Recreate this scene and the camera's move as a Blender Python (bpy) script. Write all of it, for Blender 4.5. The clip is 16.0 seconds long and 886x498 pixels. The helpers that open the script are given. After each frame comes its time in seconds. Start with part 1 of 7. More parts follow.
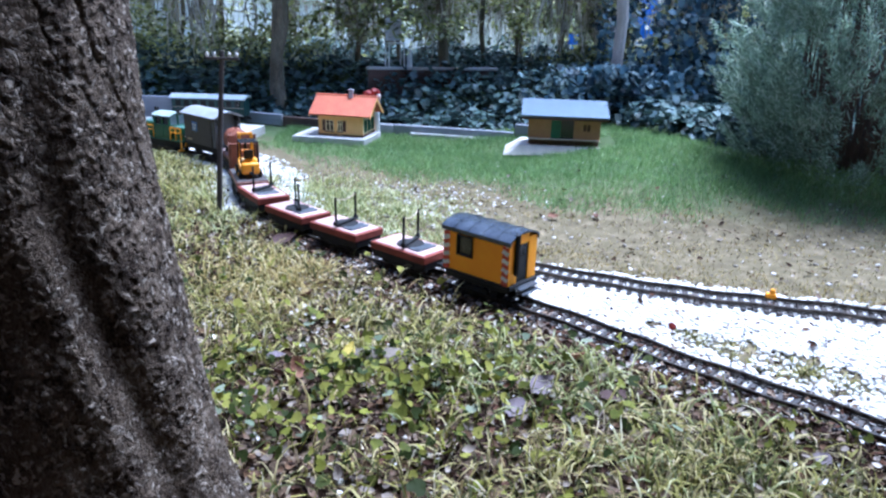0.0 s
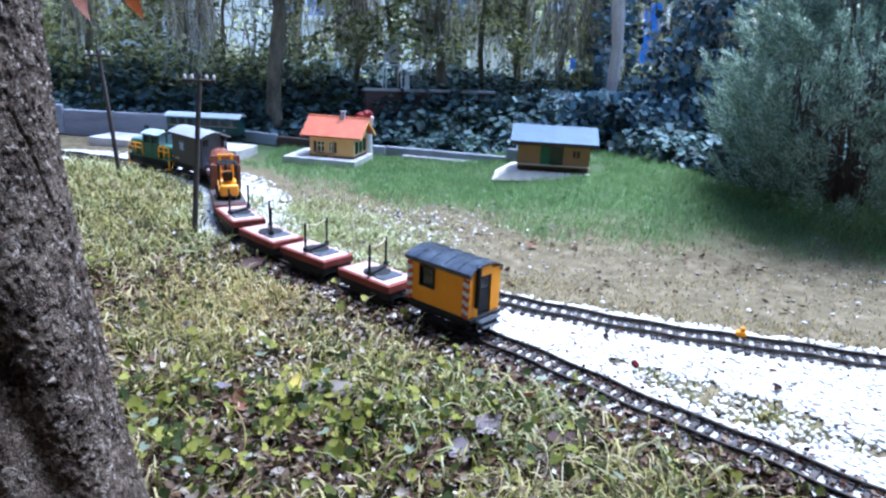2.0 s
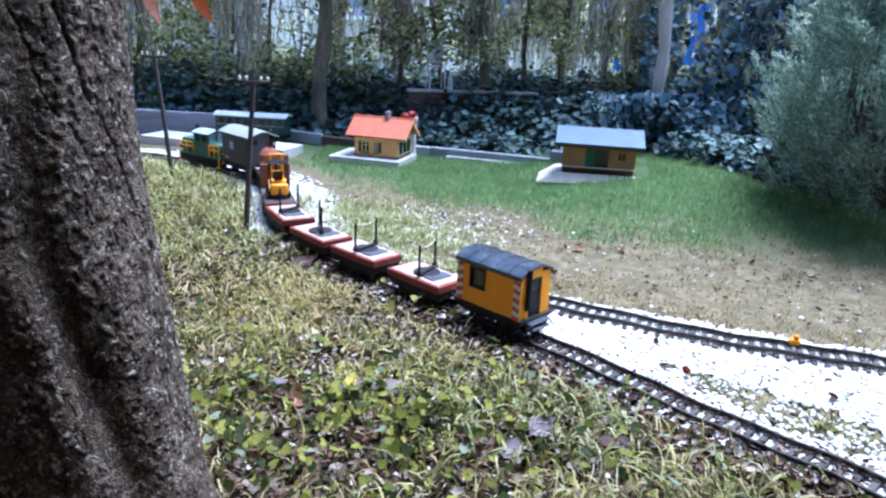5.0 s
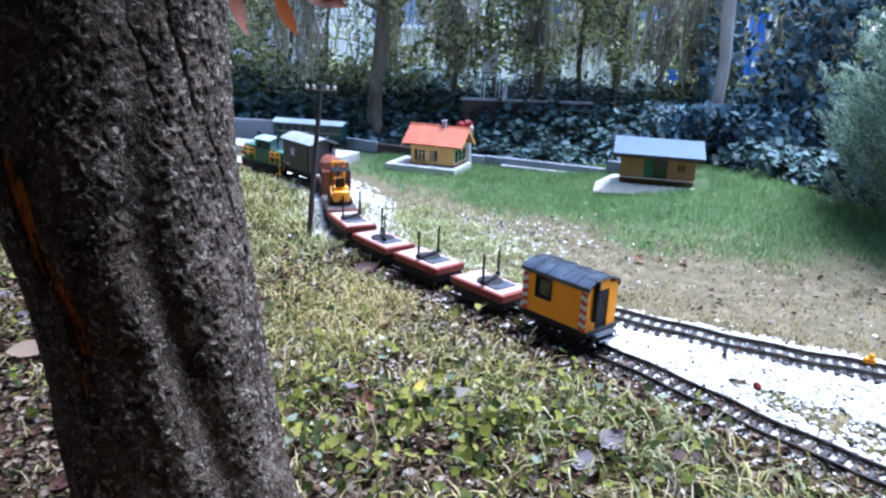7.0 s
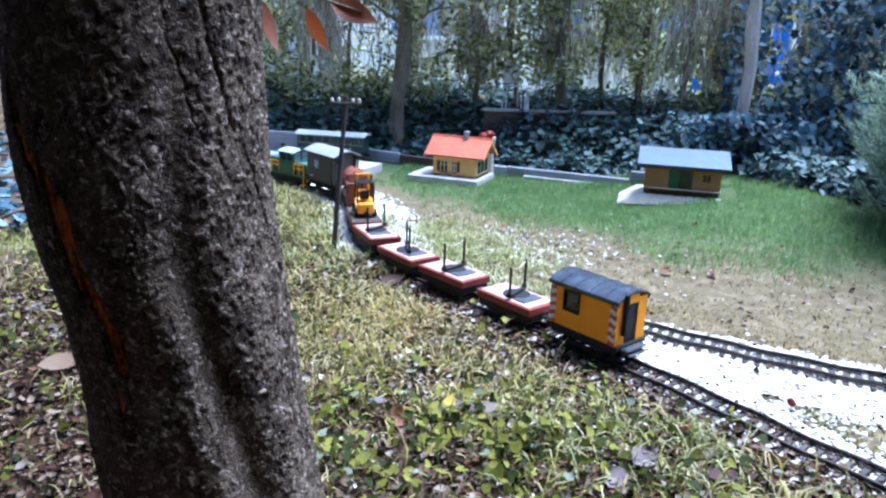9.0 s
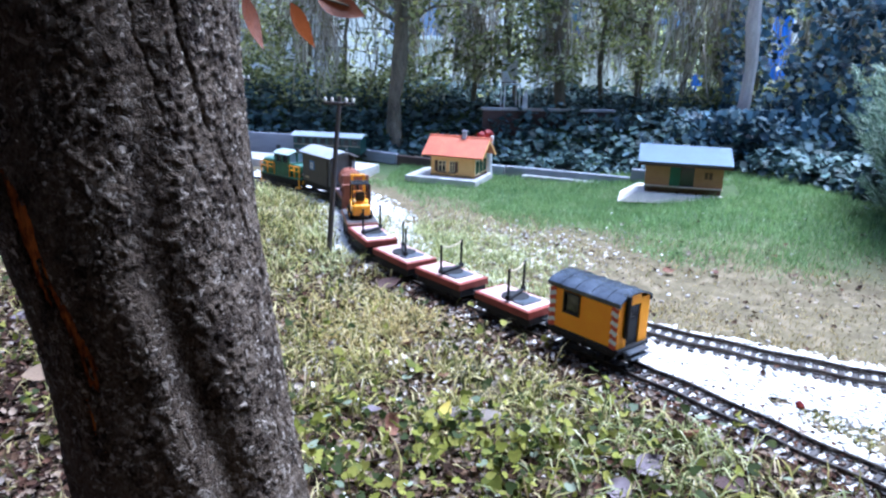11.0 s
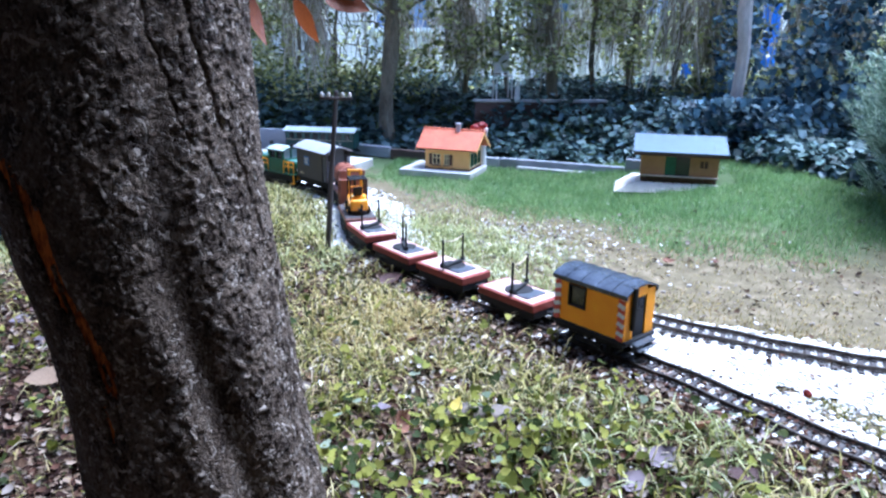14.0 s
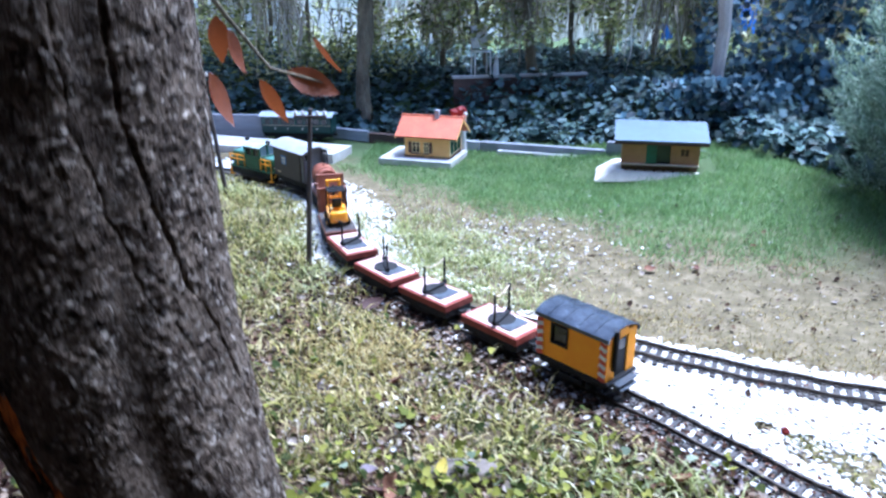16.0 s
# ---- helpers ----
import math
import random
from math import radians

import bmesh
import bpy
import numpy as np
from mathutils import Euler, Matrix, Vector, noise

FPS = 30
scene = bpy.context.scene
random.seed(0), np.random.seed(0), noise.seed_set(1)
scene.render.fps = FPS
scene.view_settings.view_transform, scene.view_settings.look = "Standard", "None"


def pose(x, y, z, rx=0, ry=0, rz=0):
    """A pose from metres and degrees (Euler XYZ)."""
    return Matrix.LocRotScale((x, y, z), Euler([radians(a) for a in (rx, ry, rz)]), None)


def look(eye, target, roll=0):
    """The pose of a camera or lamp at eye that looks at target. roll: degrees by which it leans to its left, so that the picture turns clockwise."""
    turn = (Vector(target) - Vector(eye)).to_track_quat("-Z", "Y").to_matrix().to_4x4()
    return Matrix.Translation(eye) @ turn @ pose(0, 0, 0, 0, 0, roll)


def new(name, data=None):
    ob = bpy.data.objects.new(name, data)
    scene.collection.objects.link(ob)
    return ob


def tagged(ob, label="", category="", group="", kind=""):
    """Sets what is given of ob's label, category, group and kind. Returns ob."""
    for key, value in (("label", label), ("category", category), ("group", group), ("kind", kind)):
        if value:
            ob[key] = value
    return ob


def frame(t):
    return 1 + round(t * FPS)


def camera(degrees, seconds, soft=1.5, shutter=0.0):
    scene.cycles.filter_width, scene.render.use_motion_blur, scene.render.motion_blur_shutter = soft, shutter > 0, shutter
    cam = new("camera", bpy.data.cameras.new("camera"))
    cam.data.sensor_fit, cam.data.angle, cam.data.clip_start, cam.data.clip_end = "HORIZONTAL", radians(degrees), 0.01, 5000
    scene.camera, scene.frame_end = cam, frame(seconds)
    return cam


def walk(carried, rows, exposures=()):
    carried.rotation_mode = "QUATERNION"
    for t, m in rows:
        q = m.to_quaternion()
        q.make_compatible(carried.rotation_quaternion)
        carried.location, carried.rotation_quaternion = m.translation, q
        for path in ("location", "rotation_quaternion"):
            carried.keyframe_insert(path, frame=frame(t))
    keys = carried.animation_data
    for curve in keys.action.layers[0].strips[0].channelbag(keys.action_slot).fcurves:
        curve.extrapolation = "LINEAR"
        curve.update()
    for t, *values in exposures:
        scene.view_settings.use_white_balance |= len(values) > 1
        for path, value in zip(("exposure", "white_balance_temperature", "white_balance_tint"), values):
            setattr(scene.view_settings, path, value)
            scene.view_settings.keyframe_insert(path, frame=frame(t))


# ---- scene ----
cam = camera(63.0, 16.0, soft=2.35, shutter=0.5)
PATH = [
    (0, (-0.023, 0.072, 0.553), (0.012, 1.965, -0.089), 1.6),
    (0.5, (-0.007, 0.079, 0.572), (0.009, 1.976, -0.062), 1.5),
    (1, (0.044, 0.099, 0.585), (0.04, 2.004, -0.023), 1.1),
    (1.5, (0.068, 0.098, 0.579), (0.064, 2.006, -0.022), 1.3),
    (2, (0.07, 0.099, 0.572), (0.071, 2.008, -0.024), 2.5),
    (2.5, (0.068, 0.098, 0.569), (0.062, 2.006, -0.033), 2.9),
    (3, (0.056, 0.092, 0.565), (0.023, 1.998, -0.041), 2.9),
    (5.5, (0.028, 0.085, 0.579), (-0.092, 1.99, -0.019), 2.5),
    (6, (0.011, 0.079, 0.578), (-0.146, 1.983, -0.015), 2.5),
    (6.5, (0.001, 0.077, 0.577), (-0.186, 1.981, -0.008), 2.7),
    (7, (-0.006, 0.075, 0.581), (-0.219, 1.975, -0.005), 2.6),
    (7.5, (-0.005, 0.083, 0.585), (-0.233, 1.983, 0.006), 2.2),
    (8, (-0.01, 0.085, 0.576), (-0.241, 1.984, -0.006), 2.8),
    (8.5, (-0.017, 0.081, 0.584), (-0.266, 1.981, 0.009), 2.3),
    (9, (-0.023, 0.079, 0.586), (-0.289, 1.979, 0.023), 2.1),
    (9.2, (-0.024, 0.077, 0.583), (-0.297, 1.975, 0.016), 2.3),
    (11.3, (-0.017, 0.124, 0.575), (-0.285, 2.025, 0.014), 1.2),
    (11.5, (-0.017, 0.126, 0.573), (-0.283, 2.025, 0.005), 1.1),
    (12, (-0.014, 0.131, 0.575), (-0.275, 2.031, 0.007), 1.2),
    (12.5, (-0.018, 0.128, 0.575), (-0.279, 2.029, 0.013), 1.4),
    (13, (-0.016, 0.131, 0.576), (-0.276, 2.031, 0.007), 0.3),
    (13.5, (-0.033, 0.126, 0.577), (-0.297, 2.026, 0.012), 1.0),
    (14, (-0.046, 0.124, 0.58), (-0.286, 2.022, -0.002), 0.6),
    (14.5, (-0.034, 0.122, 0.586), (-0.202, 2.012, -0.045), 2.6),
    (15, (-0.024, 0.134, 0.592), (-0.157, 2.021, -0.057), 3.8),
    (15.5, (-0.034, 0.153, 0.623), (-0.173, 2.042, -0.02), 3.4),
    (16, (-0.046, 0.191, 0.749), (-0.238, 2.044, 0.021), -0.8),
]
walk(cam, [(t, look(eye, target, roll)) for t, eye, target, roll in PATH],
     exposures=[(0.0, 1.55, 4750, 14), (9.0, 1.68, 4820, 14.5), (12.0, 1.77, 4750, 15), (16.0, 1.82, 4700, 15)])

# ---- light ----
world = bpy.data.worlds.new("sky")
scene.world = world
world.use_nodes = True
wn = world.node_tree.nodes
sky = wn.new("ShaderNodeTexSky")
sky.sky_type = "NISHITA"
sky.sun_disc = False
SUN_EL, SUN_AZ = 69.0, 47.0          # height, and bearing from +y towards +x
sky.sun_elevation, sky.sun_rotation = radians(SUN_EL), radians(SUN_AZ)
sky.air_density, sky.dust_density = 1.0, 1.6
wn["Background"].inputs["Strength"].default_value = 0.125
world.node_tree.links.new(sky.outputs[0], wn["Background"].inputs["Color"])
sun = new("sun", bpy.data.lights.new("sun", "SUN"))
sun.data.energy, sun.data.angle, sun.data.color = 3.6, radians(30), (1.0, 0.97, 0.92)
sdir = Vector((math.sin(radians(SUN_AZ)) * math.cos(radians(SUN_EL)), math.cos(radians(SUN_AZ)) * math.cos(radians(SUN_EL)), math.sin(radians(SUN_EL))))
sun.matrix_world = look(sdir * 30, (0, 0, 0))


# ---- materials ----
def mat(name, a, b=None, scale=30.0, rough=0.7, metal=0.0, bump=0.2, bscale=None, c=None, spread="noise", coat=0.0, stretch=None, translucent=0.0, island=0.0, obrand=0.0, fine=0.35, spec=0.5):
    """Two-scale mottled surface: a and b are mixed by coarse and fine noise; c comes in as rare stains."""
    m = bpy.data.materials.new(name)
    m.use_nodes = True
    nt = m.node_tree
    N, L = nt.nodes, nt.links
    p = N["Principled BSDF"]
    b = b or tuple(v * 0.75 for v in a)
    tc = N.new("ShaderNodeTexCoord")
    vec = tc.outputs["Object"]
    if stretch:
        mp = N.new("ShaderNodeMapping")
        mp.inputs["Scale"].default_value = stretch
        L.new(vec, mp.inputs["Vector"])
        vec = mp.outputs["Vector"]
    n1 = N.new("ShaderNodeTexNoise")
    n1.inputs["Scale"].default_value, n1.inputs["Detail"].default_value, n1.inputs["Roughness"].default_value = scale, 5, 0.6
    n2 = N.new("ShaderNodeTexNoise")
    n2.inputs["Scale"].default_value, n2.inputs["Detail"].default_value = scale * 9, 3
    L.new(vec, n1.inputs["Vector"]), L.new(vec, n2.inputs["Vector"])
    mixf = N.new("ShaderNodeMath")
    mixf.operation = "MULTIPLY_ADD"
    L.new(n2.outputs["Fac"], mixf.inputs[0])
    mixf.inputs[1].default_value = fine
    sub = N.new("ShaderNodeMath")
    sub.operation = "MULTIPLY_ADD"
    L.new(n1.outputs["Fac"], sub.inputs[0])
    sub.inputs[1].default_value, sub.inputs[2].default_value = 1.0, -fine * 0.5
    L.new(sub.outputs[0], mixf.inputs[2])
    fac = mixf.outputs[0]
    if island or obrand:
        src = N.new("ShaderNodeNewGeometry").outputs["Random Per Island"] if island else N.new("ShaderNodeObjectInfo").outputs["Random"]
        add = N.new("ShaderNodeMath")
        add.operation = "MULTIPLY_ADD"
        k = island or obrand
        L.new(src, add.inputs[0])
        add.inputs[1].default_value = k
        s2 = N.new("ShaderNodeMath")
        s2.operation = "MULTIPLY_ADD"
        L.new(fac, s2.inputs[0])
        s2.inputs[1].default_value, s2.inputs[2].default_value = 1 - k * 0.7, -0.15 * k
        L.new(s2.outputs[0], add.inputs[2])
        fac = add.outputs[0]
    ramp = N.new("ShaderNodeValToRGB")
    e = ramp.color_ramp.elements
    e[0].position, e[0].color = 0.3, (*b, 1)
    e[1].position, e[1].color = 0.66, (*a, 1)
    if c:
        x = ramp.color_ramp.elements.new(0.82)
        x.color = (*c, 1)
    L.new(fac, ramp.inputs["Fac"])
    L.new(ramp.outputs["Color"], p.inputs["Base Color"])
    p.inputs["Metallic"].default_value = metal
    p.inputs["Specular IOR Level"].default_value = spec
    p.inputs["Coat Weight"].default_value = coat
    rr = N.new("ShaderNodeMapRange")
    rr.inputs["To Min"].default_value, rr.inputs["To Max"].default_value = max(0.03, rough - 0.14), min(1.0, rough + 0.14)
    L.new(n1.outputs["Fac"], rr.inputs["Value"])
    L.new(rr.outputs[0], p.inputs["Roughness"])
    if bump:
        bp = N.new("ShaderNodeBump")
        bp.inputs["Strength"].default_value, bp.inputs["Distance"].default_value = min(1.0, bump), 0.25 / (bscale or scale * 4)
        if bscale:
            n3 = N.new("ShaderNodeTexNoise")
            n3.inputs["Scale"].default_value, n3.inputs["Detail"].default_value = bscale, 6
            L.new(vec, n3.inputs["Vector"])
            L.new(n3.outputs["Fac"], bp.inputs["Height"])
        else:
            L.new(fac, bp.inputs["Height"])
        L.new(bp.outputs[0], p.inputs["Normal"])
    if translucent:
        tr = N.new("ShaderNodeBsdfTranslucent")
        L.new(ramp.outputs["Color"], tr.inputs["Color"])
        mx = N.new("ShaderNodeMixShader")
        mx.inputs[0].default_value = translucent
        L.new(p.outputs[0], mx.inputs[1]), L.new(tr.outputs[0], mx.inputs[2])
        L.new(mx.outputs[0], N["Material Output"].inputs["Surface"])
    return m


M = {}
M["soil"] = mat("soil", (0.17, 0.118, 0.075), (0.030, 0.019, 0.012), 13, 0.95, bump=0.9, bscale=140, c=(0.34, 0.295, 0.25), fine=0.9, spec=0.15)
def turf():
    """Soil that turns into green thatch where the lawn grows."""
    m = M["soil"]
    nt = m.node_tree
    N, L = nt.nodes, nt.links
    p = N["Principled BSDF"]
    src = p.inputs["Base Color"].links[0].from_socket
    tc = N.new("ShaderNodeTexCoord")
    sep = N.new("ShaderNodeSeparateXYZ")
    L.new(tc.outputs["Object"], sep.inputs[0])
    ns = N.new("ShaderNodeTexNoise")
    ns.inputs["Scale"].default_value, ns.inputs["Detail"].default_value = 7, 6
    L.new(tc.outputs["Object"], ns.inputs["Vector"])
    a = N.new("ShaderNodeMath")
    a.operation = "MULTIPLY_ADD"
    L.new(sep.outputs["X"], a.inputs[0]), L.new(sep.outputs["Y"], a.inputs[2])
    a.inputs[1].default_value = 0.72
    a2 = N.new("ShaderNodeMath")
    a2.operation = "MULTIPLY_ADD"
    L.new(sep.outputs["X"], a2.inputs[0]), L.new(sep.outputs["Y"], a2.inputs[2])
    a2.inputs[1].default_value = 0.22
    a3 = N.new("ShaderNodeMath")
    a3.operation = "ADD"
    L.new(a2.outputs[0], a3.inputs[0])
    a3.inputs[1].default_value = 0.25
    lo = N.new("ShaderNodeMath")
    lo.operation = "MINIMUM"
    L.new(a.outputs[0], lo.inputs[0]), L.new(a3.outputs[0], lo.inputs[1])
    b = N.new("ShaderNodeMath")
    b.operation = "MULTIPLY_ADD"
    L.new(ns.outputs["Fac"], b.inputs[0]), L.new(lo.outputs[0], b.inputs[2])
    b.inputs[1].default_value = 0.5
    r = N.new("ShaderNodeMapRange")
    r.inputs["From Min"].default_value, r.inputs["From Max"].default_value = 2.60, 2.95
    L.new(b.outputs[0], r.inputs["Value"])
    mx = N.new("ShaderNodeMix")
    mx.data_type = "RGBA"
    L.new(r.outputs[0], mx.inputs["Factor"]), L.new(src, mx.inputs["A"])
    mx.inputs["B"].default_value = (0.085, 0.12, 0.05, 1)
    L.new(mx.outputs["Result"], p.inputs["Base Color"])
    # beyond the tracks the soil is bare, dry and pale
    c1 = N.new("ShaderNodeMath")
    c1.operation = "MULTIPLY_ADD"
    L.new(sep.outputs["X"], c1.inputs[0])
    c1.inputs[1].default_value = 0.667
    c2 = N.new("ShaderNodeMath")
    c2.operation = "MULTIPLY_ADD"
    L.new(sep.outputs["Y"], c2.inputs[0]), L.new(c1.outputs[0], c2.inputs[2])
    c2.inputs[1].default_value = 0.745
    c3 = N.new("ShaderNodeMath")
    c3.operation = "MULTIPLY_ADD"
    L.new(ns.outputs["Fac"], c3.inputs[0]), L.new(c2.outputs[0], c3.inputs[2])
    c3.inputs[1].default_value = 0.25
    r2 = N.new("ShaderNodeMapRange")
    r2.inputs["From Min"].default_value, r2.inputs["From Max"].default_value = 1.36, 1.52
    L.new(c3.outputs[0], r2.inputs["Value"])
    dry = N.new("ShaderNodeValToRGB")
    dry.color_ramp.elements[0].position, dry.color_ramp.elements[0].color = 0.36, (0.10, 0.080, 0.048, 1)
    moss = dry.color_ramp.elements.new(0.48)
    moss.color = (0.125, 0.103, 0.056, 1)
    dry.color_ramp.elements[2].position, dry.color_ramp.elements[2].color = 0.64, (0.215, 0.172, 0.108, 1)
    fine_n = N.new("ShaderNodeTexNoise")
    fine_n.inputs["Scale"].default_value, fine_n.inputs["Detail"].default_value, fine_n.inputs["Roughness"].default_value = 22, 8, 0.7
    L.new(tc.outputs["Object"], fine_n.inputs["Vector"]), L.new(fine_n.outputs["Fac"], dry.inputs["Fac"])
    mx2 = N.new("ShaderNodeMix")
    mx2.data_type = "RGBA"
    L.new(r2.outputs[0], mx2.inputs["Factor"]), L.new(src, mx2.inputs["A"]), L.new(dry.outputs["Color"], mx2.inputs["B"])
    L.new(mx2.outputs["Result"], mx.inputs["A"])


turf()
M["bark"] = mat("bark", (0.175, 0.134, 0.098), (0.021, 0.0122, 0.008), 42, 0.85, bump=0.5, bscale=260, c=(0.24, 0.19, 0.145), stretch=(1, 1, 0.7), fine=0.8, spec=0.12)
def flaky(m, scale, depth):
    """Adds raised, ragged plates to a bark's relief."""
    nt = m.node_tree
    N, L = nt.nodes, nt.links
    old = next(n for n in N if n.type == "BUMP")
    tc = next(n for n in N if n.type == "TEX_COORD")
    wob = N.new("ShaderNodeTexNoise")
    wob.inputs["Scale"].default_value, wob.inputs["Detail"].default_value = 70, 4
    L.new(tc.outputs["Object"], wob.inputs["Vector"])
    mixv = N.new("ShaderNodeMix")
    mixv.data_type, mixv.blend_type = "RGBA", "LINEAR_LIGHT"
    mixv.inputs["Factor"].default_value = 0.018
    L.new(tc.outputs["Object"], mixv.inputs["A"]), L.new(wob.outputs["Color"], mixv.inputs["B"])
    vo = N.new("ShaderNodeTexVoronoi")
    vo.feature = "DISTANCE_TO_EDGE"
    vo.inputs["Scale"].default_value = scale
    L.new(mixv.outputs["Result"], vo.inputs["Vector"])
    mr = N.new("ShaderNodeMapRange")
    mr.inputs["From Max"].default_value = 0.22
    L.new(vo.outputs["Distance"], mr.inputs["Value"])
    bp = N.new("ShaderNodeBump")
    bp.inputs["Strength"].default_value, bp.inputs["Distance"].default_value = 1.0, depth
    L.new(mr.outputs[0], bp.inputs["Height"])
    L.new(old.outputs[0], bp.inputs["Normal"])
    L.new(bp.outputs[0], N["Principled BSDF"].inputs["Normal"])
    # some plates are paler, chosen at random
    vc = N.new("ShaderNodeTexVoronoi")
    vc.inputs["Scale"].default_value = scale
    L.new(mixv.outputs["Result"], vc.inputs["Vector"])
    sep = N.new("ShaderNodeSeparateColor")
    L.new(vc.outputs["Color"], sep.inputs[0])
    pale = N.new("ShaderNodeMapRange")
    pale.inputs["From Min"].default_value, pale.inputs["From Max"].default_value = 0.66, 0.95
    L.new(sep.outputs[0], pale.inputs["Value"])
    both = N.new("ShaderNodeMath")
    both.operation = "MULTIPLY"
    L.new(pale.outputs[0], both.inputs[0]), L.new(mr.outputs[0], both.inputs[1])
    p = N["Principled BSDF"]
    src = p.inputs["Base Color"].links[0].from_socket
    mx = N.new("ShaderNodeMix")
    mx.data_type = "RGBA"
    L.new(both.outputs[0], mx.inputs["Factor"]), L.new(src, mx.inputs["A"])
    mx.inputs["B"].default_value = (0.42, 0.36, 0.295, 1)
    L.new(mx.outputs["Result"], p.inputs["Base Color"])


flaky(M["bark"], 150, 0.0018)
M["bark_far"] = mat("bark_far", (0.27, 0.235, 0.165), (0.07, 0.060, 0.042), 22, 0.9, bump=0.8, bscale=90, stretch=(1, 1, 0.3), c=(0.44, 0.40, 0.32), spec=0.2)
M["bark_pale"] = mat("bark_pale", (0.74, 0.65, 0.58), (0.42, 0.35, 0.30), 18, 0.85, bump=0.6, bscale=90, stretch=(1, 1, 0.35), c=(0.68, 0.62, 0.56), spec=0.2)
M["strand"] = mat("strand", (0.58, 0.53, 0.44), (0.22, 0.18, 0.13), 9, 0.8, bump=0, translucent=0.35, island=0.7, c=(0.7, 0.68, 0.64))
M["scar"] = mat("scar", (0.68, 0.20, 0.035), (0.08, 0.026, 0.010), 30, 0.9, bump=0.9, bscale=220, stretch=(1, 1, 0.35), fine=1.0, spec=0.1)
M["grass"] = mat("grass", (0.37, 0.335, 0.095), (0.055, 0.060, 0.018), 14, 0.65, bump=0, translucent=0.3, island=0.85, c=(0.52, 0.45, 0.22), spec=0.12)
M["grass_pale"] = mat("grass_pale", (0.46, 0.46, 0.17), (0.18, 0.21, 0.07), 14, 0.5, bump=0, translucent=0.35, island=0.6, c=(0.66, 0.62, 0.42))
M["grass_gold"] = mat("grass_gold", (0.56, 0.43, 0.15), (0.24, 0.18, 0.06), 14, 0.6, bump=0, translucent=0.3, island=0.7, c=(0.68, 0.58, 0.32), spec=0.2)
M["grass_dry"] = mat("grass_dry", (0.42, 0.32, 0.14), (0.13, 0.092, 0.042), 12, 0.65, bump=0, translucent=0.25, island=0.7, c=(0.58, 0.52, 0.38), spec=0.25)
M["lawn"] = mat("lawn", (0.29, 0.42, 0.15), (0.13, 0.235, 0.085), 4, 0.55, bump=0, translucent=0.4, island=0.45, c=(0.48, 0.49, 0.32), spec=0.3)
M["weed"] = mat("weed", (0.20, 0.21, 0.030), (0.032, 0.045, 0.010), 20, 0.65, bump=0.3, bscale=260, translucent=0.3, island=0.85, c=(0.30, 0.29, 0.06), spec=0.15)
M["weed_olive"] = mat("weed_olive", (0.24, 0.22, 0.075), (0.11, 0.10, 0.036), 18, 0.7, bump=0, translucent=0.2, island=0.7, c=(0.34, 0.31, 0.14), spec=0.15)
M["weed_pale"] = mat("weed_pale", (0.25, 0.28, 0.19), (0.12, 0.15, 0.09), 20, 0.6, bump=0.2, bscale=260, translucent=0.25, island=0.5, spec=0.15)
# one ivy in two tones, with the hedge's bluish shade put into colour
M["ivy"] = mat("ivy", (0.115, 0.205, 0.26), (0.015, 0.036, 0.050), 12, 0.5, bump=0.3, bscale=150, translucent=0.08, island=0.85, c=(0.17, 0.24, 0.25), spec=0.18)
M["ivy_bank"] = mat("ivy_bank", (0.145, 0.225, 0.20), (0.024, 0.046, 0.042), 12, 0.5, bump=0.3, bscale=150, translucent=0.08, island=0.85, c=(0.17, 0.24, 0.25), spec=0.18)
M["leaf_green"] = mat("leaf_green", (0.52, 0.53, 0.19), (0.13, 0.15, 0.058), 8, 0.45, bump=0, translucent=0.55, island=0.75, c=(0.66, 0.66, 0.48), spec=0.4)
M["leaf_dead"] = mat("leaf_dead", (0.16, 0.06, 0.032), (0.055, 0.026, 0.022), 60, 0.75, bump=0.6, bscale=300, translucent=0.12, obrand=0.5, c=(0.26, 0.13, 0.07))
M["leaf_orange"] = mat("leaf_orange", (0.25, 0.068, 0.014), (0.11, 0.026, 0.009), 45, 0.5, bump=0.5, bscale=200, translucent=0.35, c=(0.42, 0.18, 0.04))
M["leaf_mauve"] = mat("leaf_mauve", (0.22, 0.175, 0.19), (0.10, 0.075, 0.085), 60, 0.6, bump=0.5, bscale=300, obrand=0.4)
M["leaf_yellow"] = mat("leaf_yellow", (0.65, 0.52, 0.07), (0.45, 0.33, 0.05), 60, 0.6, bump=0.4, bscale=250, translucent=0.35)
M["litter"] = mat("litter", (0.14, 0.083, 0.048), (0.024, 0.013, 0.008), 30, 0.9, bump=0.3, bscale=250, island=0.9, c=(0.25, 0.21, 0.175), spec=0.12)
M["litter_dark"] = mat("litter_dark", (0.10, 0.050, 0.032), (0.022, 0.011, 0.008), 30, 0.9, bump=0.3, bscale=250, island=0.9, c=(0.24, 0.18, 0.13), spec=0.1)
M["litter_pale"] = mat("litter_pale", (0.52, 0.46, 0.40), (0.22, 0.18, 0.15), 30, 0.8, bump=0.3, bscale=250, island=0.8, c=(0.72, 0.69, 0.65), spec=0.2)
M["leaf_tan"] = mat("leaf_tan", (0.28, 0.19, 0.11), (0.16, 0.10, 0.06), 50, 0.7, bump=0.5, bscale=250, translucent=0.2)
M["conifer"] = mat("conifer", (0.38, 0.50, 0.36), (0.13, 0.19, 0.14), 6, 0.6, bump=0, translucent=0.4, island=0.6, c=(0.64, 0.70, 0.62), spec=0.3)
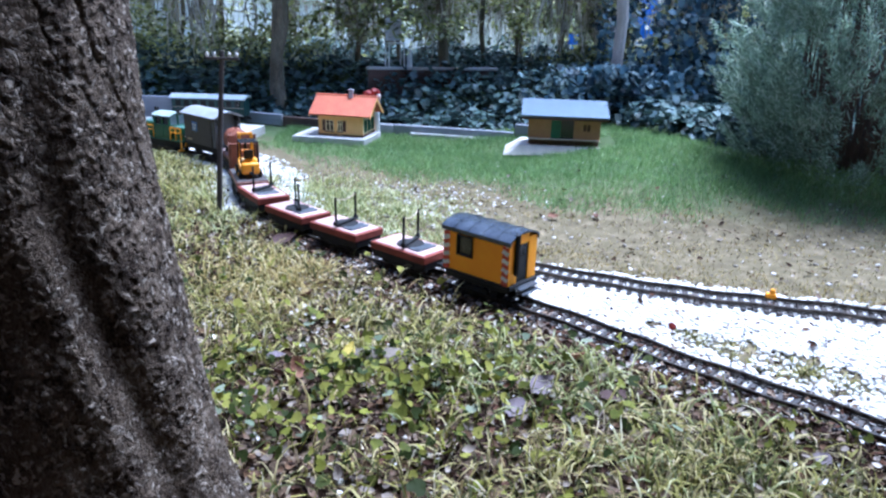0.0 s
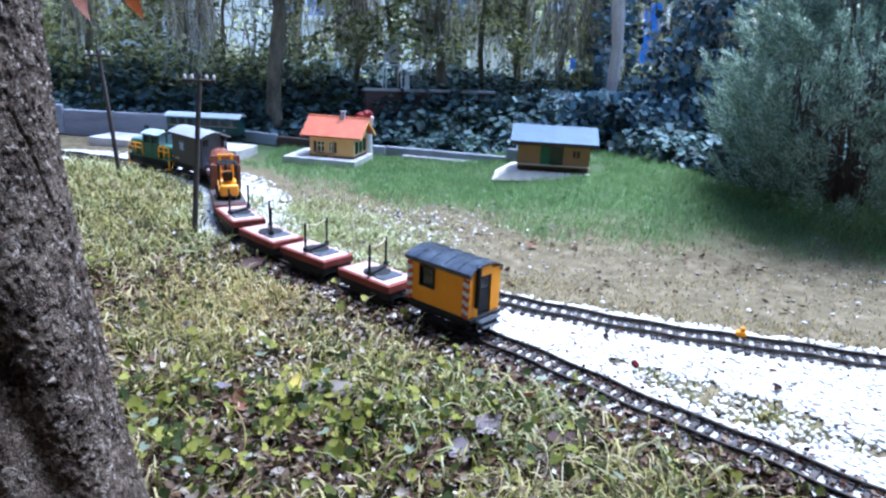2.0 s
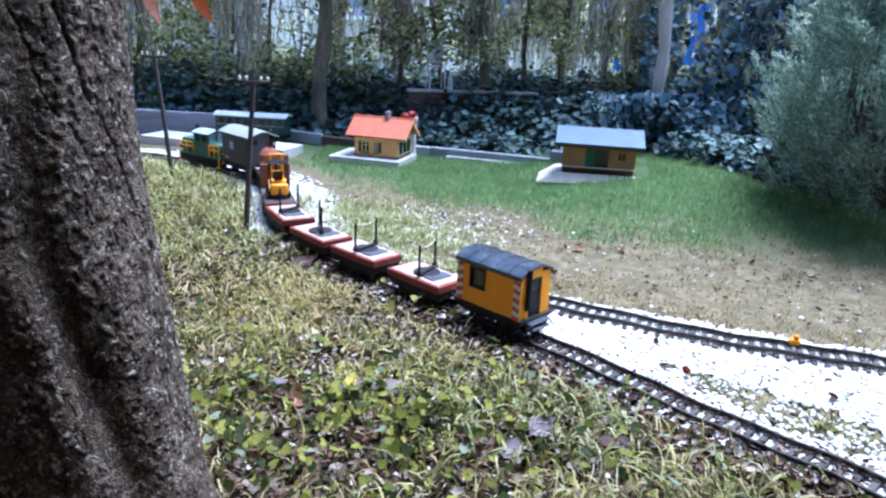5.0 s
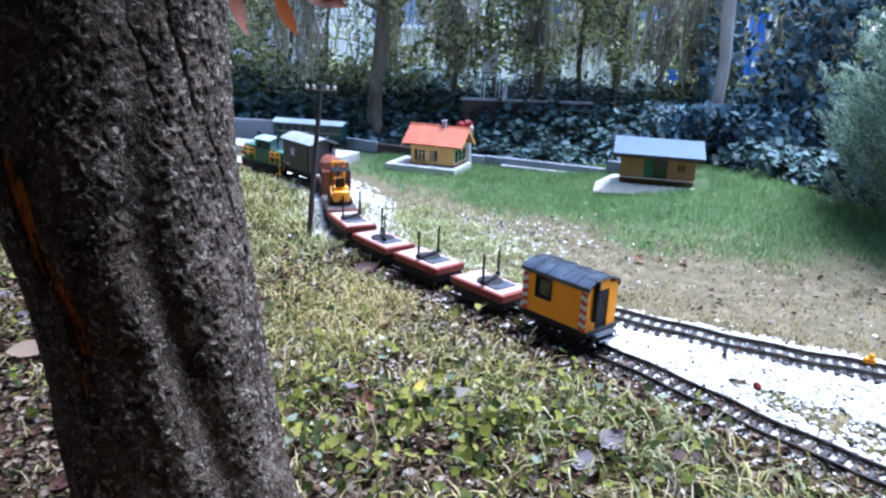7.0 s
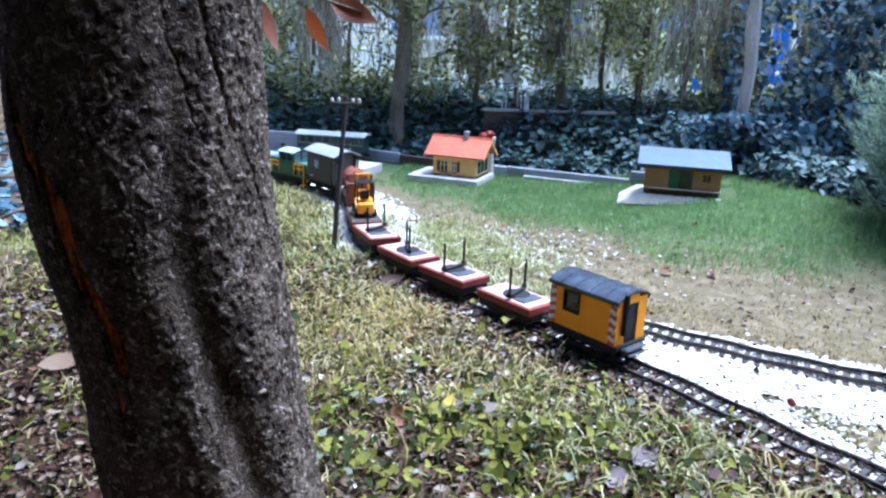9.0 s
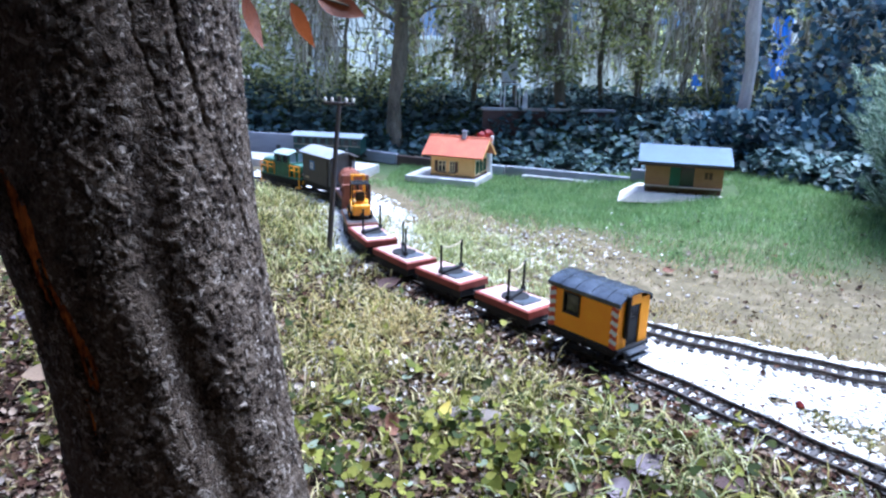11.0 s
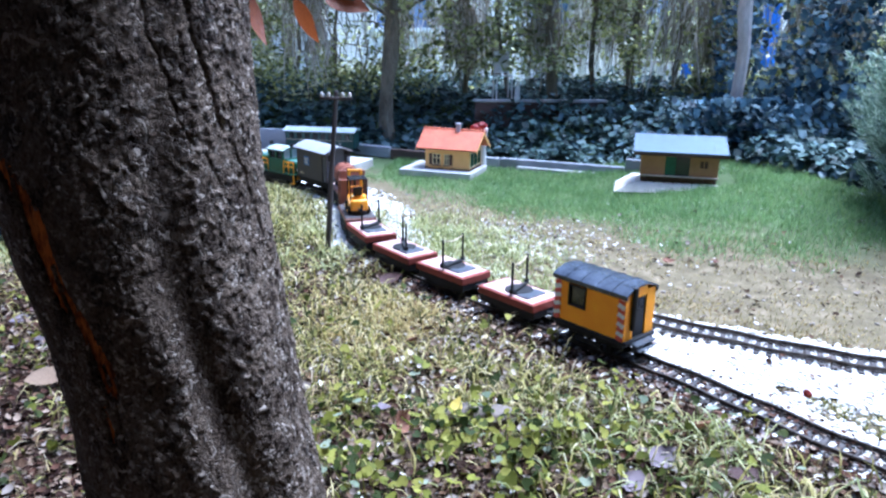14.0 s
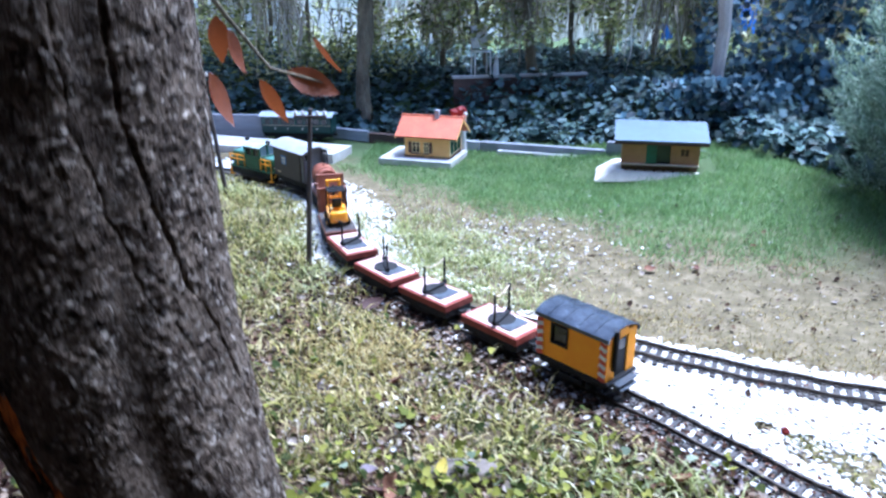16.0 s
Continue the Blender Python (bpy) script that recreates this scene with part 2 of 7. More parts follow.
M["gravel"] = mat("gravel", (0.84, 0.83, 0.81), (0.60, 0.58, 0.55), 40, 0.9, bump=0.5, bscale=160, island=0.6, c=(0.86, 0.86, 0.84), spec=0.2)
M["gravel_bed"] = mat("gravel_bed", (0.78, 0.77, 0.74), (0.42, 0.39, 0.35), 60, 0.9, bump=1.0, bscale=110, fine=0.9, spec=0.2)
M["pebble"] = mat("pebble", (0.54, 0.50, 0.45), (0.22, 0.19, 0.16), 40, 0.85, bump=0.4, bscale=160, island=0.8, c=(0.74, 0.71, 0.67))
M["stone"] = mat("stone", (0.20, 0.165, 0.135), (0.09, 0.073, 0.06), 25, 0.9, bump=0.8, bscale=120, c=(0.27, 0.24, 0.21))
M["tie"] = mat("tie", (0.055, 0.045, 0.04), (0.02, 0.017, 0.016), 60, 0.6, bump=0.4, bscale=400, stretch=(0.3, 1, 1), obrand=0.4, c=(0.12, 0.1, 0.085))
M["rail"] = mat("rail", (0.10, 0.085, 0.07), (0.035, 0.03, 0.027), 60, 0.42, metal=0.75, bump=0.3, bscale=300, c=(0.25, 0.23, 0.2))
M["concrete"] = mat("concrete", (0.66, 0.65, 0.62), (0.46, 0.44, 0.41), 14, 0.9, bump=0.5, bscale=150, c=(0.74, 0.73, 0.7), fine=0.5)
M["concrete_grey"] = mat("concrete_grey", (0.55, 0.55, 0.53), (0.34, 0.335, 0.32), 16, 0.9, bump=0.6, bscale=130, c=(0.66, 0.66, 0.63))
M["board_grey"] = mat("board_grey", (0.44, 0.46, 0.51), (0.24, 0.25, 0.28), 16, 0.85, bump=0.6, bscale=160, stretch=(0.15, 1, 1), c=(0.58, 0.60, 0.65), obrand=0.3)
M["board_brown"] = mat("board_brown", (0.14, 0.09, 0.07), (0.06, 0.04, 0.035), 16, 0.85, bump=0.6, bscale=160, stretch=(0.15, 1, 1))
M["wall_plain"] = mat("wall_plain", (0.07, 0.058, 0.048), (0.045, 0.038, 0.032), 2.5, 0.95, bump=0.5, bscale=40)
M["wall_tan"] = mat("wall_tan", (0.12, 0.088, 0.066), (0.08, 0.06, 0.046), 2.5, 0.95, bump=0.5, bscale=40)
M["house_far"] = mat("house_far", (0.88, 0.82, 0.76), (0.72, 0.66, 0.60), 1.2, 0.9, bump=0.3, bscale=20)
M["glass_far"] = mat("glass_far", (0.20, 0.30, 0.50), (0.10, 0.15, 0.25), 1.0, 0.12, bump=0, spec=0.8)
M["roof_far"] = mat("roof_far", (0.33, 0.16, 0.10), (0.22, 0.11, 0.08), 3, 0.9, bump=0.3)
M["slab_cream"] = mat("slab_cream", (0.86, 0.80, 0.70), (0.68, 0.61, 0.52), 16, 0.9, bump=0.5, bscale=120, c=(0.88, 0.85, 0.79))
# model railway plastics and paints
M["red_roof"] = mat("red_roof", (0.66, 0.185, 0.085), (0.52, 0.125, 0.06), 25, 0.6, bump=0.2, bscale=250, c=(0.70, 0.24, 0.15))
M["yellow_wall"] = mat("yellow_wall", (0.93, 0.56, 0.20), (0.84, 0.48, 0.15), 22, 0.65, bump=0.2, bscale=260, c=(0.93, 0.64, 0.30))
M["cream"] = mat("cream", (0.92, 0.74, 0.42), (0.84, 0.64, 0.34), 30, 0.6, bump=0.1)
M["brick_wall"] = mat("brick_wall", (0.50, 0.265, 0.125), (0.40, 0.20, 0.09), 26, 0.7, bump=0.25, bscale=300, c=(0.56, 0.33, 0.18))
M["brown_plinth"] = mat("brown_plinth", (0.13, 0.065, 0.04), (0.07, 0.035, 0.025), 26, 0.75, bump=0.3, bscale=300)
M["blue_roof"] = mat("blue_roof", (0.115, 0.17, 0.235), (0.088, 0.132, 0.185), 20, 0.6, bump=0.15, bscale=200, c=(0.15, 0.205, 0.27))
M["pale_roof"] = mat("pale_roof", (0.80, 0.86, 0.88), (0.68, 0.75, 0.78), 20, 0.5, bump=0.1)
M["white"] = mat("white", (0.80, 0.80, 0.78), (0.68, 0.68, 0.66), 30, 0.55, bump=0.1)
M["black"] = mat("black", (0.020, 0.020, 0.021), (0.010, 0.010, 0.011), 60, 0.65, bump=0.15, bscale=400, c=(0.055, 0.05, 0.046), spec=0.25)
M["dark_glass"] = mat("dark_glass", (0.02, 0.022, 0.024), (0.012, 0.013, 0.014), 30, 0.15, bump=0)
M["red_brown"] = mat("red_brown", (0.25, 0.062, 0.042), (0.15, 0.036, 0.026), 40, 0.6, bump=0.2, bscale=380, stretch=(0.3, 1, 1), c=(0.32, 0.11, 0.08), spec=0.2)
M["wagon_brown"] = mat("wagon_brown", (0.24, 0.095, 0.06), (0.15, 0.055, 0.037), 40, 0.45, bump=0.2, bscale=380, c=(0.33, 0.17, 0.12))
# brown plank colour lightened to include the sky's pale reflection
M["deck"] = mat("deck", (0.60, 0.46, 0.43), (0.44, 0.30, 0.27), 40, 0.25, bump=0.1, bscale=380, stretch=(0.2, 1, 1), c=(0.66, 0.55, 0.52), spec=0.7)
M["steel_blue"] = mat("steel_blue", (0.11, 0.125, 0.145), (0.06, 0.068, 0.08), 40, 0.35, metal=0.2, bump=0.1)
M["dark_grey"] = mat("dark_grey", (0.085, 0.075, 0.073), (0.055, 0.048, 0.047), 30, 0.55, bump=0.2, bscale=300, c=(0.12, 0.11, 0.105))
M["van_grey"] = mat("van_grey", (0.17, 0.18, 0.20), (0.11, 0.12, 0.135), 30, 0.5, bump=0.2, bscale=300)
M["roof_grey"] = mat("roof_grey", (0.33, 0.34, 0.36), (0.24, 0.245, 0.26), 25, 0.5, bump=0.2, bscale=250, c=(0.42, 0.43, 0.45))
M["roof_blue_grey"] = mat("roof_blue_grey", (0.060, 0.070, 0.090), (0.020, 0.024, 0.032), 26, 0.22, bump=0.3, bscale=90, c=(0.16, 0.20, 0.26))
M["orange"] = mat("orange", (0.98, 0.40, 0.003), (0.94, 0.34, 0.003), 25, 0.6, bump=0.08, bscale=300, c=(0.98, 0.46, 0.012), spec=0.25)
M["yellow"] = mat("yellow", (0.96, 0.43, 0.008), (0.92, 0.36, 0.006), 25, 0.32, bump=0.05, c=(0.96, 0.52, 0.03))
M["stripe_red"] = mat("stripe_red", (0.62, 0.085, 0.03), (0.5, 0.06, 0.03), 40, 0.5, bump=0.1)
M["green"] = mat("green", (0.022, 0.13, 0.07), (0.014, 0.085, 0.046), 30, 0.35, bump=0.1, bscale=300, c=(0.06, 0.2, 0.13))
M["green_top"] = mat("green_top", (0.085, 0.20, 0.165), (0.055, 0.14, 0.115), 30, 0.4, bump=0.1)
# cab roof green, paled to hold the sun's reflection in its colour
M["engine_roof_glint"] = mat("engine_roof_glint", (0.42, 0.50, 0.46), (0.26, 0.33, 0.30), 30, 0.4, bump=0.1)
M["coach_green"] = mat("coach_green", (0.018, 0.075, 0.065), (0.012, 0.045, 0.042), 30, 0.4, bump=0.1)
M["barrel"] = mat("barrel", (0.34, 0.12, 0.07), (0.22, 0.07, 0.04), 25, 0.45, bump=0.3, bscale=200, stretch=(0.2, 1, 1), c=(0.42, 0.2, 0.14))
M["blue_sign"] = mat("blue_sign", (0.10, 0.22, 0.52), (0.07, 0.17, 0.42), 30, 0.5, bump=0)
M["patch_blue"] = mat("patch_blue", (0.22, 0.46, 0.92), (0.14, 0.34, 0.78), 12, 0.7, bump=0.2, bscale=120)
M["pole_wood"] = mat("pole_wood", (0.10, 0.085, 0.08), (0.05, 0.042, 0.04), 40, 0.75, bump=0.4, bscale=300, stretch=(1, 1, 0.15))
M["porcelain"] = mat("porcelain", (0.80, 0.78, 0.72), (0.7, 0.68, 0.62), 40, 0.3, bump=0)
M["chain"] = mat("chain", (0.62, 0.50, 0.36), (0.45, 0.35, 0.24), 60, 0.6, bump=0.3)
M["red"] = mat("red", (0.30, 0.022, 0.02), (0.15, 0.015, 0.014), 60, 0.6, bump=0.2, c=(0.5, 0.06, 0.04))
M["red_dark"] = mat("red_dark", (0.15, 0.016, 0.012), (0.06, 0.008, 0.007), 90, 0.8, bump=0.4, c=(0.26, 0.05, 0.03), spec=0.2)
M["pale_plate"] = mat("pale_plate", (0.34, 0.40, 0.48), (0.24, 0.29, 0.36), 40, 0.4, bump=0.1)


# ---- building helpers ----
def box(bm, c, s, bev=0.0, rot=None, segs=1):
    """A block of size s about c, its edges bevelled; rot turns it about c (degrees)."""
    m = Matrix.Translation(c) @ (Euler([radians(a) for a in rot]).to_matrix().to_4x4() if rot else Matrix.Identity(4))
    vs = [bm.verts.new(m @ Vector((x * s[0] / 2, y * s[1] / 2, z * s[2] / 2))) for x in (-1, 1) for y in (-1, 1) for z in (-1, 1)]
    fs = [bm.faces.new([vs[i] for i in f]) for f in ((0, 1, 3, 2), (4, 6, 7, 5), (0, 4, 5, 1), (2, 3, 7, 6), (0, 2, 6, 4), (1, 5, 7, 3))]
    if bev:
        es = list({e for f in fs for e in f.edges})
        bmesh.ops.bevel(bm, geom=es, offset=min(bev, min(s) * 0.45), segments=segs, affect="EDGES", profile=0.6)
    return bm


def tube(bm, pts, r, n=8, caps=True):
    """A round bar along pts; r is one radius or one for each point."""
    pts = [Vector(p) for p in pts]
    rs = list(r) if hasattr(r, "__len__") else [r] * len(pts)
    rings = []
    for i, p in enumerate(pts):
        d = (pts[min(i + 1, len(pts) - 1)] - pts[max(i - 1, 0)]).normalized()
        a = d.cross(Vector((0, 0, 1)) if abs(d.z) < 0.9 else Vector((1, 0, 0))).normalized()
        b = d.cross(a)
        rings.append([bm.verts.new(p + (a * math.cos(2 * math.pi * k / n) + b * math.sin(2 * math.pi * k / n)) * rs[i]) for k in range(n)])
    for u, v in zip(rings, rings[1:]):
        for k in range(n):
            bm.faces.new((u[k], u[(k + 1) % n], v[(k + 1) % n], v[k]))
    if caps:
        bm.faces.new(rings[0][::-1]), bm.faces.new(rings[-1])
    return bm


def prism(bm, profile, x0, x1):
    """A profile of (y, z) points drawn out along x."""
    a = [bm.verts.new((x0, y, z)) for y, z in profile]
    b = [bm.verts.new((x1, y, z)) for y, z in profile]
    n = len(profile)
    for k in range(n):
        bm.faces.new((a[k], a[(k + 1) % n], b[(k + 1) % n], b[k]))
    bm.faces.new(a[::-1]), bm.faces.new(b)
    return bm


def part(name, bm, material, parent=None, label="", smooth=False, at=None):
    bmesh.ops.recalc_face_normals(bm, faces=bm.faces)
    me = bpy.data.meshes.new(name)
    bm.to_mesh(me)
    bm.free()
    me.materials.append(M[material])
    if smooth:
        me.polygons.foreach_set("use_smooth", [True] * len(me.polygons))
        me.set_sharp_from_angle(angle=radians(38))
    ob = new(name, me)
    if parent:
        ob.parent = parent
    if at is not None:
        ob.matrix_basis = at
    if label:
        ob["label"] = label
    return ob


def piece(name, me, parent, m):
    """One more object on a mesh that is shared by alike pieces."""
    ob = new(name, me)
    ob.parent = parent
    ob.matrix_basis = m
    return ob


def thing(name, m, label, category, group="", kind=""):
    ob = new(name)
    ob.empty_display_size = 0.05
    ob.matrix_basis = m
    return tagged(ob, label, category, group, kind)


def B():
    return bmesh.new()


def strew(name, verts, faces, mats, material, parent=None):
    """One mesh of many copies of a small form; mats: N x 3 x 4 transforms."""
    v = np.asarray(verts, float)
    mats = np.asarray(mats, float)
    n, k = len(mats), len(v)
    co = (np.einsum("nij,kj->nki", mats[:, :, :3], v) + mats[:, None, :, 3]).reshape(-1, 3)
    me = bpy.data.meshes.new(name)
    loops = np.concatenate([np.asarray(f) for f in faces])
    sizes = np.array([len(f) for f in faces])
    alll = (loops[None, :] + (np.arange(n) * k)[:, None]).ravel()
    alls = np.tile(sizes, n)
    me.vertices.add(len(co)), me.loops.add(len(alll)), me.polygons.add(len(alls))
    me.vertices.foreach_set("co", co.ravel())
    me.loops.foreach_set("vertex_index", alll.astype(np.int32))
    me.polygons.foreach_set("loop_start", np.r_[0, np.cumsum(alls)[:-1]].astype(np.int32))
    me.update(calc_edges=True)
    me.validate()
    me.materials.append(M[material])
    ob = new(name, me)
    if parent:
        ob.parent = parent
    return ob


rng = np.random.default_rng(7)


def turns(yaw, pitch, roll=None):
    """N x 3 x 3 turns: roll about x, then pitch about y, then yaw about z (radians)."""
    roll = np.zeros_like(yaw) if roll is None else roll
    cy, sy, cp, sp, cr, sr = np.cos(yaw), np.sin(yaw), np.cos(pitch), np.sin(pitch), np.cos(roll), np.sin(roll)
    return np.stack([np.stack([cy * cp, cy * sp * sr - sy * cr, cy * sp * cr + sy * sr], -1),
                     np.stack([sy * cp, sy * sp * sr + cy * cr, sy * sp * cr - cy * sr], -1),
                     np.stack([-sp, cp * sr, cp * cr], -1)], -2)


def mats_of(places, size, yaw, pitch, roll=None):
    size = np.asarray(size)
    s = size[:, None, None] if size.ndim == 1 else size[:, None, :]
    return np.concatenate([turns(yaw, pitch, roll) * s, places[:, :, None]], 2)


def S(v):
    v = np.clip(v, 0, 1)
    return v * v * (3 - 2 * v)


def ground_z(x, y):
    """Height of the garden: level round the track, rising to the shed and the bush, a bank behind the border boards."""
    x, y = np.asarray(x, float), np.asarray(y, float)
    z = 0.105 * S((x - 0.05) / 0.9) * S((y - 1.75) / 0.75)
    z = z + 0.055 * np.exp(-(((x + 1.25) / 0.42) ** 2 + ((y - 2.25) / 0.33) ** 2))
    z = z + (0.20 - 0.09 * S((x - 0.05) / 0.9)) * S((y - 3.42 + 0.22 * np.clip(x, -0.5, 1.2)) / 0.75) - 0.5 * S((y - 4.6) / 4.0)
    z = z + 0.004 * np.sin(9.1 * x + 3 * np.sin(4 * y)) * np.sin(8.3 * y + 1) + 0.0025 * np.sin(31 * x + 5 * y) * np.sin(27 * y - 8 * x)
    return z


def gz(x, y):
    return float(ground_z(x, y))


# ---- track lines ----
def smooth_line(pts, step=0.01):
    """A smooth curve through the points, sampled every step metres."""
    p = np.array(pts, float)
    p = np.vstack([2 * p[0] - p[1], p, 2 * p[-1] - p[-2]])
    out = []
    for i in range(1, len(p) - 2):
        for u in np.linspace(0, 1, 40, endpoint=False):
            a, b, c, d = p[i - 1], p[i], p[i + 1], p[i + 2]
            out.append(0.5 * (2 * b + (c - a) * u + (2 * a - 5 * b + 4 * c - d) * u ** 2 + (3 * b - a - 3 * c + d) * u ** 3))
    out.append(p[-2])
    out = np.array(out)
    s = np.r_[0, np.cumsum(np.linalg.norm(np.diff(out, axis=0), axis=1))]
    t = np.arange(0, s[-1], step)
    return np.stack([np.interp(t, s, out[:, k]) for k in range(2)], 1)


MAIN = smooth_line([(1.55, 0.10), (0.80, 0.76), (0.432, 1.089), (0.305, 1.206), (0.143, 1.355), (-0.012, 1.494), (-0.175, 1.640), (-0.315, 1.765), (-0.415, 1.872), (-0.500, 1.998), (-0.566, 2.150), (-0.622, 2.330), (-0.690, 2.478), (-0.800, 2.600), (-0.955, 2.708), (-1.12, 2.80), (-1.45, 2.95), (-2.3, 3.15)])
SIDE = smooth_line([(1.75, 1.06), (0.95, 1.285), (0.58, 1.395), (0.34, 1.477), (0.117, 1.566), (-0.04, 1.630), (-0.17, 1.690), (-0.315, 1.775)])
BED_Z, RAIL_Z = 0.004, 0.0185


def along(line, s):
    """Place and bearing at s metres along a line."""
    i = s / 0.01
    k = int(np.clip(math.floor(i), 1, len(line) - 3))
    p = line[k] + (line[k + 1] - line[k]) * (i - k)
    d = line[k + 1] - line[k - 1]
    return p, math.atan2(d[1], d[0])


def nearest_s(line, x, y):
    return 0.01 * int(np.argmin(np.hypot(line[:, 0] - x, line[:, 1] - y)))


def off_line(x, y, line):
    d = np.full(len(x), 9.0)
    for p in line[::2]:
        d = np.minimum(d, np.hypot(x - p[0], y - p[1]))
    return d


def ballast_mask(x, y):
    """1 where white gravel lies between the two tracks."""
    d1, d2 = off_line(x, y, MAIN), off_line(x, y, SIDE)
    side = (y - 1.089) * 0.745 + (x - 0.432) * 0.667        # across the main line, towards the lawn
    wide = np.clip((x + 0.12) / 0.3, 0, 1)
    between = (side > -0.02) & (y < 1.66 - 0.30 * x) & (x > -0.05)
    patch = ((0.745 * (x - 0.55) - 0.667 * (y - 1.142)) / 0.19) ** 2 + ((0.667 * (x - 0.55) + 0.745 * (y - 1.142)) / 0.050) ** 2 < 1 + 0.5 * np.sin(60 * x) * np.sin(47 * y)
    return np.where(between & ~patch, wide, 0) * (d1 > 0.0)


# ---- ground ----
def graded(lo, hi, a, b, step, far):
    mid = np.arange(a, b + step / 2, step)
    left, right, g = [a], [b], step
    while left[-1] > -far:
        g *= 1.35
        left.append(left[-1] - g)
    g = step
    while right[-1] < far:
        g *= 1.35
        right.append(right[-1] + g)
    return np.r_[left[:0:-1], mid, right[1:]]


gx, gy = graded(-60, 60, -2.0, 2.0, 0.022, 70), graded(-60, 60, 0.2, 4.4, 0.022, 70)
GX, GY = np.meshgrid(gx, gy)
GZ = ground_z(GX, GY)
nx, ny = len(gx), len(gy)
idx = np.arange(nx * ny).reshape(ny, nx)
quads = np.stack([idx[:-1, :-1], idx[:-1, 1:], idx[1:, 1:], idx[1:, :-1]], -1).reshape(-1, 4)
me = bpy.data.meshes.new("ground")
me.from_pydata(np.stack([GX, GY, GZ], -1).reshape(-1, 3).tolist(), [], quads.tolist())
me.polygons.foreach_set("use_smooth", [True] * len(me.polygons))
me.materials.append(M["soil"])
ground = tagged(new("ground", me), "uneven garden soil under grass, litter and dry leaves", "ground", kind="structure")

# gravel bed: a thin sheet along both tracks and between them
bx, by = np.arange(-1.75, 1.7, 0.016), np.arange(0.3, 3.1, 0.016)
PX, PY = np.meshgrid(bx, by)
fx, fy = PX.ravel(), PY.ravel()
edge = 0.012 * np.sin(23 * fx + 11 * fy) + 0.010 * np.sin(51 * fx - 37 * fy)
near_side = (fy - 1.089) * 0.745 + (fx - 0.432) * 0.667 < 0
dm = off_line(fx, fy, MAIN)
width = np.where(fy > 1.95, 0.070, np.where(near_side, 0.045, 0.06))
inbed = (dm < width + edge) | (off_line(fx, fy, SIDE) < 0.062 + edge) | ((ballast_mask(fx, fy) > 0.3) & (fx + edge * 2 < 1.7))
nbx, nby = len(bx), len(by)
ok = inbed.reshape(nby, nbx)
cell = ok[:-1, :-1] & ok[1:, :-1] & ok[:-1, 1:] & ok[1:, 1:]
bi = np.arange(nbx * nby).reshape(nby, nbx)
bq = np.stack([bi[:-1, :-1], bi[:-1, 1:], bi[1:, 1:], bi[1:, :-1]], -1)[cell]
used = np.unique(bq)
remap = np.full(nbx * nby, -1)
remap[used] = np.arange(len(used))
bz = ground_z(fx, fy) + BED_Z + 0.0015 * np.sin(90 * fx) * np.sin(83 * fy)
me = bpy.data.meshes.new("track_bed")
me.from_pydata(np.stack([fx, fy, bz], -1)[used].tolist(), [], remap[bq].tolist())
me.materials.append(M["gravel_bed"])
bed = tagged(new("track_bed", me), "bed of white marble gravel under the model track", "gravel", kind="structure")


# ---- tracks ----
def rail_on(line, off, s0, s1, owner, name="rail"):
    """One rail with head, web and foot, following a line at a sideways distance."""
    prof = [(-0.0042, 0), (0.0042, 0), (0.0042, 0.0016), (0.0014, 0.0026), (0.0014, 0.0058), (0.0024, 0.0066), (0.0024, 0.0086), (-0.0024, 0.0086), (-0.0024, 0.0066), (-0.0014, 0.0058), (-0.0014, 0.0026), (-0.0042, 0.0016)]
    bm, rings = B(), []
    for s in np.arange(s0, s1, 0.02):
        p, a = along(line, s)
        nrm = Vector((-math.sin(a), math.cos(a), 0))
        z = gz(p[0], p[1]) + RAIL_Z - 0.0086
        rings.append([bm.verts.new(Vector((p[0], p[1], z + h)) + nrm * (off + w)) for w, h in prof])
    for u, v in zip(rings, rings[1:]):
        for k in range(len(prof)):
            bm.faces.new((u[k], u[(k + 1) % len(prof)], v[(k + 1) % len(prof)], v[k]))
    bm.faces.new(rings[0]), bm.faces.new(rings[-1][::-1])
    return part(name, bm, "rail", owner)


GAUGE = 0.0475
main_track = thing("railway_track", Matrix.Identity(4), "dark model railway track curving through white gravel", "track")
side_track = thing("railway_track", Matrix.Identity(4), "dark model siding track on white gravel", "track")
LM, LS = 0.01 * (len(MAIN) - 3), 0.01 * (len(SIDE) - 3)
for sgn in (-1, 1):
    rail_on(MAIN, sgn * GAUGE / 2, 0.05, LM, main_track)
    rail_on(SIDE, sgn * GAUGE / 2, 0.05, LS - (0.02 if sgn > 0 else 0.10), side_track)
bm = B()
box(bm, (0, 0, 0), (0.0105, 0.082, 0.008), 0.0014)
for sgn in (-1, 1):
    for w in (-1, 1):
        box(bm, (0, sgn * GAUGE / 2 + w * 0.0062, 0.0048), (0.006, 0.003, 0.003))
tie_first = part("tie", bm, "tie", main_track)
tie_mesh = tie_first.data
first = True
for line, length, owner, stop in ((MAIN, LM, main_track, 0), (SIDE, LS, side_track, 0.30)):
    for s in np.arange(0.06, length - stop, 0.0215):
        p, a = along(line, s)
        m = Matrix.Translation((p[0], p[1], gz(p[0], p[1]) + RAIL_Z - 0.0086 - 0.0038)) @ Matrix.Rotation(a + random.uniform(-0.03, 0.03), 4, "Z")
        if first:
            tie_first.matrix_basis, first = m, False
        else:
            piece("tie", tie_mesh, owner, m)

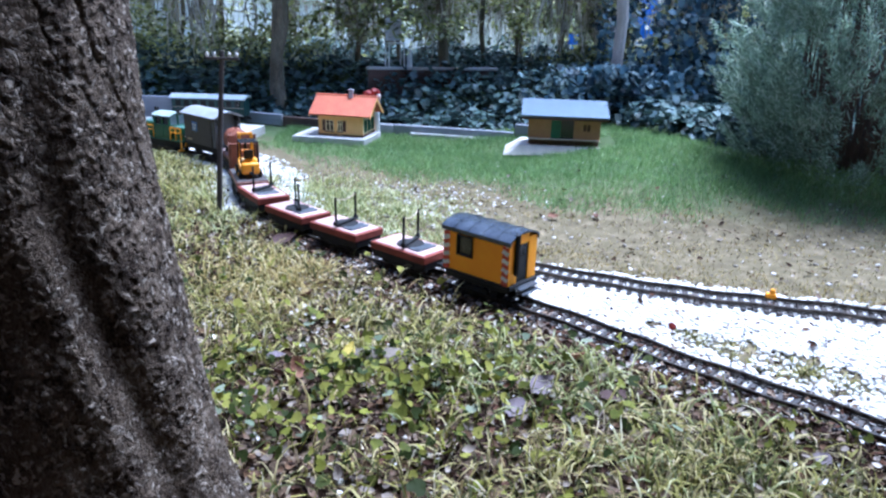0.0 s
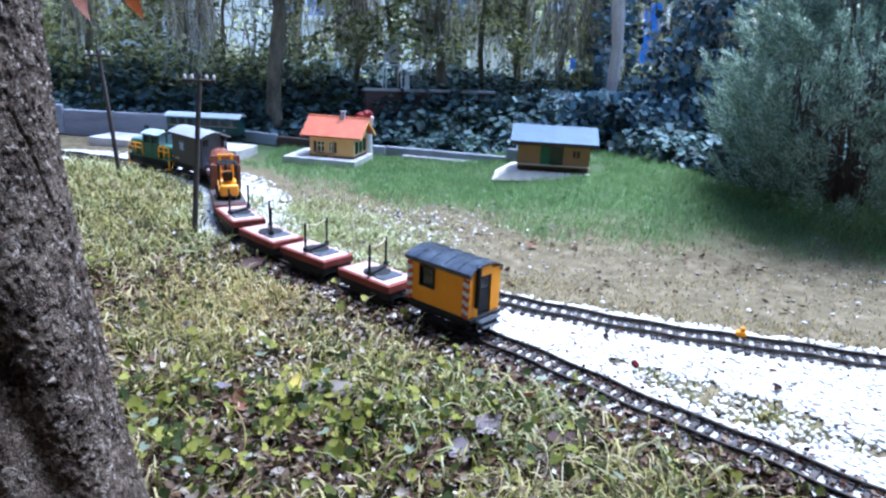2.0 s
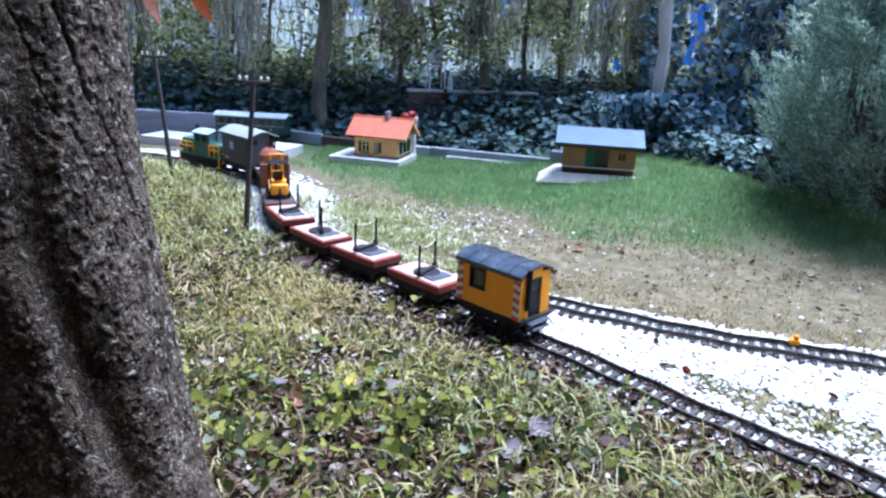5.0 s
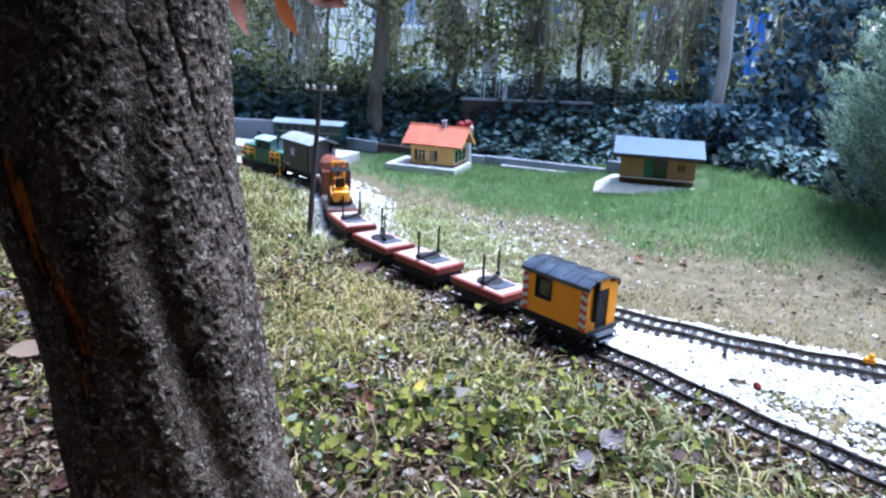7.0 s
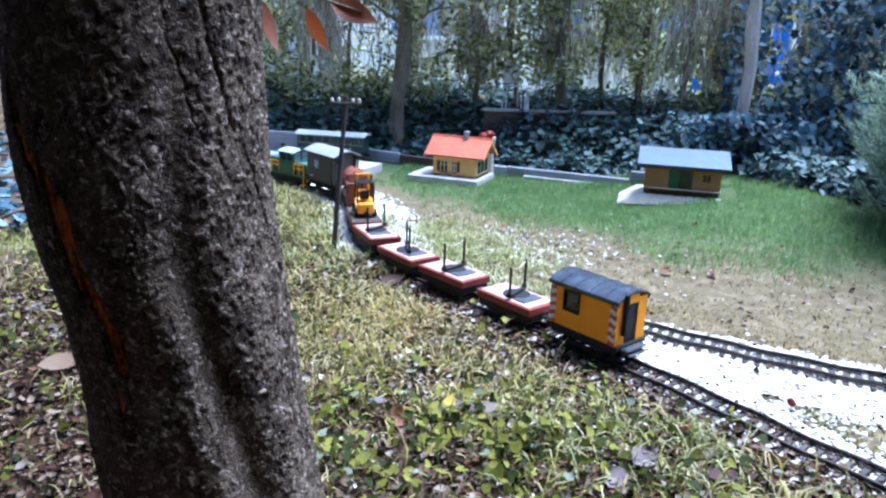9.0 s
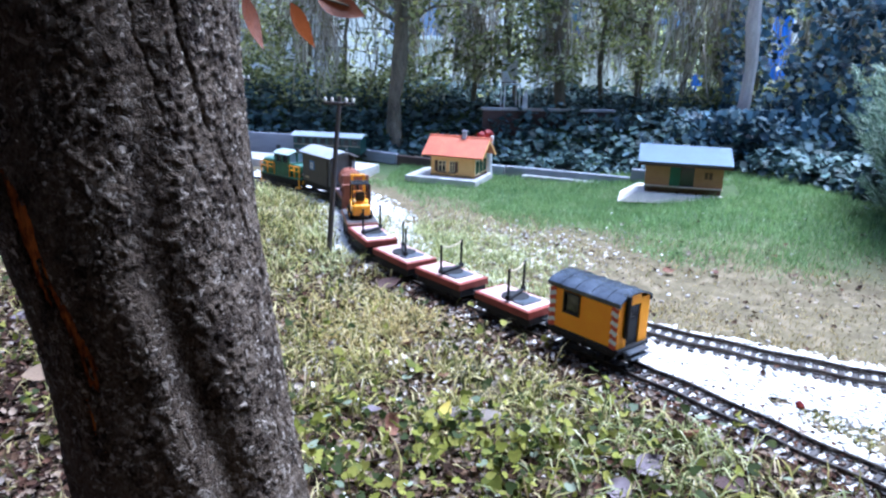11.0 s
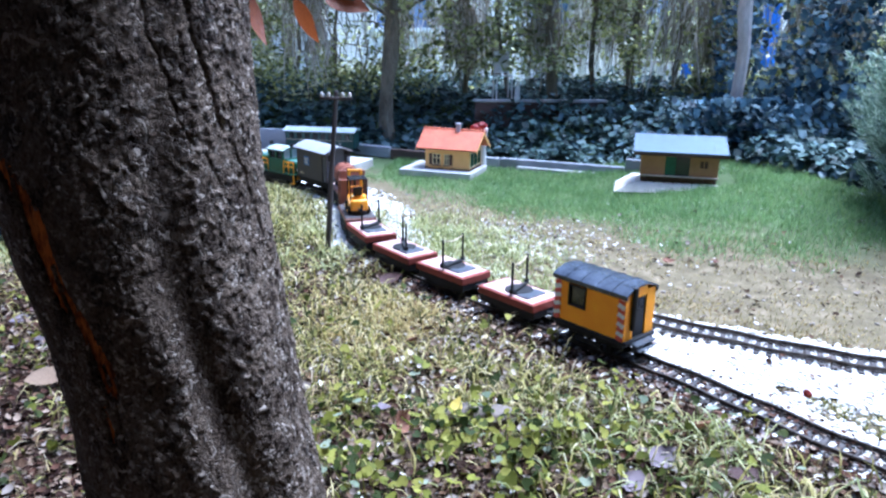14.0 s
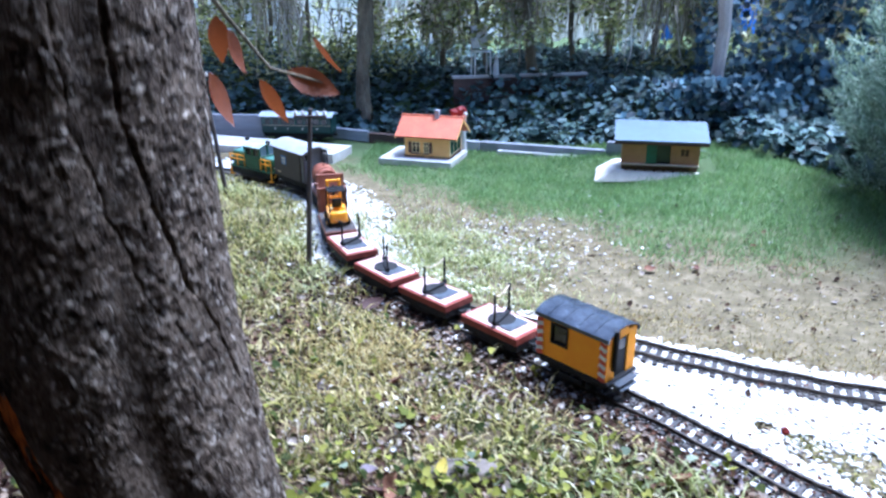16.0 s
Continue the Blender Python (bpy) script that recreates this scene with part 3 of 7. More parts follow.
# turnout drive and cover plate
p, a = along(MAIN, nearest_s(MAIN, -0.315, 1.765))
turnout_m = Matrix.Translation((p[0], p[1], gz(p[0], p[1]) + 0.008)) @ Matrix.Rotation(a, 4, "Z")
drive = thing("turnout_motor", turnout_m, "blue-grey plastic turnout motor box beside the track", "turnout motor")
part("base_plate", box(B(), (0, -0.062, 0.003), (0.058, 0.030, 0.007), 0.002), "pale_plate", drive)
part("housing", box(B(), (0, -0.062, 0.0115), (0.046, 0.022, 0.010), 0.003, segs=2), "pale_plate", drive, smooth=True)
part("cover_plate", box(B(), (0.018, 0, 0.0065), (0.034, 0.030, 0.0025), 0.001), "pale_plate", drive)
part("rod", tube(B(), [(0.01, -0.05, 0.009), (0.01, 0.02, 0.009)], 0.0014, 6), "rail", drive)
bm = B()
for w in (-0.006, 0.006):
    tube(bm, [(-0.14, w * 2.0, 0.0085), (-0.05, w * 1.2, 0.0088), (0.02, w * 2.6, 0.0088)], 0.0018, 5)
part("point_blade", bm, "rail", drive)

clip = thing("rail_clip", Matrix.Translation((0.655, 1.395, gz(0.655, 1.395) + 0.016)) @ Matrix.Rotation(radians(-20), 4, "Z"), "small orange plastic clip on the siding rail", "rail clip")
bm = box(B(), (0, 0, 0.004), (0.020, 0.012, 0.010), 0.002)
box(bm, (0.002, 0, 0.013), (0.009, 0.008, 0.010), 0.002)
part("clip_body", bm, "orange", clip)


# ---- rolling stock ----
# local axes: x along the track towards the engine, y to its left, z = 0 at the top of the rails
def axle(owner, x, r=0.0145):
    bm = B()
    tube(bm, [(x, -0.036, r), (x, 0.036, r)], 0.002, 8)
    ax = part("axle", bm, "black", owner)
    for sgn in (-1, 1):
        bm = B()
        y = sgn * 0.0225
        tube(bm, [(x, y - sgn * 0.0035, r), (x, y - sgn * 0.0015, r)], [r + 0.0018] * 2, 18)
        tube(bm, [(x, y - sgn * 0.0015, r), (x, y + sgn * 0.0035, r)], [r, r - 0.0004], 18)
        tube(bm, [(x, y + sgn * 0.0036, r), (x, y + sgn * 0.0046, r)], 0.005, 10)
        part("wheel", bm, "black", owner, smooth=True)
    return ax


def underframe(owner, length, top, wheelbase):
    """Frame beams, axle guards, springs, couplers and a pair of wheelsets."""
    bm = B()
    for sgn in (-1, 1):
        box(bm, (0, sgn * 0.036, top - 0.010), (length, 0.005, 0.020), 0.001)
        box(bm, (0, sgn * 0.037, 0.013), (wheelbase * 0.72, 0.004, 0.010), 0.001)
    for x in (-1, 1):
        box(bm, (x * (length / 2 - 0.003), 0, top - 0.009), (0.006, 0.076, 0.018), 0.001)
    box(bm, (0, 0, top - 0.004), (length * 0.96, 0.05, 0.004))
    part("underframe", bm, "black", owner)
    for x in (-1, 1):
        axle(owner, x * wheelbase / 2)
        for sgn in (-1, 1):
            bm = B()
            box(bm, (x * wheelbase / 2, sgn * 0.0335, 0.016), (0.016, 0.004, 0.022), 0.0015)
            box(bm, (x * wheelbase / 2, sgn * 0.0365, 0.0155), (0.009, 0.006, 0.010), 0.002)
            for k in range(3):
                box(bm, (x * wheelbase / 2, sgn * 0.036, 0.0265 + 0.002 * k), (0.034 - 0.008 * k, 0.004, 0.0016))
            part("axle_guard", bm, "black", owner)
        bm = B()
        e = x * (length / 2)
        box(bm, (e + x * 0.009, 0, 0.022), (0.020, 0.007, 0.004), 0.001)
        box(bm, (e + x * 0.016, 0, 0.026), (0.004, 0.022, 0.008), 0.0015)
        tube(bm, [(e + x * 0.010, -0.010, 0.020), (e + x * 0.024, -0.008, 0.020), (e + x * 0.027, 0, 0.020), (e + x * 0.024, 0.008, 0.020), (e + x * 0.010, 0.010, 0.020)], 0.0012, 5)
        part("coupler", bm, "black", owner)


def place_on(s):
    """The pose of a wagon whose middle is s metres along the main line."""
    p, a = along(MAIN, s)
    return Matrix.Translation((p[0], p[1], gz(p[0], p[1]) + RAIL_Z)) @ Matrix.Rotation(a, 4, "Z")


def bolster_wagon(m, swing, chain, label):
    """Short timber wagon: red-brown deck, black turntable with two stakes."""
    w = thing("bolster_wagon", m, label, "wagon", "timber wagons of the train")
    L, Wd, top = 0.158, 0.088, 0.046
    underframe(w, L - 0.006, top - 0.014, 0.085)
    part("frame", box(B(), (0, 0, top - 0.008), (L, Wd, 0.016), 0.0015), "red_brown", w)
    bm = B()
    for k in range(9):
        box(bm, (0, -Wd / 2 + 0.0104 + k * 0.0084, top + 0.0006), (L - 0.016, 0.0079, 0.0016), 0.0004)
    part("deck_planks", bm, "deck", w)
    bm = B()
    tube(bm, [(0, 0, top + 0.0015), (0, 0, top + 0.0045)], [0.030, 0.029], 28)
    part("turntable", bm, "black", w, smooth=True)
    part("plate", box(B(), (-0.034, 0, top + 0.0026), (0.030, 0.056, 0.003), 0.0008), "steel_blue", w)
    c, s = math.cos(radians(swing)), math.sin(radians(swing))
    part("bolster", box(B(), (0, 0, top + 0.008), (0.010, 0.078, 0.006), 0.0015, rot=(0, 0, swing)), "black", w)
    tips = []
    for sgn in (-1, 1):
        y = sgn * 0.035
        fx_, fy_ = -s * y, c * y
        bm = box(B(), (fx_, fy_, top + 0.038), (0.0046, 0.0046, 0.066), 0.001, rot=(0, 0, swing))
        box(bm, (fx_, fy_, top + 0.010), (0.009, 0.009, 0.010), 0.001, rot=(0, 0, swing))
        part("stake", bm, "black", w)
        tips.append(Vector((fx_, fy_, top + 0.068)))
    if chain:
        pts = [tips[0].lerp(tips[1], u) - Vector((0, 0, 0.007 * math.sin(math.pi * u))) for u in np.linspace(0, 1, 11)]
        part("chain", tube(B(), pts, 0.0013, 5), "chain", w, "pale cord strung between the stakes")
    return w


red_label = "short red-brown timber wagon with black turntable stakes"
bolster_wagon(place_on(2.165), 18, True, red_label + " and a cord")
bolster_wagon(place_on(2.372), 8, True, red_label + " and a cord")
bolster_wagon(place_on(2.555), 62, False, red_label)
bolster_wagon(place_on(2.745), 30, False, red_label)


def caboose(m):
    w = thing("caboose", m, "bright orange work caboose with red and white hazard edges", "wagon")
    underframe(w, 0.152, 0.042, 0.08)
    L, Wd, z0, z1 = 0.160, 0.086, 0.040, 0.126
    part("floor", box(B(), (0, 0, z0 - 0.003), (L + 0.012, Wd + 0.004, 0.008), 0.0015), "black", w)
    # walls with a window through each side and a door in the rear end
    zc, h = (z0 + z1) / 2, z1 - z0
    for sgn in (-1, 1):
        y = sgn * (Wd / 2 - 0.002)
        bm = B()
        x0, x1, wx0, wx1, wz0, wz1 = -L / 2 + 0.002, L / 2 - 0.002, 0.008, 0.044, z0 + 0.036, z1 - 0.012
        box(bm, ((x0 + wx0) / 2, y, zc), (wx0 - x0, 0.004, h))
        box(bm, ((wx1 + x1) / 2, y, zc), (x1 - wx1, 0.004, h))
        box(bm, ((wx0 + wx1) / 2, y, (z0 + wz0) / 2), (wx1 - wx0, 0.004, wz0 - z0))
        box(bm, ((wx0 + wx1) / 2, y, (wz1 + z1) / 2), (wx1 - wx0, 0.004, z1 - wz1))
        part("side_wall", bm, "orange", w)
        win = part("window", box(B(), (0.026, y - sgn * 0.001, (wz0 + wz1) / 2), (0.038, 0.002, wz1 - wz0 + 0.002)), "dark_glass", w)
        bm = B()
        for xx in (wx0, wx1):
            box(bm, (xx, y + sgn * 0.003, (wz0 + wz1) / 2), (0.0035, 0.004, wz1 - wz0 + 0.004), 0.0008)
        for zz in (wz0, wz1):
            box(bm, (0.026, y + sgn * 0.003, zz), (0.040, 0.004, 0.0035), 0.0008)
        part("window_frame", bm, "black", win)
    # front wall
    part("end_wall", box(B(), (L / 2 - 0.002, 0, zc + 0.003), (0.004, Wd - 0.009, h + 0.006)), "orange", w)
    bm = B()
    for sgn in (-1, 1):
        box(bm, (-L / 2 + 0.002, sgn * 0.031, zc), (0.004, 0.0255, h))
    box(bm, (-L / 2 + 0.002, 0, z1 - 0.001), (0.004, 0.036, 0.018))
    part("end_wall", bm, "orange", w)
    part("door", box(B(), (-L / 2 + 0.004, 0, zc - 0.004), (0.003, 0.0365, h - 0.010), 0.0006), "black", w, "black end door")
    part("door_window", box(B(), (-L / 2 + 0.0022, 0, z1 - 0.024), (0.0016, 0.022, 0.020), 0.0004), "dark_glass", w)
    # hazard strips on the corners
    for ex in (-1, 1):
        for sgn in (-1, 1):
            bw, br = B(), B()
            for k in range(10):
                z = z0 + 0.0045 + k * 0.0086
                box(bw if k % 2 else br, (ex * (L / 2 - 0.0085), sgn * (Wd / 2 + 0.0008), z), (0.0145, 0.0016, 0.0092), 0, rot=(0, 22 * ex * sgn, 0))
            part("hazard_stripe", bw, "white", w)
            part("hazard_stripe", br, "stripe_red", w)
    # arched roof
    arc = [(-0.047, z1 - 0.006)] + [(-0.047 + 0.094 * u, z1 + 0.001 + 0.013 * math.sin(math.pi * u) ** 0.7) for u in np.linspace(0, 1, 15)] + [(0.047, z1 - 0.006)]
    prof = arc + [(y * 0.93, z - 0.003) for y, z in arc[::-1]]
    part("roof", prism(B(), prof, -L / 2 - 0.003, L / 2 + 0.003), "roof_blue_grey", w, "blue-grey arched roof with seams", smooth=True)
    for x in (-0.05, -0.016, 0.018, 0.052):
        pr = [(y * 1.01, z + 0.0012) for y, z in arc] + [(y, z - 0.001) for y, z in arc[::-1]]
        part("roof_rib", prism(B(), pr, x - 0.0012, x + 0.0012), "roof_blue_grey", w)
    part("stove_pipe", tube(B(), [(-L / 2 - 0.004, 0.024, z0 + 0.02), (-L / 2 - 0.004, 0.024, z1 + 0.012)], 0.005, 10), "black", w)
    # steps and buffer plate at the rear
    bm = B()
    box(bm, (-L / 2 - 0.012, 0, z0 - 0.006), (0.014, 0.060, 0.004), 0.001)
    box(bm, (-L / 2 - 0.014, 0, z0 - 0.016), (0.016, 0.050, 0.004), 0.001)
    for sgn in (-1, 1):
        box(bm, (-L / 2 - 0.010, sgn * 0.027, z0 - 0.010), (0.004, 0.003, 0.016))
    part("step", bm, "steel_blue", w)
    return w


caboose(place_on(1.955))


def forklift_wagon(m):
    w = thing("flat_wagon", m, "dark brown flat wagon with a ridged deck", "wagon")
    underframe(w, 0.160, 0.042, 0.085)
    part("frame", box(B(), (0, 0, 0.047), (0.172, 0.088, 0.010), 0.0015), "wagon_brown", w)
    for k in range(11):
        part("deck_rib", box(B(), (-0.078 + k * 0.0156, 0, 0.0535), (0.011, 0.084, 0.003), 0.0008), "dark_grey", w)
    return w


def forklift(m):
    f = thing("toy_forklift", m, "yellow plastic toy forklift with black overhead guard", "toy forklift")
    prof = [(-0.030, 0.010), (-0.030, 0.040), (-0.024, 0.049), (0.002, 0.049), (0.010, 0.033), (0.034, 0.033), (0.038, 0.010)]
    bm = B()
    a = [bm.verts.new((-x, -0.026, z)) for x, z in prof]
    b = [bm.verts.new((-x, 0.026, z)) for x, z in prof]
    n = len(prof)
    for k in range(n):
        bm.faces.new((a[k], a[(k + 1) % n], b[(k + 1) % n], b[k]))
    bm.faces.new(a), bm.faces.new(b[::-1])
    bmesh.ops.bevel(bm, geom=bm.edges[:], offset=0.004, segments=3, affect="EDGES")
    part("body", bm, "yellow", f, smooth=True)
    bm = B()
    box(bm, (-0.038, 0, 0.028), (0.016, 0.050, 0.032), 0.008, segs=3)
    part("counterweight", bm, "yellow", f, smooth=True)
    part("tow_hook", box(B(), (-0.047, 0, 0.016), (0.006, 0.010, 0.007), 0.001), "black", f)
    for sgn in (-1, 1):
        part("mast_rail", box(B(), (0.040, sgn * 0.017, 0.062), (0.010, 0.008, 0.108), 0.0015), "yellow", f)
    for z in (0.022, 0.064, 0.112):
        part("mast_crossbar", box(B(), (0.040, 0, z), (0.006, 0.030, 0.007), 0.001), "yellow", f)
    part("lift_cylinder", tube(B(), [(0.044, 0, 0.012), (0.044, 0, 0.098)], 0.0035, 8), "black", f)
    for sgn in (-1, 1):
        bm = box(B(), (0.066, sgn * 0.013, 0.009), (0.044, 0.008, 0.003), 0.0008)
        box(bm, (0.047, sgn * 0.013, 0.020), (0.004, 0.008, 0.024), 0.0008)
        part("fork", bm, "black", f)
    for sgn in (-1, 1):
        for x, r in ((0.026, 0.015), (-0.026, 0.012)):
            bm = B()
            tube(bm, [(x, sgn * 0.021, r), (x, sgn * 0.024, r), (x, sgn * 0.030, r), (x, sgn * 0.032, r)], [r - 0.002, r, r, r - 0.002], 18)
            wh = part("wheel", bm, "black", f, smooth=True)
            part("hub", tube(B(), [(x, sgn * 0.031, r), (x, sgn * 0.0335, r)], 0.005, 10), "yellow", wh)
    bm = B()
    box(bm, (-0.006, 0, 0.053), (0.020, 0.026, 0.007), 0.002)
    box(bm, (-0.017, 0, 0.065), (0.006, 0.026, 0.024), 0.002, rot=(0, -10, 0))
    part("seat", bm, "black", f)
    bm = B()
    tube(bm, [(0.014, 0, 0.036), (0.008, 0, 0.058)], 0.002, 6)
    tube(bm, [(0.008 + 0.008 * math.cos(t) * 0.5, 0.009 * math.sin(t), 0.058 + 0.004 * math.cos(t)) for t in np.linspace(0, 2 * math.pi, 13)], 0.0012, 5)
    part("steering_wheel", bm, "black", f)
    bm = B()
    for sgn in (-1, 1):
        tube(bm, [(0.030, sgn * 0.023, 0.034), (0.016, sgn * 0.023, 0.100)], 0.0022, 6)
        tube(bm, [(-0.030, sgn * 0.023, 0.040), (-0.030, sgn * 0.023, 0.100)], 0.0022, 6)
        tube(bm, [(0.018, sgn * 0.023, 0.100), (-0.032, sgn * 0.023, 0.100)], 0.0024, 6)
    for x in np.linspace(-0.031, 0.017, 6):
        tube(bm, [(x, -0.023, 0.100), (x, 0.023, 0.100)], 0.0019, 6)
    part("overhead_guard", bm, "black", f)
    part("lamp", box(B(), (-0.030, 0.018, 0.052), (0.006, 0.008, 0.006), 0.001), "cream", f)
    return f


fork_m = place_on(2.915)
forklift_wagon(fork_m)
forklift(fork_m @ Matrix.Translation((-0.018, 0, 0.055)))


def stake_wagon(m):
    w = thing("stake_wagon", m, "brown open wagon with end boards and side stakes", "wagon")
    underframe(w, 0.150, 0.042, 0.085)
    part("frame", box(B(), (0, 0, 0.046), (0.158, 0.084, 0.010), 0.0015), "red_brown", w)
    for k in range(9):
        part("floor_plank", box(B(), (0, -0.0352 + k * 0.0088, 0.0518), (0.150, 0.0082, 0.002), 0.0004), "deck", w)
    for ex in (-1, 1):
        eb = part("end_board", box(B(), (ex * 0.076, 0, 0.084), (0.004, 0.084, 0.066), 0.001), "barrel", w)
        for sgn in (-1, 1):
            part("corner_post", box(B(), (ex * 0.0775, sgn * 0.0395, 0.085), (0.009, 0.007, 0.072), 0.001), "wagon_brown", eb)
        part("cap_rail", box(B(), (ex * 0.076, 0, 0.1185), (0.006, 0.080, 0.004), 0.001), "barrel", eb)
    for sgn in (-1, 1):
        for x in (-0.040, 0.0, 0.040):
            part("stake", box(B(), (x, sgn * 0.041, 0.072), (0.006, 0.006, 0.062), 0.001), "wagon_brown", w)
    return w


S0 = 2.915


def ahead(ds):
    p, a = along(MAIN, S0 + ds)
    return Matrix.Translation((p[0], p[1], gz(p[0], p[1]) + RAIL_Z)) @ Matrix.Rotation(a, 4, "Z")


stake_wagon(ahead(0.175))


def barrel_wagon(m):
    w = thing("barrel_wagon", m, "brown flat wagon carrying a wine barrel on cradles", "wagon")
    underframe(w, 0.156, 0.042, 0.085)
    part("frame", box(B(), (0, 0, 0.046), (0.164, 0.084, 0.010), 0.0015), "wagon_brown", w)
    for k in range(9):
        part("floor_plank", box(B(), (0, -0.0352 + k * 0.0088, 0.0518), (0.156, 0.0082, 0.002), 0.0004), "deck", w)
    for x in (-0.028, 0.028):
        bm = B()
        prof = [(-0.032, 0.053), (0.032, 0.053), (0.032, 0.066), (0.020, 0.060), (0, 0.057), (-0.020, 0.060), (-0.032, 0.066)]
        part("cradle", prism(bm, prof, x - 0.005, x + 0.005), "black", w)
    return w


def barrel(m):
    b = thing("wine_barrel", m, "reddish wooden barrel with hoops and a cream label", "barrel")
    zc, n = 0.038, 20
    rad = lambda x: 0.037 - 0.0065 * (x / 0.052) ** 2
    for k in range(n):
        bm = B()
        a0, a1 = 2 * math.pi * k / n + 0.012, 2 * math.pi * (k + 1) / n - 0.012
        rows = []
        for x in np.linspace(-0.052, 0.052, 9):
            r = rad(x)
            rows.append([bm.verts.new((x, rr * math.cos(t), zc + rr * math.sin(t))) for rr, t in ((r - 0.004, a0), (r, a0), (r + 0.0003, (a0 + a1) / 2), (r, a1), (r - 0.004, a1))])
        for u, v in zip(rows, rows[1:]):
            for j in range(5):
                bm.faces.new((u[j], u[(j + 1) % 5], v[(j + 1) % 5], v[j]))
        bm.faces.new(rows[0]), bm.faces.new(rows[-1][::-1])
        part("stave", bm, "barrel", b, smooth=True)
    for x in (-0.046, -0.026, 0.026, 0.046):
        bm = B()
        for u, v in ((x - 0.003, x + 0.003),):
            tube(bm, [(u, 0, zc), (u + 0.0002, 0, zc), (v - 0.0002, 0, zc), (v, 0, zc)], [rad(x) - 0.002, rad(x) + 0.0014, rad(x) + 0.0014, rad(x) - 0.002], 40)
        part("hoop", bm, "wagon_brown", b, smooth=True)
    for ex in (-1, 1):
        part("head", tube(B(), [(ex * 0.046, 0, zc), (ex * 0.0495, 0, zc)], 0.0305, 32), "barrel", b)
    tap = part("tap", tube(B(), [(-0.049, 0, zc - 0.018), (-0.062, 0, zc - 0.018), (-0.066, 0, zc - 0.024)], 0.003, 8), "black", b)
    part("tap_handle", box(B(), (-0.058, 0, zc - 0.012), (0.003, 0.010, 0.003), 0.0008), "black", tap)
    sign = part("label_board", box(B(), (0.004, -0.0372, zc - 0.002), (0.058, 0.002, 0.026), 0.0005), "cream", b, "cream label board with a round mark")
    bm = B()
    tube(bm, [(0.006, -0.0378, zc - 0.002), (0.006, -0.0388, zc - 0.002)], 0.0075, 20)
    part("round_mark", bm, "chain", sign)
    bm = B()
    for z, wd in ((zc + 0.007, 0.044), (zc - 0.011, 0.040)):
        box(bm, (0.004, -0.0385, z), (wd, 0.0006, 0.002))
    part("bar_line", bm, "dark_grey", sign)
    part("bung", tube(B(), [(0, 0, zc + 0.036), (0, 0, zc + 0.041)], 0.005, 10), "wagon_brown", b)
    return b


bw_m = ahead(0.348)
barrel_wagon(bw_m)
barrel(bw_m @ Matrix.Translation((0.002, 0, 0.056)))


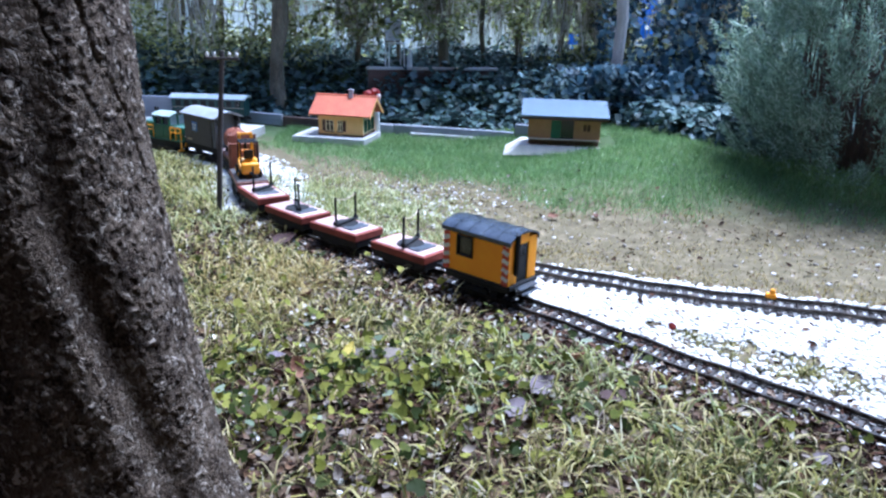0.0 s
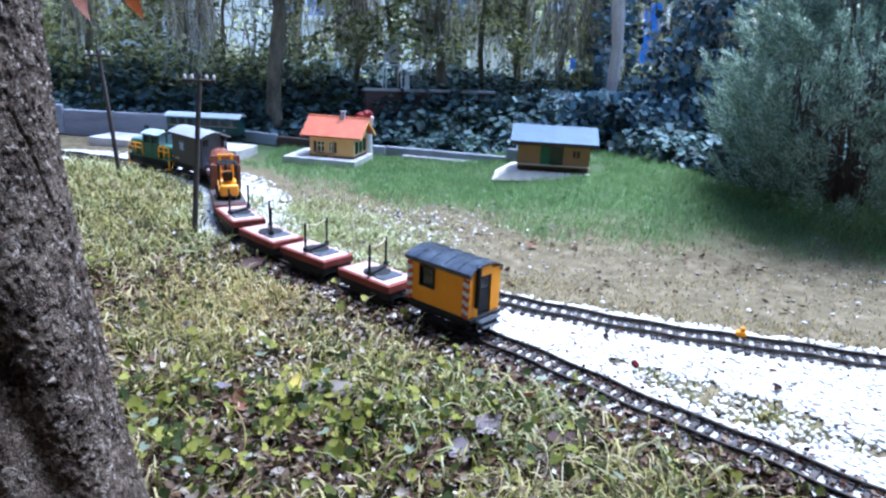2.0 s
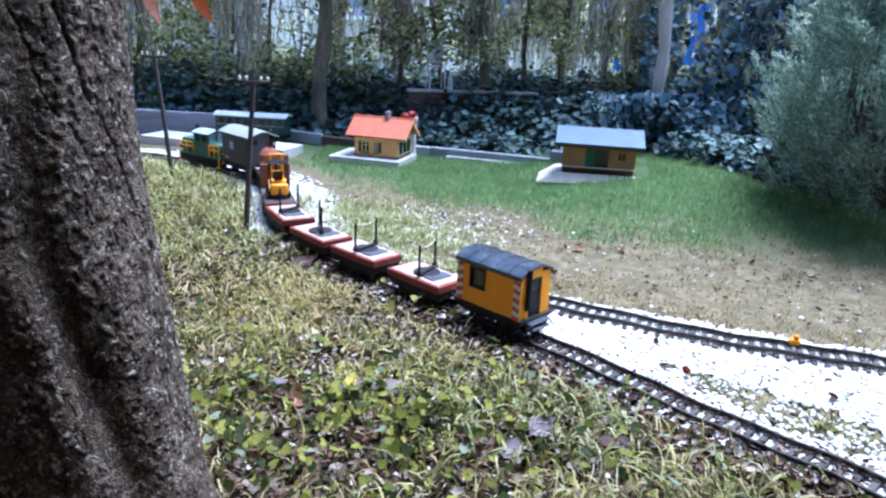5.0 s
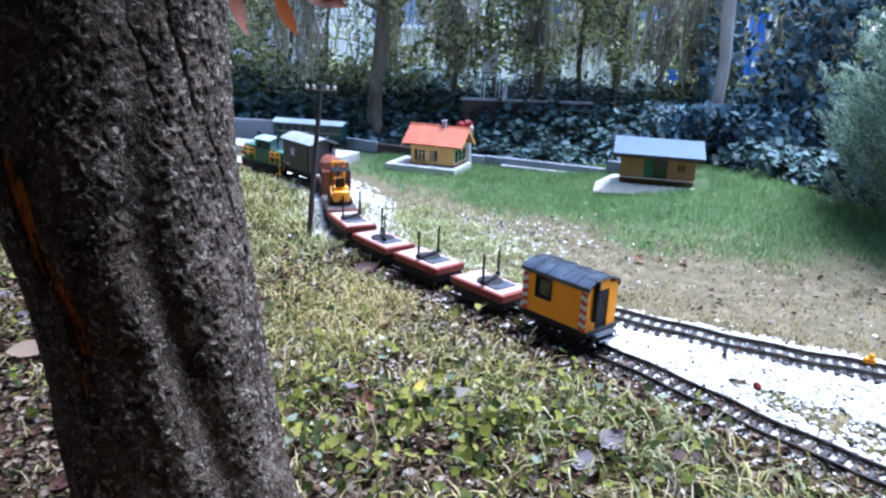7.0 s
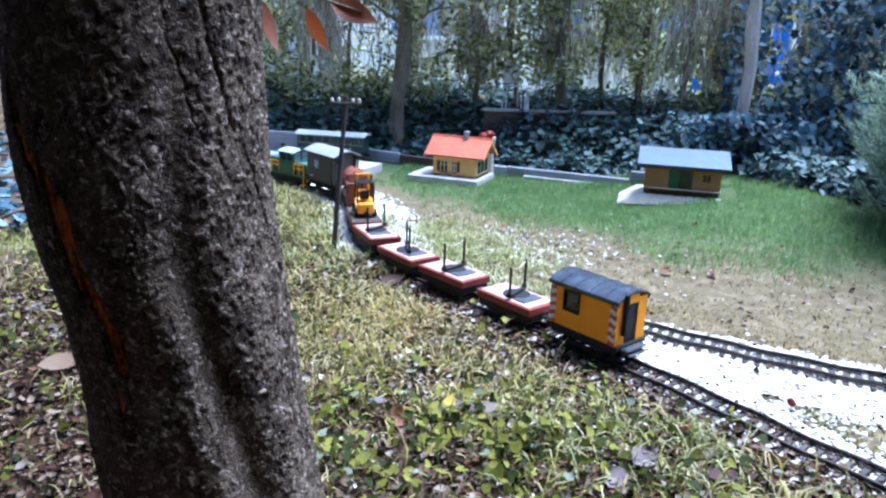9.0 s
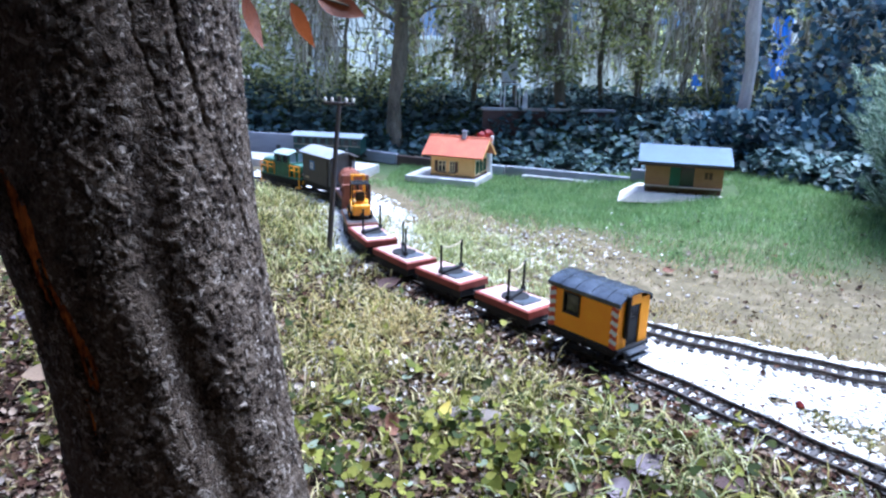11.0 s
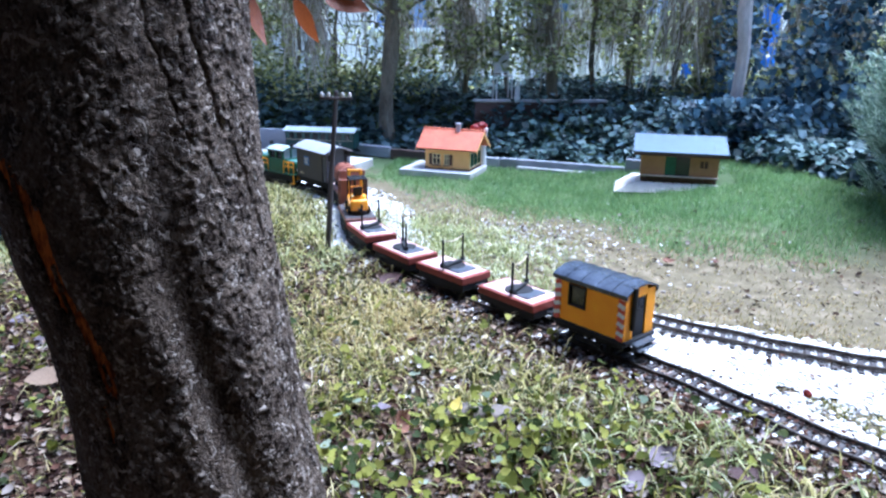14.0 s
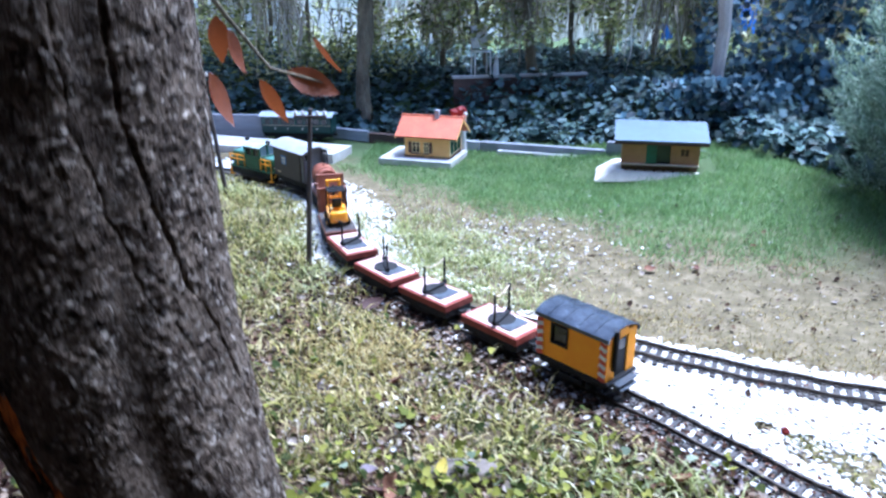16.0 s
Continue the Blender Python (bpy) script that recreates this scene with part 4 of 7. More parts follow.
def box_wagon(m):
    w = thing("goods_van", m, "dark grey goods van with curved roof and end balcony", "wagon")
    underframe(w, 0.205, 0.042, 0.11)
    L, Wd, z0, z1 = 0.200, 0.096, 0.044, 0.146
    part("floor", box(B(), (0, 0, z0 - 0.002), (L + 0.012, Wd, 0.007), 0.0012), "black", w)
    zc, h = (z0 + z1) / 2, z1 - z0
    body0 = -L / 2 + 0.030
    for sgn in (-1, 1):
        for k in range(16):
            x0 = body0 + k * (L / 2 - body0) / 16
            part("side_board", box(B(), (x0 + 0.0053, sgn * (Wd / 2 - 0.002), zc), (0.0102, 0.004, h), 0.0005), "dark_grey", w)
        bm = B()
        for x in (-L / 2 + 0.002, body0):
            box(bm, (x, sgn * (Wd / 2 - 0.0015), zc), (0.005, 0.005, h), 0.0008)
        box(bm, (-L / 2 + 0.016, sgn * (Wd / 2 - 0.002), z1 - 0.006), (0.026, 0.004, 0.012))
        part("balcony_post", bm, "dark_grey", w)
        part("balcony_door", box(B(), (-L / 2 + 0.016, sgn * (Wd / 2 - 0.006), zc - 0.006), (0.024, 0.003, h - 0.014), 0.0006), "van_grey", w)
        sign = part("sign", box(B(), (0.030, sgn * (Wd / 2 + 0.0008), zc + 0.010), (0.032, 0.0016, 0.032), 0.0003), "blue_sign", w, "blue square sign with white shapes")
        bm = B()
        for dx, dz, sx, sz in ((-0.006, 0.006, 0.010, 0.008), (0.007, 0.006, 0.009, 0.008), (-0.005, -0.005, 0.008, 0.008), (0.006, -0.005, 0.010, 0.007), (0, -0.012, 0.018, 0.002)):
            box(bm, (0.030 + dx, sgn * (Wd / 2 + 0.002), zc + 0.010 + dz), (sx, 0.0008, sz), 0.0003)
        part("white_shape", bm, "white", sign)
        part("yellow_mark", box(B(), (0.068, sgn * (Wd / 2 + 0.0006), z0 + 0.014), (0.024, 0.001, 0.006)), "chain", w)
    part("end_wall", box(B(), (L / 2 - 0.002, 0, zc + 0.003), (0.004, Wd - 0.009, h + 0.006)), "van_grey", w)
    part("end_wall", box(B(), (body0 - 0.004, 0, zc + 0.003), (0.004, Wd - 0.016, h + 0.006)), "van_grey", w)
    part("end_window", box(B(), (body0 - 0.0075, 0.018, z1 - 0.020), (0.002, 0.018, 0.020), 0.0005), "dark_glass", w)
    arc = [(-0.058 + 0.116 * u, z1 + 0.001 + 0.019 * math.sin(math.pi * u)) for u in np.linspace(0, 1, 17)]
    part("roof", prism(B(), arc + [(y, z - 0.003) for y, z in arc[::-1]], -L / 2 - 0.010, L / 2 + 0.008), "roof_grey", w, "light grey curved roof", smooth=True)
    bm = B()
    for y in (-0.042, -0.014, 0.014, 0.042):
        tube(bm, [(-L / 2 - 0.004, y, z0), (-L / 2 - 0.004, y, z0 + 0.036)], 0.0016, 6)
    for z in (z0 + 0.018, z0 + 0.036):
        tube(bm, [(-L / 2 - 0.004, -0.044, z), (-L / 2 - 0.004, 0.044, z)], 0.0016, 6)
    part("railing", bm, "steel_blue", w)
    bm = B()
    tube(bm, [(-L / 2 - 0.008, 0.010, z0 + 0.024), (-L / 2 - 0.012, 0.010, z0 + 0.024)], 0.011, 14)
    part("brake_wheel", bm, "steel_blue", w)
    bm = B()
    box(bm, (-L / 2 - 0.010, 0, z0 - 0.010), (0.014, 0.060, 0.003), 0.0008)
    part("step", bm, "steel_blue", w)
    return w


box_wagon(ahead(0.553))


def locomotive(m):
    w = thing("locomotive", m, "green diesel shunting engine with yellow handrails", "locomotive")
    L = 0.235
    bm = B()
    box(bm, (0, 0, 0.030), (L, 0.080, 0.022), 0.002)
    box(bm, (0, 0, 0.017), (L * 0.62, 0.064, 0.018), 0.003)
    part("frame", bm, "black", w)
    for x in (-0.062, 0, 0.062):
        axle(w, x, 0.0165)
        for sgn in (-1, 1):
            part("axle_box", box(B(), (x, sgn * 0.036, 0.017), (0.016, 0.008, 0.014), 0.002), "black", w)
    for sgn in (-1, 1):
        part("side_rod", box(B(), (0, sgn * 0.0415, 0.014), (0.136, 0.003, 0.005), 0.001), "rail", w)
    part("deck_plate", box(B(), (0, 0, 0.043), (L + 0.006, 0.088, 0.005), 0.001), "green", w)
    hood = part("hood", box(B(), (0.074, 0, 0.070), (0.084, 0.066, 0.050), 0.006, segs=2), "green", w, smooth=True)
    part("hood_lid", box(B(), (0.074, 0, 0.0965), (0.076, 0.058, 0.004), 0.001), "green_top", hood)
    hood2 = part("rear_hood", box(B(), (-0.084, 0, 0.066), (0.056, 0.066, 0.042), 0.006, segs=2), "green", w, smooth=True)
    part("hood_lid", box(B(), (-0.084, 0, 0.0885), (0.050, 0.058, 0.004), 0.001), "green_top", hood2)
    bm = B()
    for k in range(5):
        box(bm, (0.117, 0, 0.056 + k * 0.007), (0.003, 0.044, 0.003))
    part("grille", bm, "black", hood)
    # cab with window openings
    cab = part("cab", box(B(), (-0.012, 0, 0.070), (0.084, 0.080, 0.050), 0.002), "green", w)
    for x in (-0.051, -0.012, 0.027):
        for sgn in (-1, 1):
            part("cab_post", box(B(), (x, sgn * 0.0375, 0.111), (0.007, 0.005, 0.034)), "green", cab)
    for x in (-0.050, 0.026):
        part("cab_post", box(B(), (x, 0, 0.111), (0.005, 0.007, 0.034)), "green", cab)
    for sgn in (-1, 1):
        part("cab_window", box(B(), (-0.012, sgn * 0.036, 0.111), (0.074, 0.0015, 0.033)), "dark_glass", cab)
        part("door_line", box(B(), (-0.004, sgn * 0.0405, 0.072), (0.030, 0.0014, 0.044), 0.0004), "green", cab)
    for x in (-0.049, 0.025):
        part("cab_window", box(B(), (x, 0, 0.111), (0.0015, 0.072, 0.033)), "pale_plate", cab)
    arc = [(-0.046 + 0.092 * u, 0.128 + 0.010 * math.sin(math.pi * u)) for u in np.linspace(0, 1, 13)]
    part("roof", prism(B(), arc + [(y, z - 0.004) for y, z in arc[::-1]], -0.060, 0.036), "engine_roof_glint", w, "grey-green cab roof, paled for the sun reflected on it", smooth=True)
    part("exhaust", tube(B(), [(0.075, 0, 0.098), (0.075, 0, 0.116)], 0.007, 10), "black", w)
    for x, e in ((0.119, 1), (-0.115, -1)):
        for sgn in (-1, 1):
            lamp = part("headlight", tube(B(), [(x, sgn * 0.030, 0.062), (x + e * 0.006, sgn * 0.030, 0.062)], 0.006, 14), "black", w)
            part("lens", tube(B(), [(x + e * 0.006, sgn * 0.030, 0.062), (x + e * 0.007, sgn * 0.030, 0.062)], 0.0048, 14), "porcelain", lamp)
        top = part("headlight", tube(B(), [(x * 0.45, 0, 0.142), (x * 0.45 + e * 0.010, 0, 0.142)], 0.007, 14), "black", w)
    # yellow handrails and stripes
    for sgn in (-1, 1):
        for x0, x1 in ((0.034, 0.116), (-0.112, -0.056)):
            bm = B()
            for z in (0.072, 0.088):
                tube(bm, [(x0, sgn * 0.042, z), (x1, sgn * 0.042, z)], 0.0019, 6)
            for x in (x0, (x0 + x1) / 2, x1):
                tube(bm, [(x, sgn * 0.042, 0.045), (x, sgn * 0.042, 0.088)], 0.0019, 6)
            part("handrail", bm, "yellow", w, "yellow handrail")
        for e in (-1, 1):
            bm = box(B(), (e * 0.114, sgn * 0.0445, 0.026), (0.006, 0.003, 0.034), 0.0006)
            box(bm, (e * 0.108, sgn * 0.0435, 0.012), (0.022, 0.012, 0.003), 0.0006)
            part("ladder", bm, "yellow", w)
    for e in (-1, 1):
        bm = B()
        for k in range(5):
            box(bm, (e * 0.1185, -0.030 + k * 0.015, 0.032), (0.0016, 0.006, 0.016), 0, rot=(25, 0, 0))
        part("buffer_stripe", bm, "yellow", w)
        bm = B()
        box(bm, (e * 0.126, 0, 0.024), (0.020, 0.010, 0.005), 0.001)
        part("coupler", bm, "black", w)
    return w


locomotive(ahead(0.795))


# ---- buildings and platform ----
def station_house(m):
    """Model station: yellow walls, red roof; x along the front, y to the back."""
    hs = thing("model_station_house", m, "yellow model station house with a red tiled roof", "model house")
    L, D, H = 0.190, 0.150, 0.090
    t = 0.006
    def wall_with(name, x0, x1, holes, y, axis, mirror=1):
        bm = B()
        def add(u0, u1, z0, z1):
            if u1 - u0 < 1e-4 or z1 - z0 < 1e-4:
                return
            if axis == "x":
                box(bm, ((u0 + u1) / 2, y, (z0 + z1) / 2), (u1 - u0, t, z1 - z0))
            else:
                box(bm, (y, (u0 + u1) / 2, (z0 + z1) / 2), (t, u1 - u0, z1 - z0))
        u = x0
        for h0, h1, z0, z1 in holes:
            add(u, h0, 0, H), add(h0, h1, 0, z0), add(h0, h1, z1, H)
            u = h1
        add(u, x1, 0, H)
        return part(name, bm, "yellow_wall" if axis == "x" else "cream", hs)
    wall_with("wall", -L / 2, L / 2, [(-0.062, -0.030, 0.020, 0.062), (-0.012, 0.008, 0.020, 0.062)], -D / 2, "x")
    wall_with("wall", -L / 2, L / 2, [], D / 2, "x")
    ends = [(-0.058, -0.034, 0.018, 0.066), (-0.012, 0.012, 0.018, 0.066), (0.034, 0.058, 0.018, 0.066)]
    wall_with("wall", -D / 2 + t / 2, D / 2 - t / 2, ends, L / 2 - t / 2, "y")
    wall_with("wall", -D / 2 + t / 2, D / 2 - t / 2, ends, -L / 2 + t / 2, "y")
    for sgn in (-1, 1):
        bm = B()
        prism(bm, [(-D / 2, H), (D / 2, H), (0, H + 0.055)], sgn * (L / 2 - t), sgn * L / 2)
        part("gable", bm, "cream", hs)
    # windows: dark panes, cream frames, green shutters
    for x0, x1, z0, z1 in ((-0.062, -0.030, 0.020, 0.062), (-0.012, 0.008, 0.020, 0.062)):
        win = part("window", box(B(), ((x0 + x1) / 2, -D / 2 + 0.003, (z0 + z1) / 2), (x1 - x0, 0.001, z1 - z0)), "dark_glass", hs)
        bm = B()
        for x in (x0, (x0 + x1) / 2, x1):
            box(bm, (x, -D / 2 - 0.002, (z0 + z1) / 2), (0.0028, 0.004, z1 - z0))
        for z in (z0, (z0 + z1) / 2 + 0.006, z1):
            box(bm, ((x0 + x1) / 2, -D / 2 - 0.0022, z), (x1 - x0, 0.004, 0.0028))
        part("window_frame", bm, "cream", win)
        part("window_sill", box(B(), ((x0 + x1) / 2, -D / 2 - 0.006, z0 - 0.003), (x1 - x0 + 0.008, 0.008, 0.004), 0.0008), "brown_plinth", win)
    part("shutter", box(B(), (-0.071, -D / 2 - 0.0042, 0.041), (0.013, 0.003, 0.044), 0.0006), "brown_plinth", hs)
    part("shutter", box(B(), (0.0165, -D / 2 - 0.0042, 0.041), (0.013, 0.003, 0.044), 0.0006), "brown_plinth", hs)
    for y0, y1, z0, z1 in ends:
        for sgn in (-1, 1):
            win = part("window", box(B(), (sgn * (L / 2 - 0.003), (y0 + y1) / 2, (z0 + z1) / 2), (0.001, y1 - y0, z1 - z0)), "pale_plate", hs)
            bm = B()
            for y in (y0, (y0 + y1) / 2, y1):
                box(bm, (sgn * (L / 2 + 0.002), y, (z0 + z1) / 2), (0.004, 0.0026, z1 - z0))
            for z in (z0, (z0 + z1) / 2, z1):
                box(bm, (sgn * (L / 2 + 0.0022), (y0 + y1) / 2, z), (0.004, y1 - y0, 0.0026))
            part("window_frame", bm, "green", win)
    part("plinth", box(B(), (0, 0, 0.004), (L + 0.006, D + 0.006, 0.010), 0.001), "brown_plinth", hs)
    # roof slabs with rows of tiles
    slope = math.atan2(0.055, D / 2)
    run = D / 2 + 0.018
    for sgn in (-1, 1):
        w = run / math.cos(slope)
        cy, cz = sgn * run / 2, H + 0.055 - math.tan(slope) * run / 2 + 0.006
        slab = part("roof", box(B(), (0, cy, cz), (L + 0.072, w, 0.005), 0.001, rot=(-sgn * math.degrees(slope), 0, 0)), "red_roof", hs)
        for k in range(11):
            f = (k + 0.5) / 11
            yy, zz = sgn * run * f, H + 0.055 - math.tan(slope) * run * f + 0.0095
            part("tile", box(B(), (0, yy, zz), (L + 0.072, w / 11 * 1.12, 0.0022), 0.0005, rot=(-sgn * (math.degrees(slope) - 5), 0, 0)), "red_roof", slab)
    part("ridge", tube(B(), [(-L / 2 - 0.036, 0, H + 0.065), (L / 2 + 0.036, 0, H + 0.065)], 0.0045, 8), "red_roof", hs)
    for sgn in (-1, 1):
        for e in (-1, 1):
            w = run / math.cos(slope)
            part("barge_board", box(B(), (e * (L / 2 + 0.035), sgn * run / 2, H + 0.055 - math.tan(slope) * run / 2 + 0.001), (0.003, w, 0.008), 0, rot=(-sgn * math.degrees(slope), 0, 0)), "yellow_wall", hs)
    ch = part("chimney", box(B(), (0.022, -0.004, H + 0.070), (0.016, 0.016, 0.034), 0.001), "board_grey", hs)
    part("chimney_cap", box(B(), (0.022, -0.004, H + 0.089), (0.021, 0.021, 0.004), 0.001), "board_grey", ch)
    return hs


HX, HY, HYAW = -0.382, 3.098, -13.0
hz = gz(HX, HY) + 0.008
pad = thing("house_slab", Matrix.Translation((HX - 0.035, HY - 0.01, hz)) @ Matrix.Rotation(radians(HYAW), 4, "Z"), "pale grey concrete slab under the station house", "slab")
part("slab", box(B(), (-0.004, 0, 0.004), (0.310, 0.225, 0.028), 0.005, segs=2), "concrete", pad)
station_house(Matrix.Translation((HX, HY, hz + 0.018)) @ Matrix.Rotation(radians(HYAW), 4, "Z"))

red_flower = thing("red_ornament", Matrix.Translation((-0.278, 3.20, hz)), "faded red garden ornament with a white foot", "garden ornament")
part("stem", tube(B(), [(0.012, 0, -0.01), (0.012, 0, 0.09), (0.018, 0, 0.158)], [0.016, 0.012, 0.010], 12), "white", red_flower, smooth=True)
bm = B()
for dx, dz, r in ((-0.020, 0.170, 0.022), (0.004, 0.178, 0.021), (-0.004, 0.164, 0.018)):
    bmesh.ops.create_icosphere(bm, subdivisions=3, radius=r, matrix=Matrix.Translation((dx, 0, dz)) @ Matrix.Diagonal((1.1, 0.9, 0.75, 1)))
for v in bm.verts:
    v.co += v.normal * 0.006 * noise.noise(v.co * 90)
part("cap", bm, "red", red_flower, smooth=True)
bm = B()
bmesh.ops.create_icosphere(bm, subdivisions=2, radius=0.012, matrix=Matrix.Translation((0.022, -0.008, 0.160)) @ Matrix.Diagonal((0.8, 0.8, 1.2, 1)))
part("white_spot", bm, "white", red_flower, smooth=True)


def shed(m):
    sh = thing("model_goods_shed", m, "small brick-coloured model goods shed with pale blue roof", "model shed")
    L, D, H, t = 0.262, 0.112, 0.108, 0.006
    part("plinth", box(B(), (0, 0, 0.011), (L - 0.004, D - 0.006, 0.022), 0.001), "brown_plinth", sh)
    bm = B()
    x0, x1, d0, d1 = -L / 2, L / 2, -0.046, 0.036
    z0, z1 = 0.022, H
    box(bm, ((x0 + d0) / 2, -D / 2, (z0 + z1) / 2), (d0 - x0, t, z1 - z0))
    box(bm, ((d1 + x1) / 2, -D / 2, (z0 + z1) / 2), (x1 - d1, t, z1 - z0))
    box(bm, ((d0 + d1) / 2, -D / 2, z1 - 0.005), (d1 - d0, t, 0.010))
    part("wall", bm, "brick_wall", sh)
    part("wall", box(B(), (0, D / 2, (z0 + z1) / 2), (L, t, z1 - z0)), "brick_wall", sh)
    for e in (-1, 1):
        part("wall", box(B(), (e * (L / 2 - t / 2), 0, (z0 + z1) / 2), (t, D - t, z1 - z0)), "brick_wall", sh)
    part("door", box(B(), (-0.030, -D / 2 - 0.003, 0.057), (0.036, 0.004, 0.070), 0.0008), "green", sh, "green sliding door, half open")
    # dark panel behind the opening stands in for the shade inside
    part("doorway_shade_panel", box(B(), (0.012, -D / 2 + 0.006, 0.057), (0.046, 0.002, 0.070)), "dark_glass", sh)
    win = part("window", box(B(), (0.082, -D / 2 - 0.0035, 0.068), (0.026, 0.003, 0.024), 0.0005), "brown_plinth", sh)
    part("window_frame", box(B(), (0.082, -D / 2 - 0.0055, 0.068), (0.003, 0.002, 0.024)), "brick_wall", win)
    part("sill_board", box(B(), (0, -D / 2 - 0.010, 0.0235), (L + 0.004, 0.020, 0.004), 0.0008), "chain", sh)
    for k in range(8):
        part("plinth_post", box(B(), (-L / 2 + 0.018 + k * 0.032, -D / 2 - 0.012, 0.011), (0.006, 0.006, 0.022), 0.0008), "brown_plinth", sh)
    for x in np.linspace(-0.125, 0.125, 14):
        if not d0 - 0.004 < x < d1 + 0.004:
            part("batten", box(B(), (x, -D / 2 - 0.0036, 0.060), (0.0026, 0.0014, 0.074)), "brick_wall", sh)
    # single-pitch roof, high at the back
    slope = 17.5
    roof = part("roof", box(B(), (0, -0.004, H + 0.021), (L + 0.058, 0.150, 0.006), 0.0012, rot=(slope, 0, 0)), "blue_roof", sh)
    for k in range(11):
        part("roof_seam", box(B(), (-0.145 + k * 0.029, -0.004, H + 0.0238), (0.002, 0.148, 0.0016), 0, rot=(slope, 0, 0)), "blue_roof", roof)
    part("fascia", box(B(), (0, -0.0745, H - 0.0085), (L + 0.056, 0.004, 0.008)), "brown_plinth", roof)
    return sh


SX, SY, SYAW = 0.468, 2.792, -7.0
sz = gz(SX, SY) + 0.006
shed_m = Matrix.Translation((SX, SY, sz)) @ Matrix.Rotation(radians(SYAW), 4, "Z")
ramp = thing("shed_ramp", shed_m, "pale stone slab with ramps under the shed", "slab")
bm = B()
prof = [(-0.222, -0.024), (0.205, -0.004), (0.156, 0.016), (-0.156, 0.016)]
a = [bm.verts.new((x, -0.080 - (0.020 if z < 0 else 0), z)) for x, z in prof]
b = [bm.verts.new((x, 0.10, z)) for x, z in prof]
for k in range(4):
    bm.faces.new((a[k], a[(k + 1) % 4], b[(k + 1) % 4], b[k]))
bm.faces.new(a), bm.faces.new(b[::-1])
bmesh.ops.bevel(bm, geom=bm.edges[:], offset=0.004, segments=2, affect="EDGES")
part("slab", bm, "slab_cream", ramp)
shed(shed_m @ Matrix.Translation((0, 0, 0.0165)))


def ob_box(name, a, b, z0, h, w, material, label, category, kind=""):
    """A straight board, beam or kerb standing from a to b."""
    a, b = Vector((*a, 0)), Vector((*b, 0))
    d = b - a
    th = thing(name, Matrix.Translation((a + b) / 2 + Vector((0, 0, z0))) @ Matrix.Rotation(math.atan2(d.y, d.x), 4, "Z"), label, category, "garden border boards", kind)
    part("board", box(B(), (0, 0, h / 2), (d.length, w, h), 0.003), material, th)
    return th


# station platform: two pale blocks end to end
PL = Matrix.Translation((-0.79, 3.035, gz(-0.9, 3.1) - 0.006)) @ Matrix.Rotation(radians(-15.5), 4, "Z")
platform = thing("station_platform", PL, "low white concrete station platform in two blocks", "platform")
part("block", box(B(), (-0.178, 0.085, 0.022), (0.352, 0.170, 0.048), 0.005, segs=2), "concrete", platform)
part("block", box(B(), (-0.545, 0.085, 0.022), (0.372, 0.170, 0.048), 0.005, segs=2), "concrete", platform)
part("joint_post", box(B(), (-0.3565, -0.004, 0.020), (0.006, 0.012, 0.040), 0.001), "board_brown", platform)

# border boards behind, from the far end to the shed
ob_box("border_board", (-2.6, 3.50), (-1.72, 3.475), 0.005, 0.135, 0.022, "board_grey", "weathered grey border board set on edge", "border board")
ob_box("border_board", (-1.715, 3.475), (-1.21, 3.455), 0.0, 0.118, 0.022, "board_grey", "weathered grey border board set on edge", "border board")
ob_box("border_board", (-0.90, 3.505), (-0.715, 3.425), 0.0, 0.052, 0.022, "board_grey", "low weathered grey border board", "border board")
ob_box("border_board", (-0.71, 3.42), (-0.52, 3.36), 0.0, 0.046, 0.024, "board_brown", "dark brown rotting border board", "border board")
ob_box("border_board", (-0.515, 3.355), (-0.20, 3.27), 0.0, 0.044, 0.022, "board_grey", "low weathered grey border board", "border board")
ob_box("border_board", (-0.195, 3.268), (0.32, 3.13), 0.0, 0.046, 0.024, "board_grey", "low weathered grey border board", "border board")
ob_box("kerb_stone", (-0.12, 3.225), (0.215, 3.14), 0.0, 0.018, 0.030, "concrete_grey", "pale kerb strip lying in front of the border", "kerb")
ob_box("border_board", (0.325, 3.128), (1.2, 2.75), 0.02, 0.062, 0.022, "board_grey", "low weathered grey border board", "border board")


def coach(m):
    w = thing("passenger_coach", m, "dark green model passenger coach with pale roof", "wagon")
    L, Wd, z0, z1 = 0.335, 0.085, 0.034, 0.112
    underframe(w, 0.32, 0.038, 0.20)
    part("body", box(B(), (0, 0, (z0 + z1) / 2), (L, Wd, z1 - z0), 0.003), "coach_green", w)
    arc = [(-0.050 + 0.10 * u, z1 + 0.001 + 0.014 * math.sin(math.pi * u)) for u in np.linspace(0, 1, 13)]
    part("roof", prism(B(), arc + [(y, z - 0.004) for y, z in arc[::-1]], -L / 2 - 0.008, L / 2 + 0.008), "pale_roof", w, smooth=True)
    for sgn in (-1, 1):
        for k in range(8):
            win = part("window", box(B(), (-0.136 + k * 0.0388, sgn * (Wd / 2 + 0.0004), 0.088), (0.024, 0.0016, 0.026), 0.0004), "dark_glass", w)
        for x in (-0.10, -0.04, 0.03, 0.10):
            part("emblem", tube(B(), [(x, sgn * Wd / 2, 0.056), (x, sgn * (Wd / 2 + 0.0014), 0.056)], 0.004, 10), "porcelain", w)
        part("waist_stripe", box(B(), (0, sgn * (Wd / 2 + 0.0005), 0.071), (L - 0.01, 0.001, 0.0025)), "chain", w)
    return w


